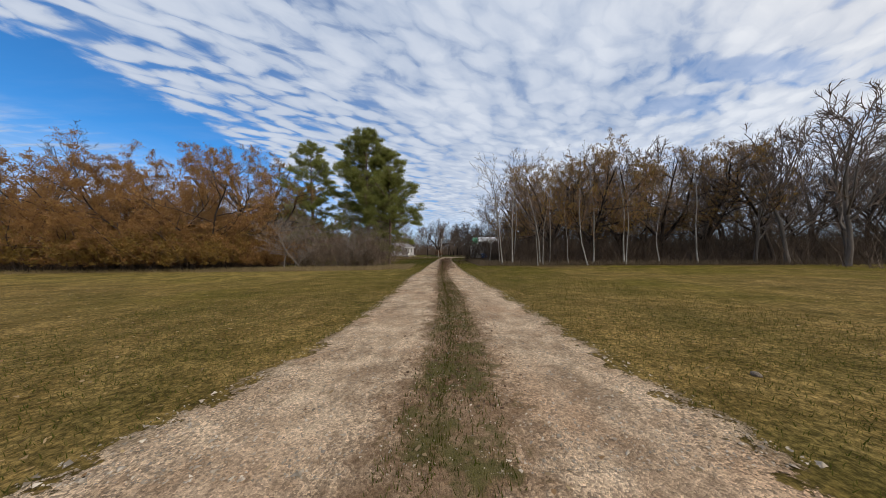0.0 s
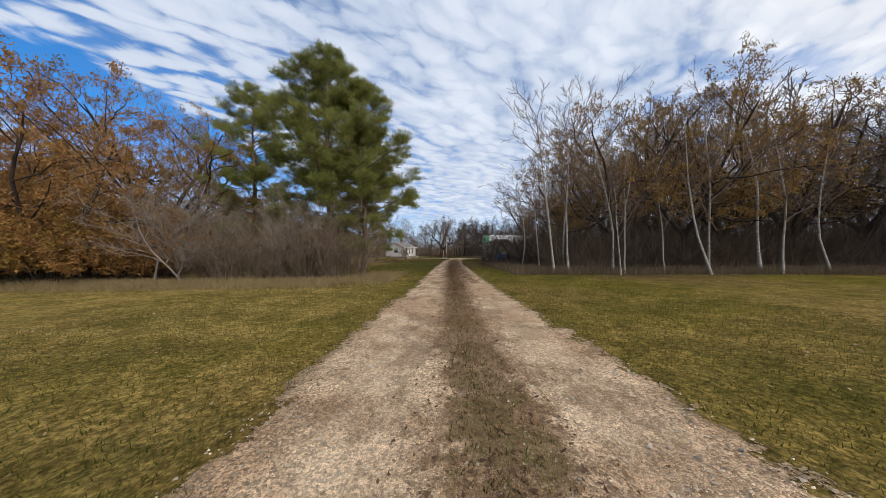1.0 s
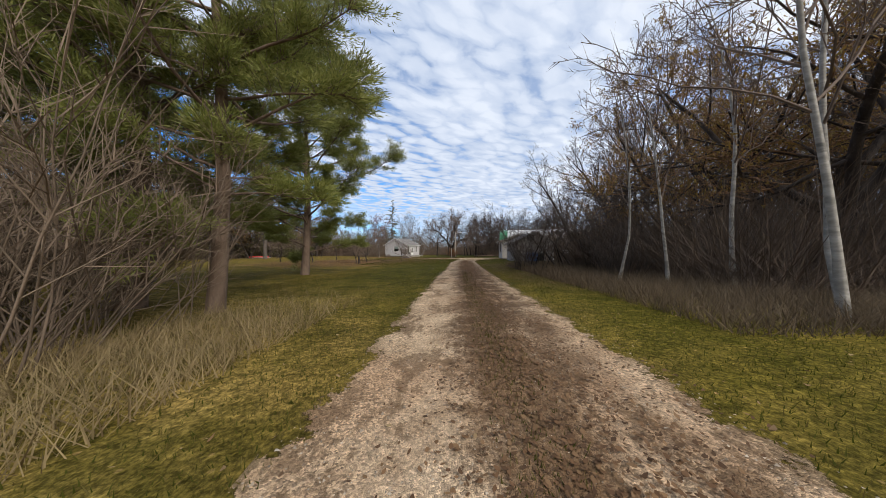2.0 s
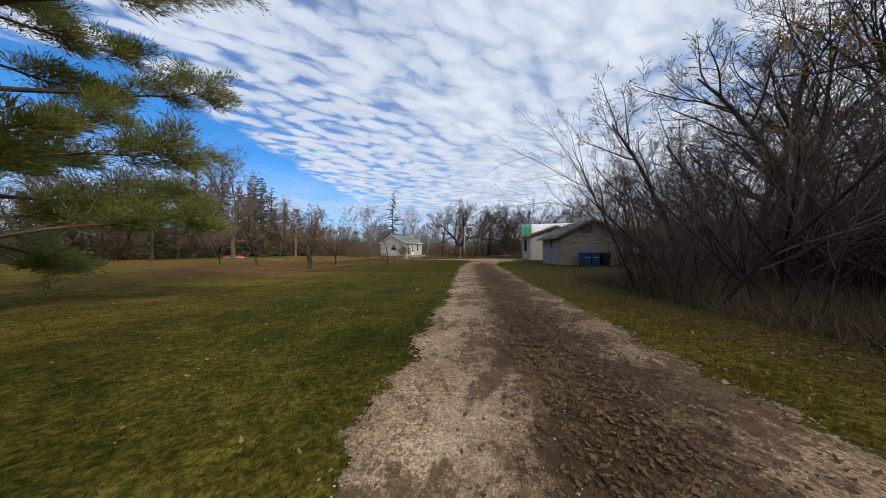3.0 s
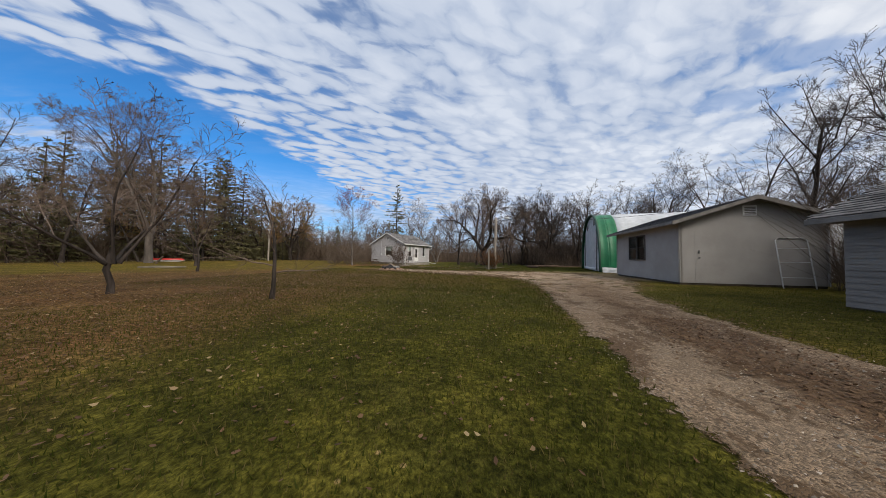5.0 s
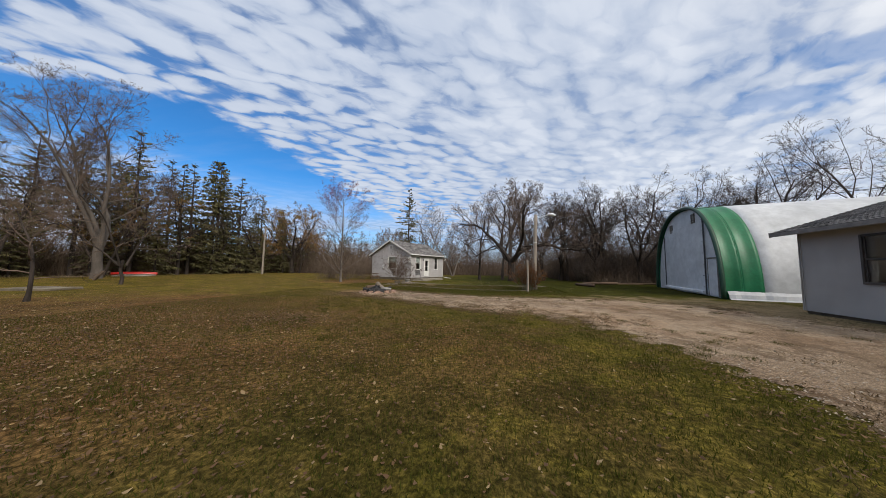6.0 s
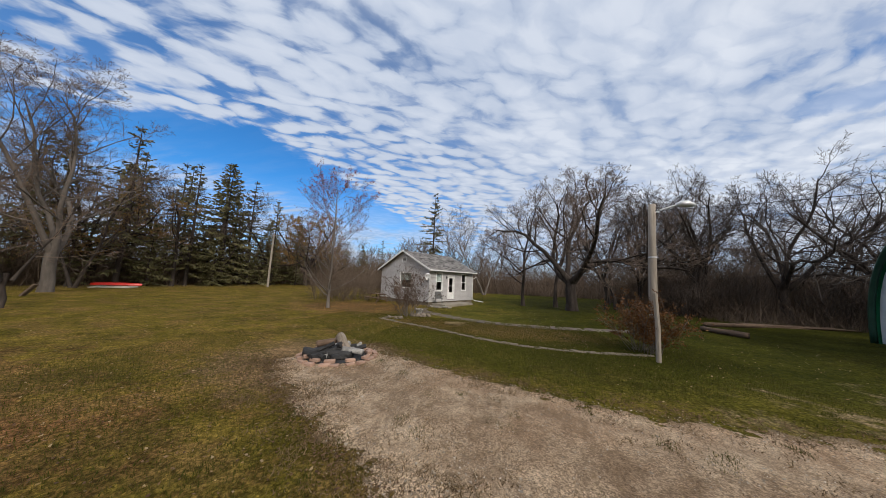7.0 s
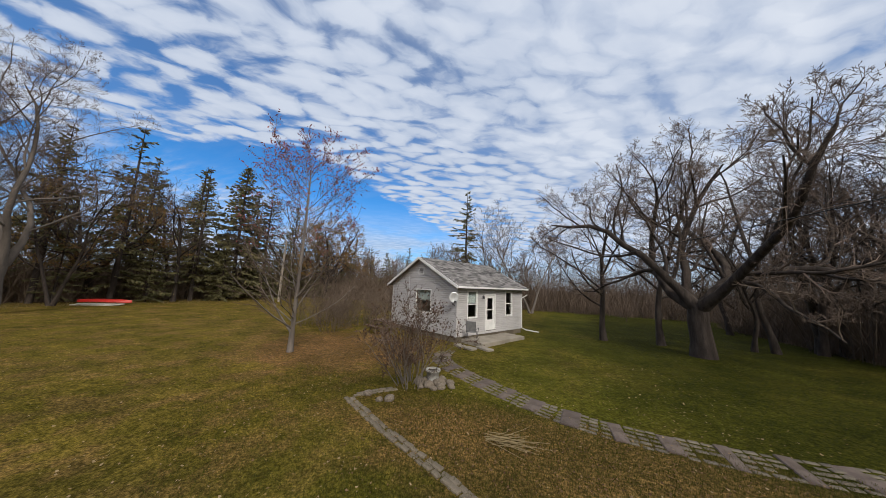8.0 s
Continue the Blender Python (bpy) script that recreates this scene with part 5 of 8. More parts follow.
def bend(rng, start, direction, length, segs, wig, lift):
    """A wandering line: lift pulls it up (or down, where negative)."""
    p, d = Vector(start), Vector(direction).normalized()
    pts = [tuple(p)]
    for _ in range(segs):
        d = (d + Vector((rng.gauss(0, wig), rng.gauss(0, wig), rng.gauss(0, wig) + lift))).normalized()
        p = p + d * (length / segs)
        pts.append(tuple(p))
    return pts, d


def along(pts, f):
    k = f * (len(pts) - 1)
    i = min(int(k), len(pts) - 2)
    a, b = Vector(pts[i]), Vector(pts[i + 1])
    return a.lerp(b, k - i), (b - a).normalized()


def sprout(rng, d, angle):
    """A direction leaning away from d by about that angle."""
    side = d.cross(Vector((rng.gauss(0, 1), rng.gauss(0, 1), rng.gauss(0, 1))))
    if side.length < 1e-3:
        side = Vector((1, 0, 0))
    side.normalize()
    a = radians(angle * rng.uniform(0.75, 1.25))
    return d * math.cos(a) + side * math.sin(a)


def add_leaf(sh, rng, p, size, flat=0.0):
    a = Vector((rng.gauss(0, 1), rng.gauss(0, 1), rng.gauss(0, 1) * (1 - flat))).normalized()
    b = a.cross(Vector((rng.gauss(0, 1), rng.gauss(0, 1), rng.gauss(0, 1)))).normalized()
    s = size * rng.uniform(0.6, 1.3)
    a, b = a * s, b * s * 0.42
    if flat < 0:
        b = b * 0.8
        sh.add([tuple(p - a * 0.5 - b * 0.5), tuple(p - a * 0.35 + b * 0.5), tuple(p + a * 0.5)], [(0, 1, 2)])
        return
    sh.add([tuple(p - a * 0.5), tuple(p + b * 0.5), tuple(p + a * 0.5), tuple(p - b * 0.5)], [(0, 1, 2, 3)])


def twiglet(sh, p, d, length, r, rng):
    """The last, thinnest shoot: a flat spike with a slight bend."""
    a = d.cross(Vector((rng.gauss(0, 1), rng.gauss(0, 1), rng.gauss(0, 1))))
    if a.length < 1e-3:
        a = Vector((1, 0, 0))
    a = a.normalized() * (r * 1.25)
    k = len(sh.v)
    sh.v += [tuple(p + a), tuple(p - a), tuple(p + d * length)]
    sh.f.append((k, k + 1, k + 2))


def bare_tree(seed, height=10.0, girth=0.17, counts=(9, 6, 6, 5), angle=(48, 45, 42, 40), first=0.22, wig=0.10, lift=0.06, ratio=(0.52, 0.52, 0.48, 0.5),
              forks=0, lean=0.0, leaves=0, leaf=0.13, twig=0.006, top_leaves=False, fork_z=0.0, thin=0.52, limbs=2, open_=(20, 52), narrow=0.0, curl=0.55):
    """Trunk and crown of a broadleaf tree: shapes of the wood and limbs, of the twigs, and of the leaves."""
    rng = random.Random(seed)
    wood, fine, green = Shape(), Shape(), Shape()
    tips = []

    def limb(start, d, length, r, level):
        if level >= len(counts):
            twiglet(fine, Vector(start), d, length, max(r, twig), rng)
            tips.append([tuple(start), tuple(Vector(start) + d * length)])
            return
        if start[2] < 3.2 and d[2] < 0.25 and height > 5:
            d = Vector((d[0], d[1], 0.30)).normalized()
        segs = (8, 6, 4, 1 if height > 11 else 2, 2)[min(level, 4)]
        pts, _d = bend(rng, start, d, length, segs, wig * (curl, 1.3, 1.7, 1.7, 1.5)[min(level, 4)], lift * (0.3, 1.0, 1.0, 0.7, 0.5)[min(level, 4)])
        end = 0.32 if level < 2 else 0.45
        radii = [max(r * (1 - (1 - end) * i / segs), twig) for i in range(segs + 1)]
        if level == 0:
            radii[0] *= 1.45
            radii[-1] *= 0.5
        (wood if level < limbs else fine).tube(pts, radii, (8, 6, 4, 3, 3)[min(level, 4)], cap=False)
        n = counts[level]
        for k in range(n):
            f0 = first if level == 0 else 0.18
            f = f0 + (1 - f0) * ((k + rng.uniform(0.1, 0.9)) / n)
            p, dd = along(pts, f)
            taper = (1.15 * math.sqrt(max(0.04, 1 - ((f - 0.42) / 0.66) ** 2)) if level == 0 else (1.05 - 0.55 * f))
            limb(p, sprout(rng, dd, angle[level] * (1.3 - 0.65 * f if level == 0 else 1.1 - 0.3 * f)), length * ratio[level] * taper * rng.uniform(0.75, 1.25), radii[min(int(f * segs), segs)] * thin, level + 1)

    stems = max(1, forks)
    if fork_z:
        wood.tube([(0, 0, -0.1), (0.04, 0.02, fork_z * 0.3), (-0.05, 0.06, fork_z * 0.7), (0.0, 0.0, fork_z + 0.15)], [girth * 1.32, girth * 1.08, girth * 1.0, girth * 1.02], 12, cap=False)
    for s in range(stems):
        tilt = lean if stems == 1 else (rng.uniform(*open_) if fork_z else rng.uniform(6, 22))
        az = 2 * math.pi * (s / stems) + rng.uniform(-0.4, 0.4)
        d = Vector((math.sin(radians(tilt)) * math.cos(az), math.sin(radians(tilt)) * math.sin(az), math.cos(radians(tilt))))
        limb((0.12 * math.cos(az) * (stems > 1), 0.12 * math.sin(az) * (stems > 1), -0.1 + fork_z), d, height * (0.80 if counts[0] > 3 else 1.0) * rng.uniform(0.9, 1.05), girth * (1 if stems == 1 else 0.68 if stems < 4 else 0.56), 0)
    if leaves and tips:
        for _ in range(leaves):
            pts = tips[rng.randrange(len(tips))]
            if top_leaves and pts[-1][2] < height * rng.uniform(0.35, 0.95):
                continue
            p, _d = along(pts, rng.uniform(0.2, 1.0))
            add_leaf(green, rng, p + Vector((rng.gauss(0, 0.10), rng.gauss(0, 0.10), rng.gauss(0, 0.08))), leaf, narrow)
    return wood, fine, green


def plant(name, shapes, m_wood, m_twig, m_leaf, m, label, category="tree", group=""):
    wood, fine, green = shapes
    T = thing(name, m, label, category, group)
    part("trunk", wood.mesh("trunk", m_wood, True), m_wood, T)
    crown = part("crown", fine.mesh("crown", m_twig, False), m_twig, T)
    if green.v:
        part("leaves", green.mesh("leaves", m_leaf, False), m_leaf, crown)
    return T


FAR = pose(0, 0, 0)


def spruce(seed, height=12.0, base=0.22, tiers=34, bare=0.06, full=1.0):
    """Conical spruce: whorls of drooping boughs with hanging sprays."""
    rng = random.Random(seed)
    wood, fine, green = Shape(), Shape(), Shape()
    wood.tube([(0, 0, -0.1), (0.05, 0, height * 0.5), (0, 0.03, height)], [0.16, 0.10, 0.015], 7, cap=False)
    for t in range(tiers):
        f = bare + (1 - bare) * (t + rng.uniform(0, 0.7)) / tiers
        z = f * height
        reach = height * base * (1 - f) ** 0.85 * rng.uniform(0.75, 1.12) + 0.12
        for k in range(rng.randint(2, 4) if full < 1 else rng.randint(4, 6)):
            az = rng.uniform(0, 2 * math.pi)
            d = Vector((math.cos(az), math.sin(az), rng.uniform(-0.25, 0.12) if f < 0.75 else rng.uniform(0.1, 0.5)))
            ln = reach * (rng.uniform(0.45, 1.35) if full < 1 else rng.uniform(0.65, 1.15))
            pts, _d = bend(rng, (0, 0, z), d, ln, 4, 0.05, -0.02 if f < 0.5 else 0.05)
            fine.tube(pts, [0.022, 0.018, 0.014, 0.009, 0.004], 3, cap=False)
            n = max(5, int(ln * (17 if full < 1 else 12)))
            for j in range(n):
                p, dd = along(pts, rng.uniform(0.12, 1.0))
                side = dd.cross(Vector((0, 0, 1))).normalized() * rng.choice((-1, 1))
                q = (dd * rng.uniform(0.3, 0.9) + side * rng.uniform(0.3, 1.0) + Vector((0, 0, rng.uniform(-0.75, 0.05)))).normalized()
                s = rng.uniform(0.28, 0.62) * (0.6 + 0.4 * (1 - f)) * (0.8 if full < 1 else 1)
                w = Vector((rng.gauss(0, 1), rng.gauss(0, 1), rng.gauss(0, 1))).cross(q).normalized() * (0.06 if full < 1 else 0.085)
                green.add([tuple(p), tuple(p + q * s * 0.4 - w), tuple(p + q * s), tuple(p + q * s * 0.4 + w)], [(0, 1, 2, 3)])
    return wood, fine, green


def pine(seed, height=12.0, girth=0.2, boughs=70, reach=3.0, bare=0.22, lean=(0.0, 0.0), tufts=26, density=1.0, fat=0.017):
    """Scots or jack pine: long up-curved boughs that carry tufts of needles towards their ends."""
    rng = random.Random(seed)
    wood, fine, green = Shape(), Shape(), Shape()
    trunk = [(lean[0] * f ** 1.5 * height + 0.10 * math.sin(5 * f), lean[1] * f ** 1.5 * height + 0.08 * math.sin(7 * f), f * height - 0.1) for f in (0, 0.12, 0.25, 0.4, 0.55, 0.7, 0.85, 1.0)]
    wood.tube(trunk, [girth * (1.25, 1.0, 0.9, 0.76, 0.6, 0.44, 0.26, 0.06)[i] for i in range(8)], 9, cap=False)
    for b in range(boughs):
        f = bare + (1 - bare) * (b + rng.uniform(0, 0.9)) / boughs
        p0, _d = along(trunk, min(f, 0.995))
        g = (f - bare) / (1 - bare)
        shape_ = min(1.0, 0.60 + 1.5 * g) * (1 - 0.80 * g ** 2.6) + 0.04
        ln = reach * shape_ * rng.uniform(0.6, 1.2)
        az = b * 2.4 + rng.uniform(-0.5, 0.5)
        d = Vector((math.cos(az), math.sin(az), rng.uniform(-0.12, 0.30) + 0.75 * g))
        if rng.random() < 0.22:
            ln *= 0.5
        pts, _d = bend(rng, p0, d, ln, 5, 0.10, 0.03)
        r0 = 0.016 + 0.009 * ln
        wood.tube(pts, [r0 * (1 - 0.16 * i) for i in range(6)], 5, cap=False)
        for s in range(int((4 + ln * 4.2) * density)):
            q, dd = along(pts, 1.0 - 0.60 * rng.random() ** 1.5)
            side = sprout(rng, dd, 55)
            sub, _d = bend(rng, q, Vector((side.x, side.y, side.z * 0.45 + 0.22)), rng.uniform(0.35, 0.85) * (0.5 + 0.16 * ln), 3, 0.12, 0.05)
            fine.tube(sub, [0.012, 0.009, 0.007, 0.004], 3, cap=False)
            for _ in range(tufts):
                c, cd = along(sub, 0.42 + 0.58 * rng.random() ** 0.8)
                o = Vector((rng.gauss(0, 0.11), rng.gauss(0, 0.11), rng.gauss(0, 0.06)))
                nd = (cd * 0.8 + o * 5.0 + Vector((rng.gauss(0, 0.4), rng.gauss(0, 0.4), rng.gauss(0, 0.3) + 0.25))).normalized() * rng.uniform(0.08, 0.18)
                w = nd.cross(Vector((rng.gauss(0, 1), rng.gauss(0, 1), 0.3))).normalized() * fat
                green.add([tuple(c + o - w), tuple(c + o + w), tuple(c + o + nd)], [(0, 1, 2)])
    return wood, fine, green


def shrub(seed, height=2.5, stems=22, spread=0.9, counts=(6, 4), lean=24, r=0.018, leaves=0, leaf=0.08):
    """Many thin stems from the ground."""
    rng = random.Random(seed)
    wood, fine, green = Shape(), Shape(), Shape()
    tips = []
    for s in range(stems):
        az, rad = rng.uniform(0, 6.283), spread * math.sqrt(rng.random()) * 0.6
        tilt = radians(rng.uniform(2, lean))
        d = Vector((math.sin(tilt) * math.cos(az), math.sin(tilt) * math.sin(az), math.cos(tilt)))
        ln = height * rng.uniform(0.6, 1.08)
        pts, _d = bend(rng, (rad * math.cos(az), rad * math.sin(az), -0.03), d, ln, 5, 0.12, 0.0)
        wood.tube(pts, [r * (1 - 0.15 * i) for i in range(6)], 4, cap=False)
        for k in range(counts[0]):
            p, dd = along(pts, rng.uniform(0.2, 1.0))
            sub, _d = bend(rng, p, sprout(rng, dd, 38) + Vector((0, 0, 0.15)), ln * rng.uniform(0.18, 0.42), 2, 0.14, 0.05)
            fine.tube(sub, [r * 0.5, r * 0.38, r * 0.2], 3, cap=False)
            tips.append(sub)
            for j in range(counts[1]):
                p2, d2 = along(sub, rng.uniform(0.2, 1.0))
                q2, l2 = sprout(rng, d2, 42), ln * rng.uniform(0.08, 0.2)
                twiglet(fine, p2, q2, l2, r * 0.3, rng)
                tips.append([tuple(p2), tuple(p2 + q2 * l2)])
    for _ in range(leaves):
        p, _d = along(tips[rng.randrange(len(tips))], rng.uniform(0.3, 1.0))
        add_leaf(green, rng, p, leaf)
    return wood, fine, green


R = random.Random(77)


def dup(src, x, y, turn, s):
    """A copy of a thing at x, y, s times the size at which it was first built."""
    return copy_thing(src, at(x, y, turn, s / src.scale.x))


# old pines at the drive, all different
plant("pine_tree", pine(31, 14.0, 0.24, 96, 4.0, 0.14, (0.0, 0.0), 150, 1.6, 0.012), M_PINE_BARK, M_TWIG, M_PINE, at(-8.1, 30.0), "tall bushy green pine beside the gravel drive", group="pines by the drive")
plant("pine_tree", pine(32, 14.4, 0.20, 76, 3.9, 0.16, (0.0, 0.0), 110, 1.5, 0.013), M_PINE_BARK, M_TWIG, M_PINE, at(-16.0, 34.2), "green pine standing behind the thicket", group="pines by the drive")
plant("pine_tree", pine(33, 11.8, 0.15, 58, 3.3, 0.25, (0.01, 0.0), 110, 1.5, 0.012), M_PINE_BARK, M_TWIG, M_PINE, at(-5.7, 29.6), "slimmer pine with a bare lower trunk", group="pines by the drive")
plant("pine_tree", pine(34, 12.8, 0.2, 66, 5.0, 0.12, (0.02, 0.0), 150, 1.75, 0.011), M_PINE_BARK, M_TWIG, M_PINE, at(-9.0, 38.9), "green pine with low boughs over the lawn", group="pines by the drive")

# amber willows to the left of the drive
WILLOW = [plant("willow_tree", bare_tree(50 + k, (8.6, 9.2, 8.2)[k], (0.17, 0.25, 0.17)[k], (8, 6, 6, 6), (60, 50, 44, 42), 0.16, 0.15, 0.06, forks=4, fork_z=(0.7, 2.2, 0.9)[k], leaves=(21000, 9500, 21000)[k], leaf=(0.155, 0.14, 0.155)[k], narrow=-1, ratio=(0.50, 0.5, 0.45, 0.5), twig=0.008),
                M_BARK_DARK, M_TWIG_AMBER, M_WILLOW if k != 1 else M_OCHRE, FAR, "spreading tree with orange-brown autumn leaves and dark limbs", group="autumn trees") for k in range(3)]
for i, (x, y, s, a) in enumerate(((-21.5, 26.5, 1.0, 20), (-19.2, 31.5, 0.86, 140), (-27.5, 28.0, 1.02, 250), (-34.0, 29.5, 1.10, 300), (-41.0, 31.0, 1.2, 60), (-23.5, 34.0, 1.15, 95), (-31.5, 35.0, 1.25, 200), (-50.0, 34.0, 1.25, 15),
                                   (13.5, 34.0, 1.0, 30), (18.0, 33.0, 1.05, 160), (22.5, 34.5, 1.1, 280), (13.6, 39.8, 0.9, 75), (17.0, 41.0, 1.2, 210), (27.0, 33.5, 1.05, 330), (32.0, 33.0, 1.1, 50))):
    src = WILLOW[(0, 2, 1)[i % 3]] if i < 8 else WILLOW[1]
    s *= 1.16 if i < 8 else 1.22
    m = at(x, y, a, s)
    if i < 3:
        WILLOW[i].matrix_world = m
    else:
        dup(src, x, y, a, s)

# pale slender trunks at the wood's edge on the right
BIRCH = [plant("aspen_tree", bare_tree(70 + k, 13.5, 0.070, (13, 7, 7), (44, 42, 42), 0.34, 0.10, 0.06, (0.32, 0.5, 0.5), lean=(7, 3, 10, 5)[k], twig=0.008, limbs=1), M_BIRCH, M_TWIG, None, FAR,
               "slender pale-barked bare aspen at the wood's edge", group="aspens") for k in range(4)]
for i, (x, y, s, a) in enumerate(((6.2, 28.9, 0.98, 160), (7.5, 29.8, 1.02, 80), (10.6, 30.2, 1.0, 260), (10.3, 28.6, 0.62, 120), (8.6, 33.0, 1.05, 30), (13.4, 29.4, 0.66, 200), (14.3, 27.4, 0.86, 150), (16.0, 29.3, 1.0, 330),
                                   (19.3, 29.3, 1.12, 45), (12.2, 31.6, 0.9, 290), (22.4, 28.4, 0.8, 100), (7.0, 33.6, 0.8, 220), (18.0, 27.2, 0.75, 10), (26.0, 28.0, 0.95, 70), (5.9, 34.6, 0.7, 310), (9.4, 27.6, 0.55, 190))):
    m = at(x, y, a, s)
    if i < 4:
        BIRCH[i].matrix_world = m
    else:
        dup(BIRCH[i % 4], x, y, a, s)

# bare woodland trees, five kinds, then many copies
BARE = [plant("bare_tree", bare_tree(90 + k, 13.0, 0.17, (11, 7, 6, 7), (44, 46, 44, 42), (0.2, 0.3, 0.15, 0.25, 0.35)[k], (0.10, 0.12, 0.11, 0.09, 0.12)[k], 0.08, (0.42, 0.50, 0.55, 0.62), forks=(0, 0, 0, 2, 0)[k], lean=(3, 4, 5, 0, 6)[k], twig=0.0065, thin=0.50, curl=0.9),
              M_BARK_DARK, M_TWIG_DARK, None, FAR, "leafless dark-limbed tree in the woods", group="bare woods") for k in range(5)]
FARBARE = [plant("bare_tree", bare_tree(120 + k, 13.0, 0.15, (12, 6, 9), (42, 42, 42), 0.20, 0.11, 0.09, (0.42, 0.5, 0.7), forks=(0, 0, 0)[k], lean=3, twig=0.022),
                 M_BARK_MID, M_TWIG, None, FAR, "leafless tree in the distant woods", group="bare woods") for k in range(3)]
used = set()


def place(kinds, x, y, s, a):
    k = R.randrange(len(kinds))
    src = kinds[k]
    m = at(x, y, a, s)
    if src.name not in used:
        used.add(src.name)
        src.matrix_world = m
        return src
    return dup(src, x, y, a, s)


# broad gnarled trees at the edge of the wood beyond the lawn
GNARL = [plant("bare_tree", bare_tree(148 + k, 9.6, 0.24, (9, 7, 6, 6), (54, 50, 48, 46), 0.2, 0.16, 0.05, (0.44, 0.52, 0.56, 0.62), forks=(5, 4)[k], fork_z=(2.3, 2.7)[k], twig=0.006, thin=0.48, open_=(10, 36), curl=1.2),
               M_BARK_DARK, M_TWIG_DARK, None, FAR, "broad leafless tree with gnarled dark limbs", group="bare woods") for k in range(2)]
for i, (x, y, s, a) in enumerate(((14.2, 95.4, 1.12, 40), (10.2, 97.6, 1.08, 150), (17.6, 92.6, 0.95, 260), (6.6, 99.6, 0.92, 300), (23.0, 93.0, 1.1, 10))):
    if i < 2:
        GNARL[i].matrix_world = at(x, y, a, s)
    else:
        dup(GNARL[i % 2], x, y, a, s)
# named single trees: x, y, height
for x, y, h in ((-63.5, 45.0, 24.0), (-44.0, 70.0, 13.5), (-45.5, 63.0, 12.0), (-52.0, 71.0, 14.0), (-56.0, 64.0, 13.0), (-50.0, 56.0, 12.5), (-58.0, 79.0, 15.0), (-47.5, 84.0, 13.0), (-49.0, 92.5, 14.0), (-51.5, 99.0, 15.0), (-50.5, 108.0, 13.5), (-55.5, 85.5, 16.0), (-58.5, 95.0, 16.5), (-48.5, 77.5, 12.5), (-53.0, 74.0, 14.5), (-45.0, 113.0, 11.0), (-49.0, 66.5, 13.0),
                (20.0, 52.0, 12.0), (15.5, 50.8, 13.0), (14.5, 47.5, 12.5), (18.0, 51.0, 13.5), (17.0, 48.0, 13.0), (12.6, 52.4, 11.0), (17.5, 64.0, 11.0), (22.0, 60.0, 13.0), (19.0, 72.0, 12.0), (25.0, 68.0, 13.5), (16.5, 50.0, 10.5), (28.0, 58.0, 14.0), (31.0, 75.0, 14.0), (26.0, 84.0, 14.0), (24.0, 93.0, 13.0)):
    place(BARE, x, y, h / 11.5, R.uniform(0, 360))
# wood on the right of the drive
for _ in range(25):
    x, y = R.uniform(9, 52), R.uniform(30, 47)
    if y > 33 and x < 15:
        x += 9
    place(BARE, x + (y - 30) * 0.2, y - max(0, (x - 22)) * 0.25, R.uniform(0.92, 1.28), R.uniform(0, 360))
# wood behind the sheds and beyond the lawn
for _ in range(26):
    y = R.uniform(46, 112)
    x = R.uniform(20, 50) if y < 90 else R.uniform(9, 48)
    y += 9 if y > 88 and x < 19 else 0
    place(BARE, x, y, R.uniform(0.85, 1.2), R.uniform(0, 360))
for x, y, s in ((4.0, 98.0, 0.95), (6.3, 99.0, 1.05), (7.4, 99.4, 1.1), (8.8, 100.0, 1.0), (3.1, 98.0, 0.7), (11.0, 103.0, 1.15), (5.5, 106.0, 1.1), (19.5, 94.5, 1.0)):
    place(BARE, x, y, s * 0.95, R.uniform(0, 360))
for _ in range(80):
    x, y = R.uniform(-75, 45), R.uniform(120, 160)
    place(FARBARE, x, y, R.uniform(0.7, 1.1), R.uniform(0, 360))
for _ in range(46):
    x, y = R.uniform(-95, -58), R.uniform(30, 150)
    place(FARBARE, x - (6 if y > 75 else 0), y, R.uniform(0.8, 1.2), R.uniform(0, 360))

for _ in range(40):
    x, y = R.uniform(26, 75), R.uniform(16, 62)
    place(FARBARE, x, y + 0.1 * x, R.uniform(0.95, 1.35), R.uniform(0, 360))
# the two broad old trees on the lawn by the house, and two slimmer ones
plant("old_tree", bare_tree(147, 11.5, 0.42, (9, 7, 6, 5, 5), (52, 52, 48, 46, 44), 0.16, 0.16, 0.055, (0.46, 0.52, 0.56, 0.60, 0.70), forks=6, fork_z=2.5, twig=0.0055, thin=0.48, open_=(22, 60), curl=1.35), M_BARK_DARK, M_TWIG, None, at(-0.4, 94.4, 40),
      "broad old bare tree with a hollow trunk on the lawn", group="lawn trees")
plant("old_tree", bare_tree(146, 16.5, 0.34, (10, 7, 6, 5, 5), (46, 48, 46, 44, 42), 0.16, 0.13, 0.05, (0.42, 0.50, 0.55, 0.62, 0.75), forks=4, fork_z=3.4, twig=0.006, thin=0.44, open_=(8, 36), curl=1.0), M_BARK_MID, M_TWIG, None, at(-41.3, 80.5, 100),
      "tall spreading bare tree at the edge of the lawn", group="lawn trees")
plant("bare_tree", bare_tree(142, 10.5, 0.17, (10, 6, 6, 9), (60, 46, 42, 40), 0.2, 0.12, 0.0, lean=2), M_BARK_DARK, M_TWIG_DARK, None, at(-4.4, 96.6, 10), "small bare tree with a straight dark trunk", group="lawn trees")
plant("bare_tree", bare_tree(143, 11.5, 0.18, (10, 6, 6, 9), (50, 46, 42, 40), 0.25, 0.12, 0.03, lean=4), M_BARK_DARK, M_TWIG_DARK, None, at(-1.4, 96.9, 80), "bare tree beside the old hollow one", group="lawn trees")
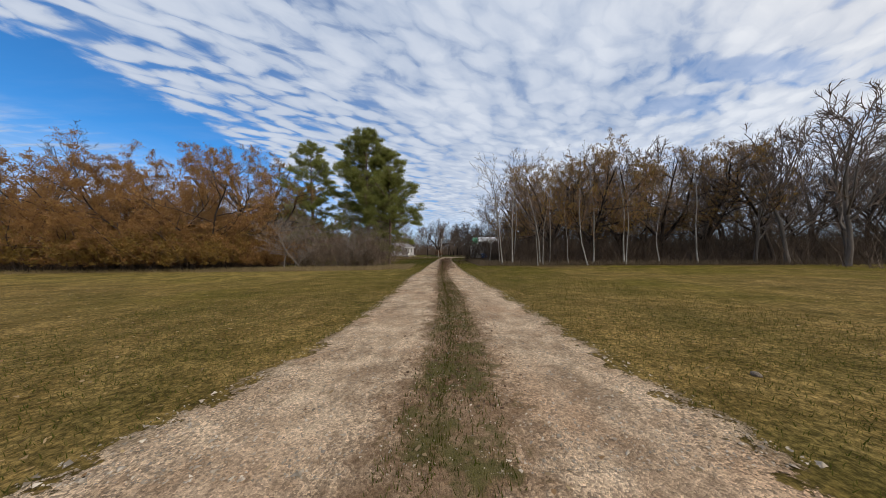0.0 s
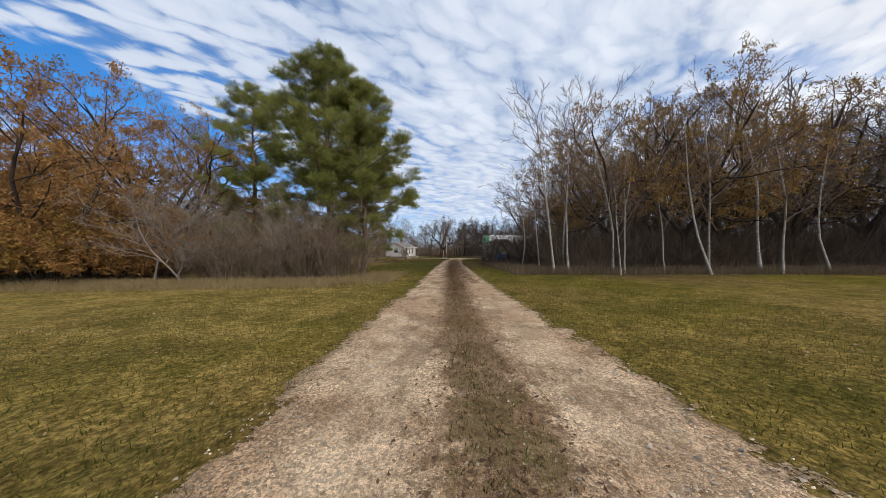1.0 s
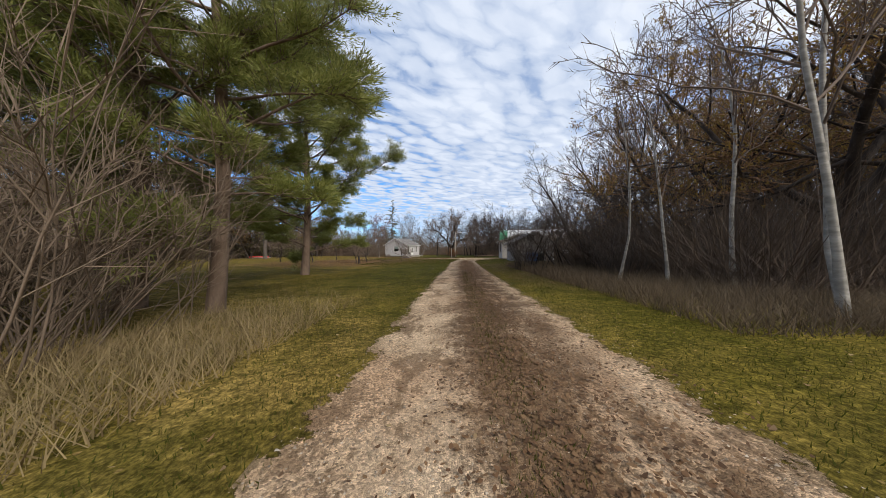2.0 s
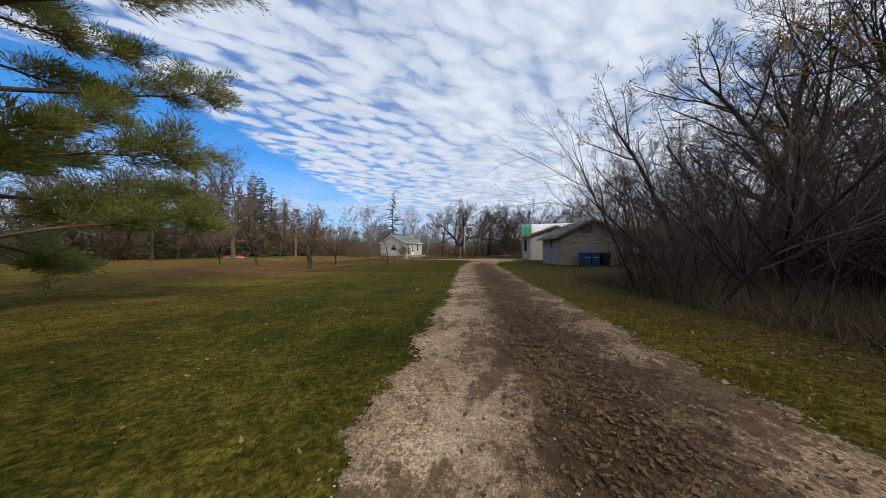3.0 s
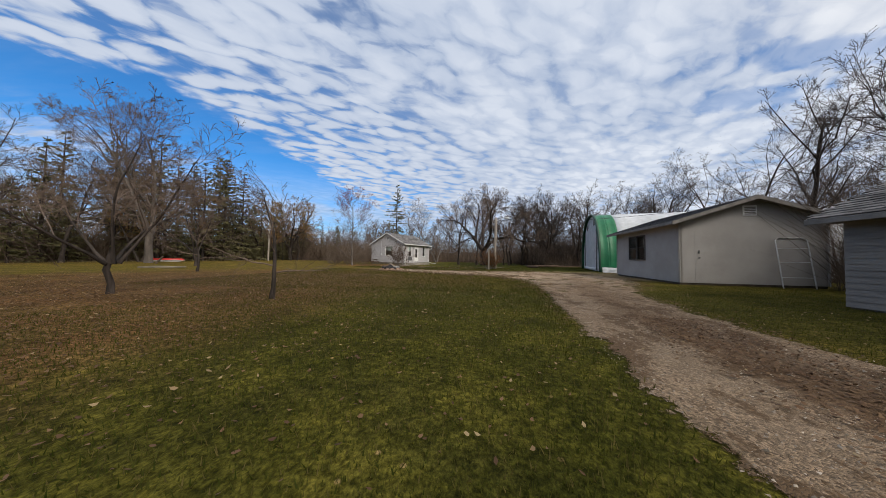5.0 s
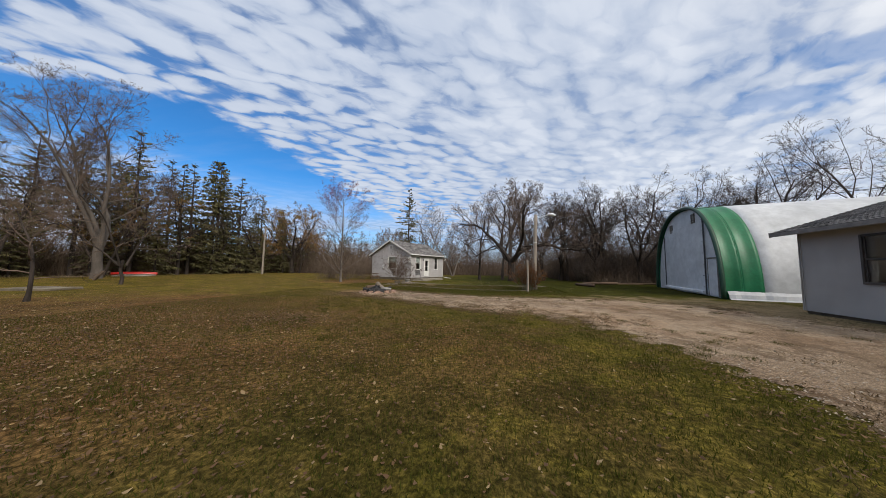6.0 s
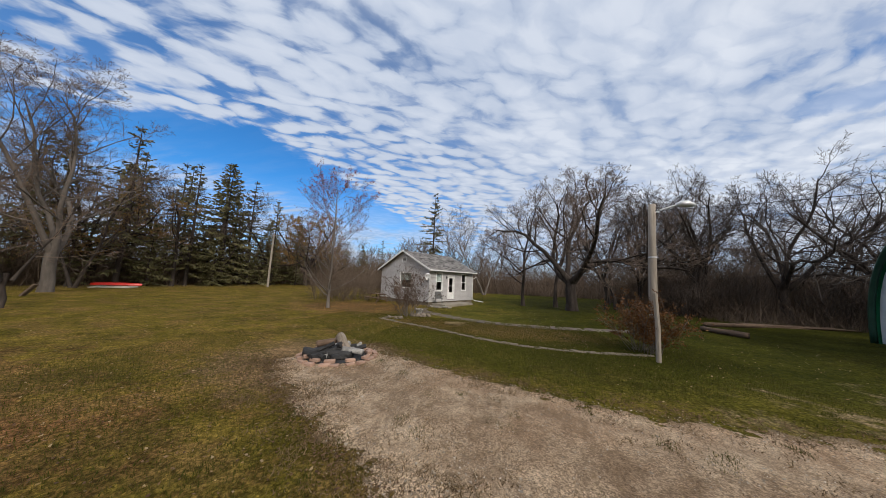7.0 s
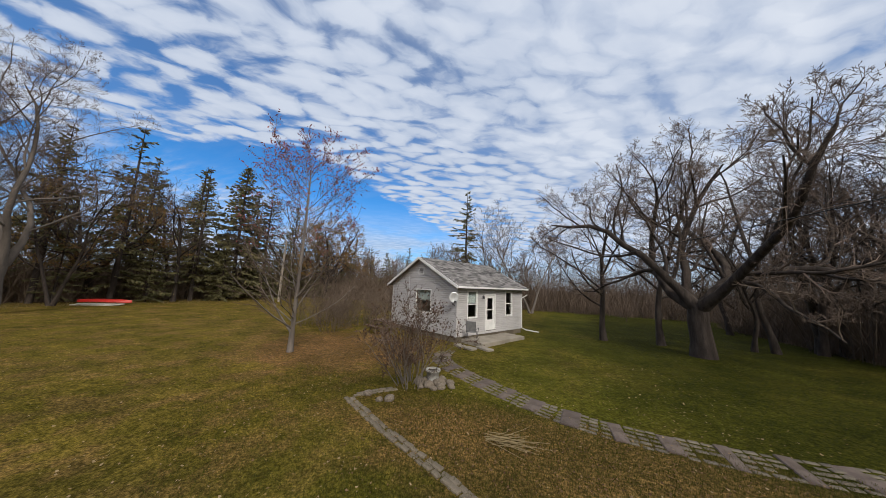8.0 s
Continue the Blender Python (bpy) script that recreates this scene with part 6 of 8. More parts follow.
plant("bare_tree", bare_tree(144, 15.0, 0.2, (10, 6, 6, 9), (48, 44, 42, 40), 0.2, 0.10, 0.05, forks=2), M_BARK, M_TWIG, None, at(-16.5, 116.0, 80), "bare pale tree rising behind the house", group="lawn trees")
plant("bare_tree", bare_tree(145, 14.0, 0.2, (10, 6, 6, 9), (48, 44, 42, 40), 0.2, 0.10, 0.05, forks=2), M_BARK, M_TWIG, None, at(-10.5, 113.0, 200), "bare tree rising behind the house", group="lawn trees")

# spruces on the far left and by the house
SPRUCE = [plant("spruce_tree", spruce(160 + k, 12.0, (0.25, 0.24, 0.30)[k], 32, (0.10, 0.28, 0.04)[k], (0.8, 0.8, 1.0)[k]), M_BARK_DARK, M_TWIG_DARK, M_SPRUCE, FAR, "dark green spruce in the shelter belt", group="spruces") for k in range(3)]
for i, (x, y, h, k) in enumerate(((-50.5, 88.0, 17.5, 0), (-53.5, 95.5, 16.0, 1), (-54.0, 101.0, 18.5, 2), (-22.3, 121.0, 17.9, 1), (-51.5, 83.5, 15.5, 1), (-56.5, 91.5, 16.5, 1), (-57.0, 105.0, 17.5, 1), (-52.5, 78.0, 13.0, 0), (-60.0, 98.0, 18.0, 0),
                                    (-56.5, 112.0, 12.0, 2), (-60.5, 117.0, 13.0, 0), (-64.0, 128.0, 14.0, 2), (-57.0, 122.0, 9.0, 0), (-47.0, 118.0, 10.0, 2), (-43.5, 121.0, 9.0, 0), (-38.0, 119.0, 8.0, 2), (-36.0, 124.0, 9.5, 0),
                                    (-50.0, 66.0, 9.0, 2), (-53.0, 60.0, 8.0, 0), (-54.0, 69.5, 10.0, 1), (-57.5, 74.0, 12.0, 1), (-30.5, 131.0, 9.0, 0), (-27.5, 134.0, 9.5, 2), (-63.0, 85.0, 17.0, 1), (-48.5, 74.0, 7.5, 2), (-58.0, 83.0, 8.0, 2), (-55.0, 98.0, 7.0, 0), (-54.5, 90.0, 6.5, 2), (-56.0, 95.0, 6.0, 0), (-57.5, 87.5, 7.0, 0), (-59.0, 102.0, 8.0, 2), (-61.0, 108.0, 9.0, 0), (-52.5, 107.0, 7.5, 2), (-55.5, 80.5, 6.5, 0), (-62.0, 92.5, 16.0, 2), (-59.5, 68.0, 9.0, 2), (-60.0, 76.5, 12.0, 0), (-50.0, 94.5, 15.6, 0), (-51.0, 99.5, 17.5, 2), (-51.5, 104.0, 16.5, 1), (-51.0, 108.5, 14.5, 0), (-49.5, 112.5, 12.5, 2), (-48.5, 97.0, 7.0, 2), (-49.0, 102.5, 6.5, 0), (-48.5, 106.5, 6.0, 2), (-50.0, 90.5, 6.5, 2), (-50.5, 84.5, 7.0, 0), (-51.5, 79.5, 6.5, 2), (-47.0, 110.5, 6.5, 0), (-52.0, 72.0, 7.0, 0), (-53.5, 64.0, 7.5, 2))):
    m = at(x, y, R.uniform(0, 360), h / 10.4)
    if k == i:
        SPRUCE[k].matrix_world = m
    else:
        dup(SPRUCE[k], x, y, R.uniform(0, 360), h / 10.4)
# ochre tree between the spruces
for x, y, s in ((-46.5, 112.5, 1.5), (-50.0, 116.0, 1.4), (-53.0, 87.0, 1.3), (-64.0, 60.0, 1.2), (-69.0, 72.0, 1.3)):
    dup(WILLOW[1], x, y, R.uniform(0, 360), s)

# young maple by the house, a few red leaves left
plant("maple_tree", bare_tree(181, 11.4, 0.10, (46, 9, 7), (66, 40, 38), 0.09, 0.05, 0.085, (0.36, 0.42, 0.42), leaves=9000, leaf=0.12, twig=0.0055, top_leaves=True, thin=0.30), M_BARK, M_TWIG, M_MAPLE, at(-17.3, 84.6, 40),
      "young maple, nearly bare with red leaves at the top", group="lawn trees")
# small orchard trees on the lawn
ORCH = [plant("apple_tree", bare_tree(190 + k, 4.2, 0.060, ((7, 6, 5, 5), (8, 6, 5, 5), (10, 8, 6))[k], (56, 46, 44, 42), 0.22, 0.15, 0.03, (0.50, 0.5, 0.5, 0.6), lean=6, thin=0.44, forks=(3, 5, 0)[k], fork_z=(1.0, 0.85, 0)[k], open_=(14, 52), twig=0.004, leaves=(60, 0, 90)[k], leaf=0.07, limbs=1), M_BARK_DARK, M_TWIG, M_DRYLEAF, FAR,
              "small leafless apple tree on the lawn", group="orchard trees") for k in range(3)]
for i, (x, y, s, a) in enumerate(((-11.4, 53.6, 0.75, 0), (-11.9, 58.8, 1.12, 110), (-7.2, 58.9, 0.95, 215), (-18.5, 57.5, 1.1, 30), (-24.7, 60.5, 1.0, 140), (-20.0, 68.0, 1.2, 250), (-29.0, 75.5, 1.5, 60))):
    m = at(x, y, a, s)
    if i < 3:
        ORCH[i].matrix_world = m
    else:
        dup(ORCH[i % 3], x, y, a, s)

# low boughs of the autumn trees, down to the grass
for x, y, s, a in ((-22.5, 25.6, 0.62, 80), (-27.0, 25.2, 0.66, 190), (-32.5, 25.6, 0.70, 310), (-38.5, 26.0, 0.74, 20), (-45.0, 26.5, 0.8, 140), (-18.2, 27.2, 0.5, 260)):
    dup(WILLOW[0 if a < 200 else 2], x, y, a, s)
LOWLEAF = [plant("autumn_bush", shrub(270 + k, 3.6, 30, 2.4, (8, 5), 52, 0.016, 8500, 0.17), M_BARK_DARK, M_TWIG_AMBER, (M_OCHRE, M_WILLOW)[k], FAR, "leafy golden-brown bush under the autumn trees", "bush", "autumn bushes") for k in range(2)]
for i, (x, y, s, a) in enumerate(((-24.5, 25.2, 0.9, 0), (-20.4, 26.4, 1.0, 60), (-28.0, 25.0, 1.0, 120), (-31.0, 25.4, 0.85, 200), (-35.0, 25.4, 1.05, 280), (-39.5, 25.8, 0.95, 330), (-43.5, 26.0, 1.05, 30), (-48.0, 26.5, 1.0, 100), (-22.4, 28.0, 1.1, 160),
                                    (-26.5, 28.2, 1.15, 220), (-33.0, 28.5, 1.2, 300), (-17.8, 27.6, 0.8, 45), (-53.0, 27.0, 1.1, 70), (-16.8, 25.3, 0.75, 250), (-18.6, 24.9, 0.8, 15), (-15.4, 26.6, 0.75, 110), (-21.6, 24.9, 0.85, 190), (-25.8, 24.6, 0.8, 300), (-30.0, 24.4, 0.85, 80))):
    if i < 2:
        LOWLEAF[i].matrix_world = at(x, y, a, s)
    else:
        dup(LOWLEAF[i % 2], x, y, a, s)
# grey sticks of young trees in front of the pines
STICK = [plant("sapling", bare_tree(262 + k, 5.4, 0.055, (9, 7, 7, 4), (52, 48, 46, 44), 0.12, 0.16, 0.04, (0.55, 0.5, 0.5, 0.6), lean=(8, 16)[k], twig=0.004, thin=0.5, limbs=1), M_BARK, M_TWIG_PALE, None, FAR,
               "crooked grey leafless young tree in the thicket", group="thicket") for k in range(2)]
for i, (x, y, s, a) in enumerate(((-14.2, 25.2, 1.05, 40), (-11.6, 25.9, 1.0, 150), (-13.4, 25.6, 0.8, 250), (-9.4, 26.6, 0.85, 330), (-7.9, 27.4, 0.7, 100), (-12.5, 24.9, 0.9, 200), (-10.4, 27.6, 1.1, 20))):
    if i < 2:
        STICK[i].matrix_world = at(x, y, a, s)
    else:
        dup(STICK[i % 2], x, y, a, s)

# thickets
THICK = [plant("bush", shrub(210 + k, 3.0, 26, 1.6, (8, 6), 42, 0.012), M_BUSH, M_BUSH, None, FAR, "dense leafless grey-brown bush", "bush", "thicket") for k in range(3)]
DARKT = [plant("bush", shrub(220 + k, 3.2, 28, 1.6, (6, 5), 24, 0.016), M_BARK_DARK, M_TWIG_DARK, None, FAR, "dense dark leafless undergrowth bush", "bush", "undergrowth") for k in range(3)]
spots = []
for _ in range(22):                                            # left of the drive, round the pines
    x = R.uniform(-13.4, -5.8)
    spots.append((x, 25.2 + (x + 14) * 0.18 + R.uniform(0, 3.6) if x < -8 else R.uniform(25.8, 29.0), R.uniform(0.7, 1.35), THICK))
for _ in range(24):
    spots.append((R.uniform(-48, -14), R.uniform(29.0, 35.5), R.uniform(0.6, 1.15), DARKT))
for _ in range(18):                                            # under the wood on the right
    x = R.uniform(9, 40)
    spots.append((x, R.uniform(31.5, 36) - max(0, x - 24) * 0.25, R.uniform(0.6, 1.1), DARKT))
for _ in range(15):                                            # along the drive before the shed
    spots.append((R.uniform(8.4, 11.5), R.uniform(38.5, 44.0), R.uniform(0.6, 0.95), DARKT))
for _ in range(9):
    spots.append((R.uniform(7.8, 13), R.uniform(34.5, 42), R.uniform(0.5, 0.8), DARKT))
for _ in range(14):                                            # bushes beside and behind the house
    spots.append((R.uniform(-27, -20.5), R.uniform(92, 104), R.uniform(0.55, 0.85), THICK))
for _ in range(16):
    y = R.uniform(88, 112)
    spots.append((R.uniform(9 + (y - 92) * 0.1, 26), y, R.uniform(0.7, 1.2), DARKT))
for _ in range(16):                                            # dark brush under the gnarled trees
    x = R.uniform(6.5, 20)
    spots.append((x, R.uniform(95.0, 98.5) - max(0, x - 13) * 0.35, R.uniform(0.95, 1.3), DARKT))
for x, y, s, kinds in spots:
    place(kinds, x, y, s, R.uniform(0, 360))
for x, y, s, a in ((4.1, 41.6, 0.62, 10), (4.5, 42.4, 0.7, 80), (4.7, 43.4, 0.55, 150), (9.2, 42.6, 0.9, 220), (7.0, 36.6, 0.7, 300), (7.6, 37.4, 0.75, 45), (8.0, 39.2, 0.85, 130), (9.8, 43.0, 1.0, 190), (6.6, 35.2, 0.6, 260), (8.4, 38.0, 0.85, 340)):
    dup(DARKT[int(a) % 3], x, y, a, s)
# slanting saplings that lean over the drive before the shed
LEANER = [plant("sapling", bare_tree(240 + k, 6.5, (0.028, 0.038, 0.060)[k], (9, 7, 6), (42, 42, 42), 0.25, 0.10, 0.02, (0.50, 0.5, 0.5), lean=(16, 24, 30)[k], twig=0.003, limbs=1), M_BARK_DARK, M_TWIG_DARK, None, FAR,
                "thin leaning bare sapling at the drive's edge", group="saplings") for k in range(3)]
for _ in range(18):
    place(LEANER, R.uniform(3.9, 5.0) if R.random() < 0.55 else R.uniform(6.4, 7.8), R.uniform(39.6, 43.6), R.uniform(0.60, 0.88), R.uniform(120, 240) if R.random() < 0.7 else R.uniform(0, 360))
# lilac at the corner of the kerb, and the reddish bush at the lamp pole
plant("lilac_bush", shrub(251, 2.5, 30, 0.75, (8, 6), 34, 0.015, 4200, 0.080), M_BARK, M_TWIG, M_DRYLEAF, at(-11.0, 83.9), "lilac bush with curled brown leaves in front of the house", "bush")
plant("rose_bush", shrub(252, 1.75, 46, 0.75, (7, 5), 40, 0.010, 8500, 0.085), M_BARK, M_TWIG, M_RUST, at(-0.35, 80.3), "arching bush with rust-coloured leaves around a pole", "bush")
for x, y, s in ((-20.3, 90.0, 0.95), (-21.8, 90.8, 1.0), (-19.3, 91.6, 1.05), (-22.6, 89.6, 0.85), (-18.9, 93.2, 1.1), (-20.8, 92.5, 1.1), (-23.5, 91.5, 1.0), (-19.8, 89.0, 0.7)):
    dup(THICK[1], x, y, R.uniform(0, 360), s)

# ---- yard things ----


def build_lamp_pole():
    P = thing("lamp_pole", pose(0.22, 81.05, 0), "weathered timber pole with a yard lamp", "lamp pole")
    sh = Shape()
    sh.tube([(0.05, 0, -0.1), (0.04, 0, 2.0), (0.10, 0, 4.0), (0.16, 0, 5.45)], [0.15, 0.14, 0.125, 0.115], 12)
    part("pole", sh, M_POLE, P, smooth=True)
    a = Shape()
    a.tube([(0.12, 0, 5.05), (0.45, 0.0, 5.23), (1.00, 0.02, 5.41)], [0.03, 0.03, 0.03], 8)
    arm = part("arm", a, M_LAMP, P, "galvanised lamp arm")
    h = Shape()
    h.tube([(0.95, 0.02, 5.40), (1.10, 0.02, 5.44), (1.30, 0.02, 5.42), (1.55, 0.02, 5.37)], [0.06, 0.12, 0.14, 0.05], 10)
    part("lamp_head", h, M_LAMP, arm, "pale lamp head", True)
    for z in (3.35, 1.2):
        b = Shape()
        b.tube([(0.005 + 0.026 * z, 0, z), (0.005 + 0.026 * z, 0, z + 0.05)], [0.147, 0.147], 12)
        part("band", b, M_LAMP, P)
    s = Shape()
    s.tube([(-0.55, -0.55, -0.05), (-0.53, -0.57, 1.0), (-0.55, -0.55, 2.05)], [0.07, 0.065, 0.058], 8)
    single("fence_post", s, M_POLE, "old grey fence post beside the bush", "post", m=pose(0.03, 79.5, 0))


build_lamp_pole()
s = Shape()
s.tube([(0, 0, -0.1), (0.03, 0, 4.3), (0.12, 0, 8.7)], [0.16, 0.14, 0.11], 10)
U = thing("utility_pole", pose(-43.0, 101.4, 0), "plain grey timber utility pole at the lawn's edge", "utility pole")
part("pole", s, M_POLE, U)
c = Shape()
c.box((0.05, -0.6, 8.2), (0.17, 0.6, 8.32), ch=0.01)
part("cross_arm", c, M_POLE, U)
# overhead wire from the lamp pole past the tunnel to the workshop, and on to the house
for nm, p, q, sag in (("overhead_wire", (0.36, 81.05, 5.2), (10.3, 69.0, 4.0), 0.35), ("overhead_wire", (0.36, 81.05, 5.15), (-12.1, 93.6, 3.9), 0.4)):
    w = Shape()
    pts = []
    for k in range(17):
        f = k / 16
        pts.append((p[0] + (q[0] - p[0]) * f, p[1] + (q[1] - p[1]) * f, p[2] + (q[2] - p[2]) * f - sag * 4 * f * (1 - f)))
    w.tube(pts, [0.012] * 17, 4)
    single(nm, w, M_BLACK, "thin black overhead service wire", "wire", "overhead wires")


def build_fire_ring():
    F = thing("fire_pit", pose(-9.35, 75.6, 0), "fire pit ringed with loose salmon bricks, full of charcoal", "fire pit")
    r = random.Random(3)
    a = Shape()
    n = 20
    a.v = [(0, 0, 0.05)] + [(0.82 * math.cos(2 * math.pi * k / n) * r.uniform(0.95, 1.05), 0.72 * math.sin(2 * math.pi * k / n) * r.uniform(0.95, 1.05), 0.035) for k in range(n)]
    a.v += [(0.92 * math.cos(2 * math.pi * k / n), 0.82 * math.sin(2 * math.pi * k / n), -0.03) for k in range(n)]
    a.f = [(0, k + 1, (k + 1) % n + 1) for k in range(n)] + [(k + 1, n + k + 1, n + (k + 1) % n + 1, (k + 1) % n + 1) for k in range(n)]
    part("ash_bed", a, M_CHAR, F, "black ash bed")
    b = Shape()
    b.box((-0.115, -0.055, 0), (0.115, 0.055, 0.07), ch=0.010)
    me = b.mesh("brick", M_BRICK, False, True)
    for ring, count, rad in ((0, 19, 0.98), (1, 11, 0.84)):
        for k in range(count):
            an = 2 * math.pi * k / count + r.uniform(-0.05, 0.05)
            o = new("brick", me)
            o.parent = F
            o.matrix_local = pose(rad * math.cos(an) * r.uniform(0.96, 1.06), rad * 0.9 * math.sin(an) * r.uniform(0.96, 1.06), 0.055 * ring + r.uniform(-0.012, 0.01), r.uniform(-7, 7), r.uniform(-9, 9),
                                  math.degrees(an) + 90 + r.uniform(-16, 16)) @ Matrix.Scale(r.uniform(1.0, 1.25), 4)
    for k in range(20):
        c = Shape()
        across, ahead = r.uniform(-0.5, 0.5), r.uniform(-0.42, 0.42)
        ln = r.uniform(0.35, 0.75)
        lay = radians(35 + r.gauss(0, 24))
        z0 = 0.09 + 0.22 * max(0.0, 1 - abs(ahead) / 0.5) * r.uniform(0.3, 1.0)
        mid_ = (across * math.cos(radians(35)) - ahead * math.sin(radians(35)), across * math.sin(radians(35)) + ahead * math.cos(radians(35)))
        pts, _d = bend(r, (mid_[0] - math.cos(lay) * ln / 2, mid_[1] - math.sin(lay) * ln / 2, z0), (math.cos(lay), math.sin(lay), r.uniform(-0.15, 0.15)), ln, 4, 0.10, 0)
        r0 = r.uniform(0.055, 0.10)
        c.tube(pts, [r0 * r.uniform(0.7, 1.1) for _ in range(5)], 7)
        part("charred_wood", c, M_CHAR if k % 5 else M_ASH, F)


build_fire_ring()


def log(m, length, r0, seed, label, group="", mat=None):
    rr = random.Random(seed)
    sh = Shape()
    n, seg = 12, 14
    for i in range(n + 1):
        for k in range(seg):
            an = 2 * math.pi * k / seg
            rad = r0 * (1 - 0.12 * i / n) * (1 + 0.22 * noise.noise((math.cos(an) * 1.4, math.sin(an) * 1.4, seed + i * 0.35)))
            rad += r0 * 0.10 * noise.noise((math.cos(an) * 4, math.sin(an) * 4, seed * 3 + i * 0.6))
            sh.v.append((length * (i / n - 0.5) + (rr.uniform(-0.03, 0.03) if i in (0, n) else 0), rad * math.cos(an), rad * math.sin(an)))
    sh.f = [(i * seg + k, i * seg + (k + 1) % seg, (i + 1) * seg + (k + 1) % seg, (i + 1) * seg + k) for i in range(n) for k in range(seg)]
    sh.f += [tuple(range(seg))[::-1], tuple(n * seg + k for k in range(seg))]
    single("log", sh, mat if mat else M_ASH if seed == 2 else M_LOG if seed == 1 else M_OLDWOOD, label, "log", group, m=m, smooth=True)


log(pose(-9.28, 75.72, 0.34, 0, 25, -32), 0.66, 0.13, 1, "split weathered log leaning in the fire pit", "firewood")
log(pose(-8.85, 75.55, 0.22, 0, 6, 20), 0.55, 0.08, 2, "half-burnt grey log lying in the fire pit", "firewood")
log(pose(-9.42, 75.28, 0.15, 0, 3, 18), 1.25, 0.115, 6, "thick charred black log in the fire pit", "firewood", M_CHAR)
log(pose(-9.85, 75.75, 0.30, 0, -5, 50), 0.55, 0.09, 3, "bark-covered log across the fire pit", "firewood")
log(pose(5.3, 86.4, 0.14, 0, 0, 118), 1.9, 0.14, 4, "old log lying at the wood's edge")
log(pose(8.0, 90.2, 0.12, 0, 0, 20), 3.8, 0.13, 5, "pale log lying at the wood's edge")


def plank_pile():
    """The low pale pile of boards by the edge of the wood."""
    P = thing("board_stack", pose(12.0, 92.2, 0, 0, 0, 8), "low stack of weathered boards at the wood's edge", "boards")
    r = random.Random(8)
    for k in range(6):
        sh = Shape()
        sh.box((-2.6, -0.14, 0), (2.6, 0.14, 0.05), pose(r.uniform(-0.3, 0.3), (k % 3 - 1) * 0.32, (k // 3) * 0.06, 0, 0, r.uniform(-3, 3)), ch=0.008)
        part("board", sh, M_OLDWOOD, P)


plank_pile()


def build_bin(m, mat, label):
    B = thing("wheelie_bin", m, label, "waste bin", "waste bins")
    sh = Shape()
    lo, hi = 0.235, 0.30
    sh.v = [(-lo, -lo, 0.06), (lo, -lo, 0.06), (lo, lo * 1.1, 0.06), (-lo, lo * 1.1, 0.06), (-hi, -hi * 1.15, 0.97), (hi, -hi * 1.15, 0.97), (hi, hi * 1.2, 1.00), (-hi, hi * 1.2, 1.00)]
    sh.f = [(3, 2, 1, 0), (0, 1, 5, 4), (1, 2, 6, 5), (2, 3, 7, 6), (3, 0, 4, 7), (4, 5, 6, 7)]
    part("body", sh, mat, B)
    rm = Shape()
    for a, b in (((-hi - 0.03, -hi * 1.15 - 0.03, 0.92), (hi + 0.03, -hi * 1.15 + 0.02, 0.98)), ((-hi - 0.03, -hi * 1.15, 0.92), (-hi + 0.015, hi * 1.2, 0.98)), ((hi - 0.015, -hi * 1.15, 0.92), (hi + 0.03, hi * 1.2, 0.98))):
        rm.box(a, b, ch=0.01)
    part("rim", rm, mat, B)
    ld = Shape()
    ld.add([(-hi - 0.035, -hi * 1.15 - 0.05, 0.985), (hi + 0.035, -hi * 1.15 - 0.05, 0.985), (hi + 0.035, hi * 1.3, 1.02), (-hi - 0.035, hi * 1.3, 1.02),
            (-hi * 0.8, -hi * 0.95, 1.06), (hi * 0.8, -hi * 0.95, 1.06), (hi * 0.8, hi * 1.1, 1.09), (-hi * 0.8, hi * 1.1, 1.09)],
           [(0, 1, 5, 4), (1, 2, 6, 5), (2, 3, 7, 6), (3, 0, 4, 7), (4, 5, 6, 7), (3, 2, 1, 0)])
    part("lid", ld, mat, B)
    hd = Shape()
    hd.tube([(-0.22, hi * 1.35, 1.0), (0.22, hi * 1.35, 1.0)], [0.018] * 2, 6)
    part("handle", hd, mat, B)
    for x in (-0.27, 0.23):
        wh = Shape()
        wh.tube([(x, 0.27, 0.10), (x + 0.05, 0.27, 0.10)], [0.10, 0.10], 14)
        part("wheel", wh, M_RUBBER, B)
    if mat is M_BLUE:
        # pale printed bars and a ring mark on the front
        pr = Shape()
        pr.box((-0.17, -0.327, 0.60), (0.02, -0.318, 0.645))
        part("label", pr, M_WHITE, B, "pale printed bar")
        rg = Shape()
        pts = [(0.12 + 0.045 * math.cos(2 * math.pi * k / 10), -0.335, 0.66 + 0.045 * math.sin(2 * math.pi * k / 10)) for k in range(11)]
        rg.tube(pts, [0.010] * 11, 4)
        part("mark", rg, M_WHITE, B, "pale ring mark")


build_bin(pose(8.55, 55.35, 0, 0, 0, 4), M_BLUE, "blue wheeled recycling bin against the shed")
build_bin(pose(9.22, 55.38, 0, 0, 0, -2), M_BLUE, "blue wheeled recycling bin beside another")
build_bin(pose(9.95, 55.38, 0, 0, 0, 3), M_BLACK, "black wheeled waste bin against the shed")


def torus(sh, R0, r0, m, seg=20, sides=8):
    pts = [(R0 * math.cos(2 * math.pi * k / seg), R0 * math.sin(2 * math.pi * k / seg), 0) for k in range(seg + 1)]
    sh.tube([tuple(m @ Vector(p)) for p in pts], [r0] * (seg + 1), sides, cap=False)


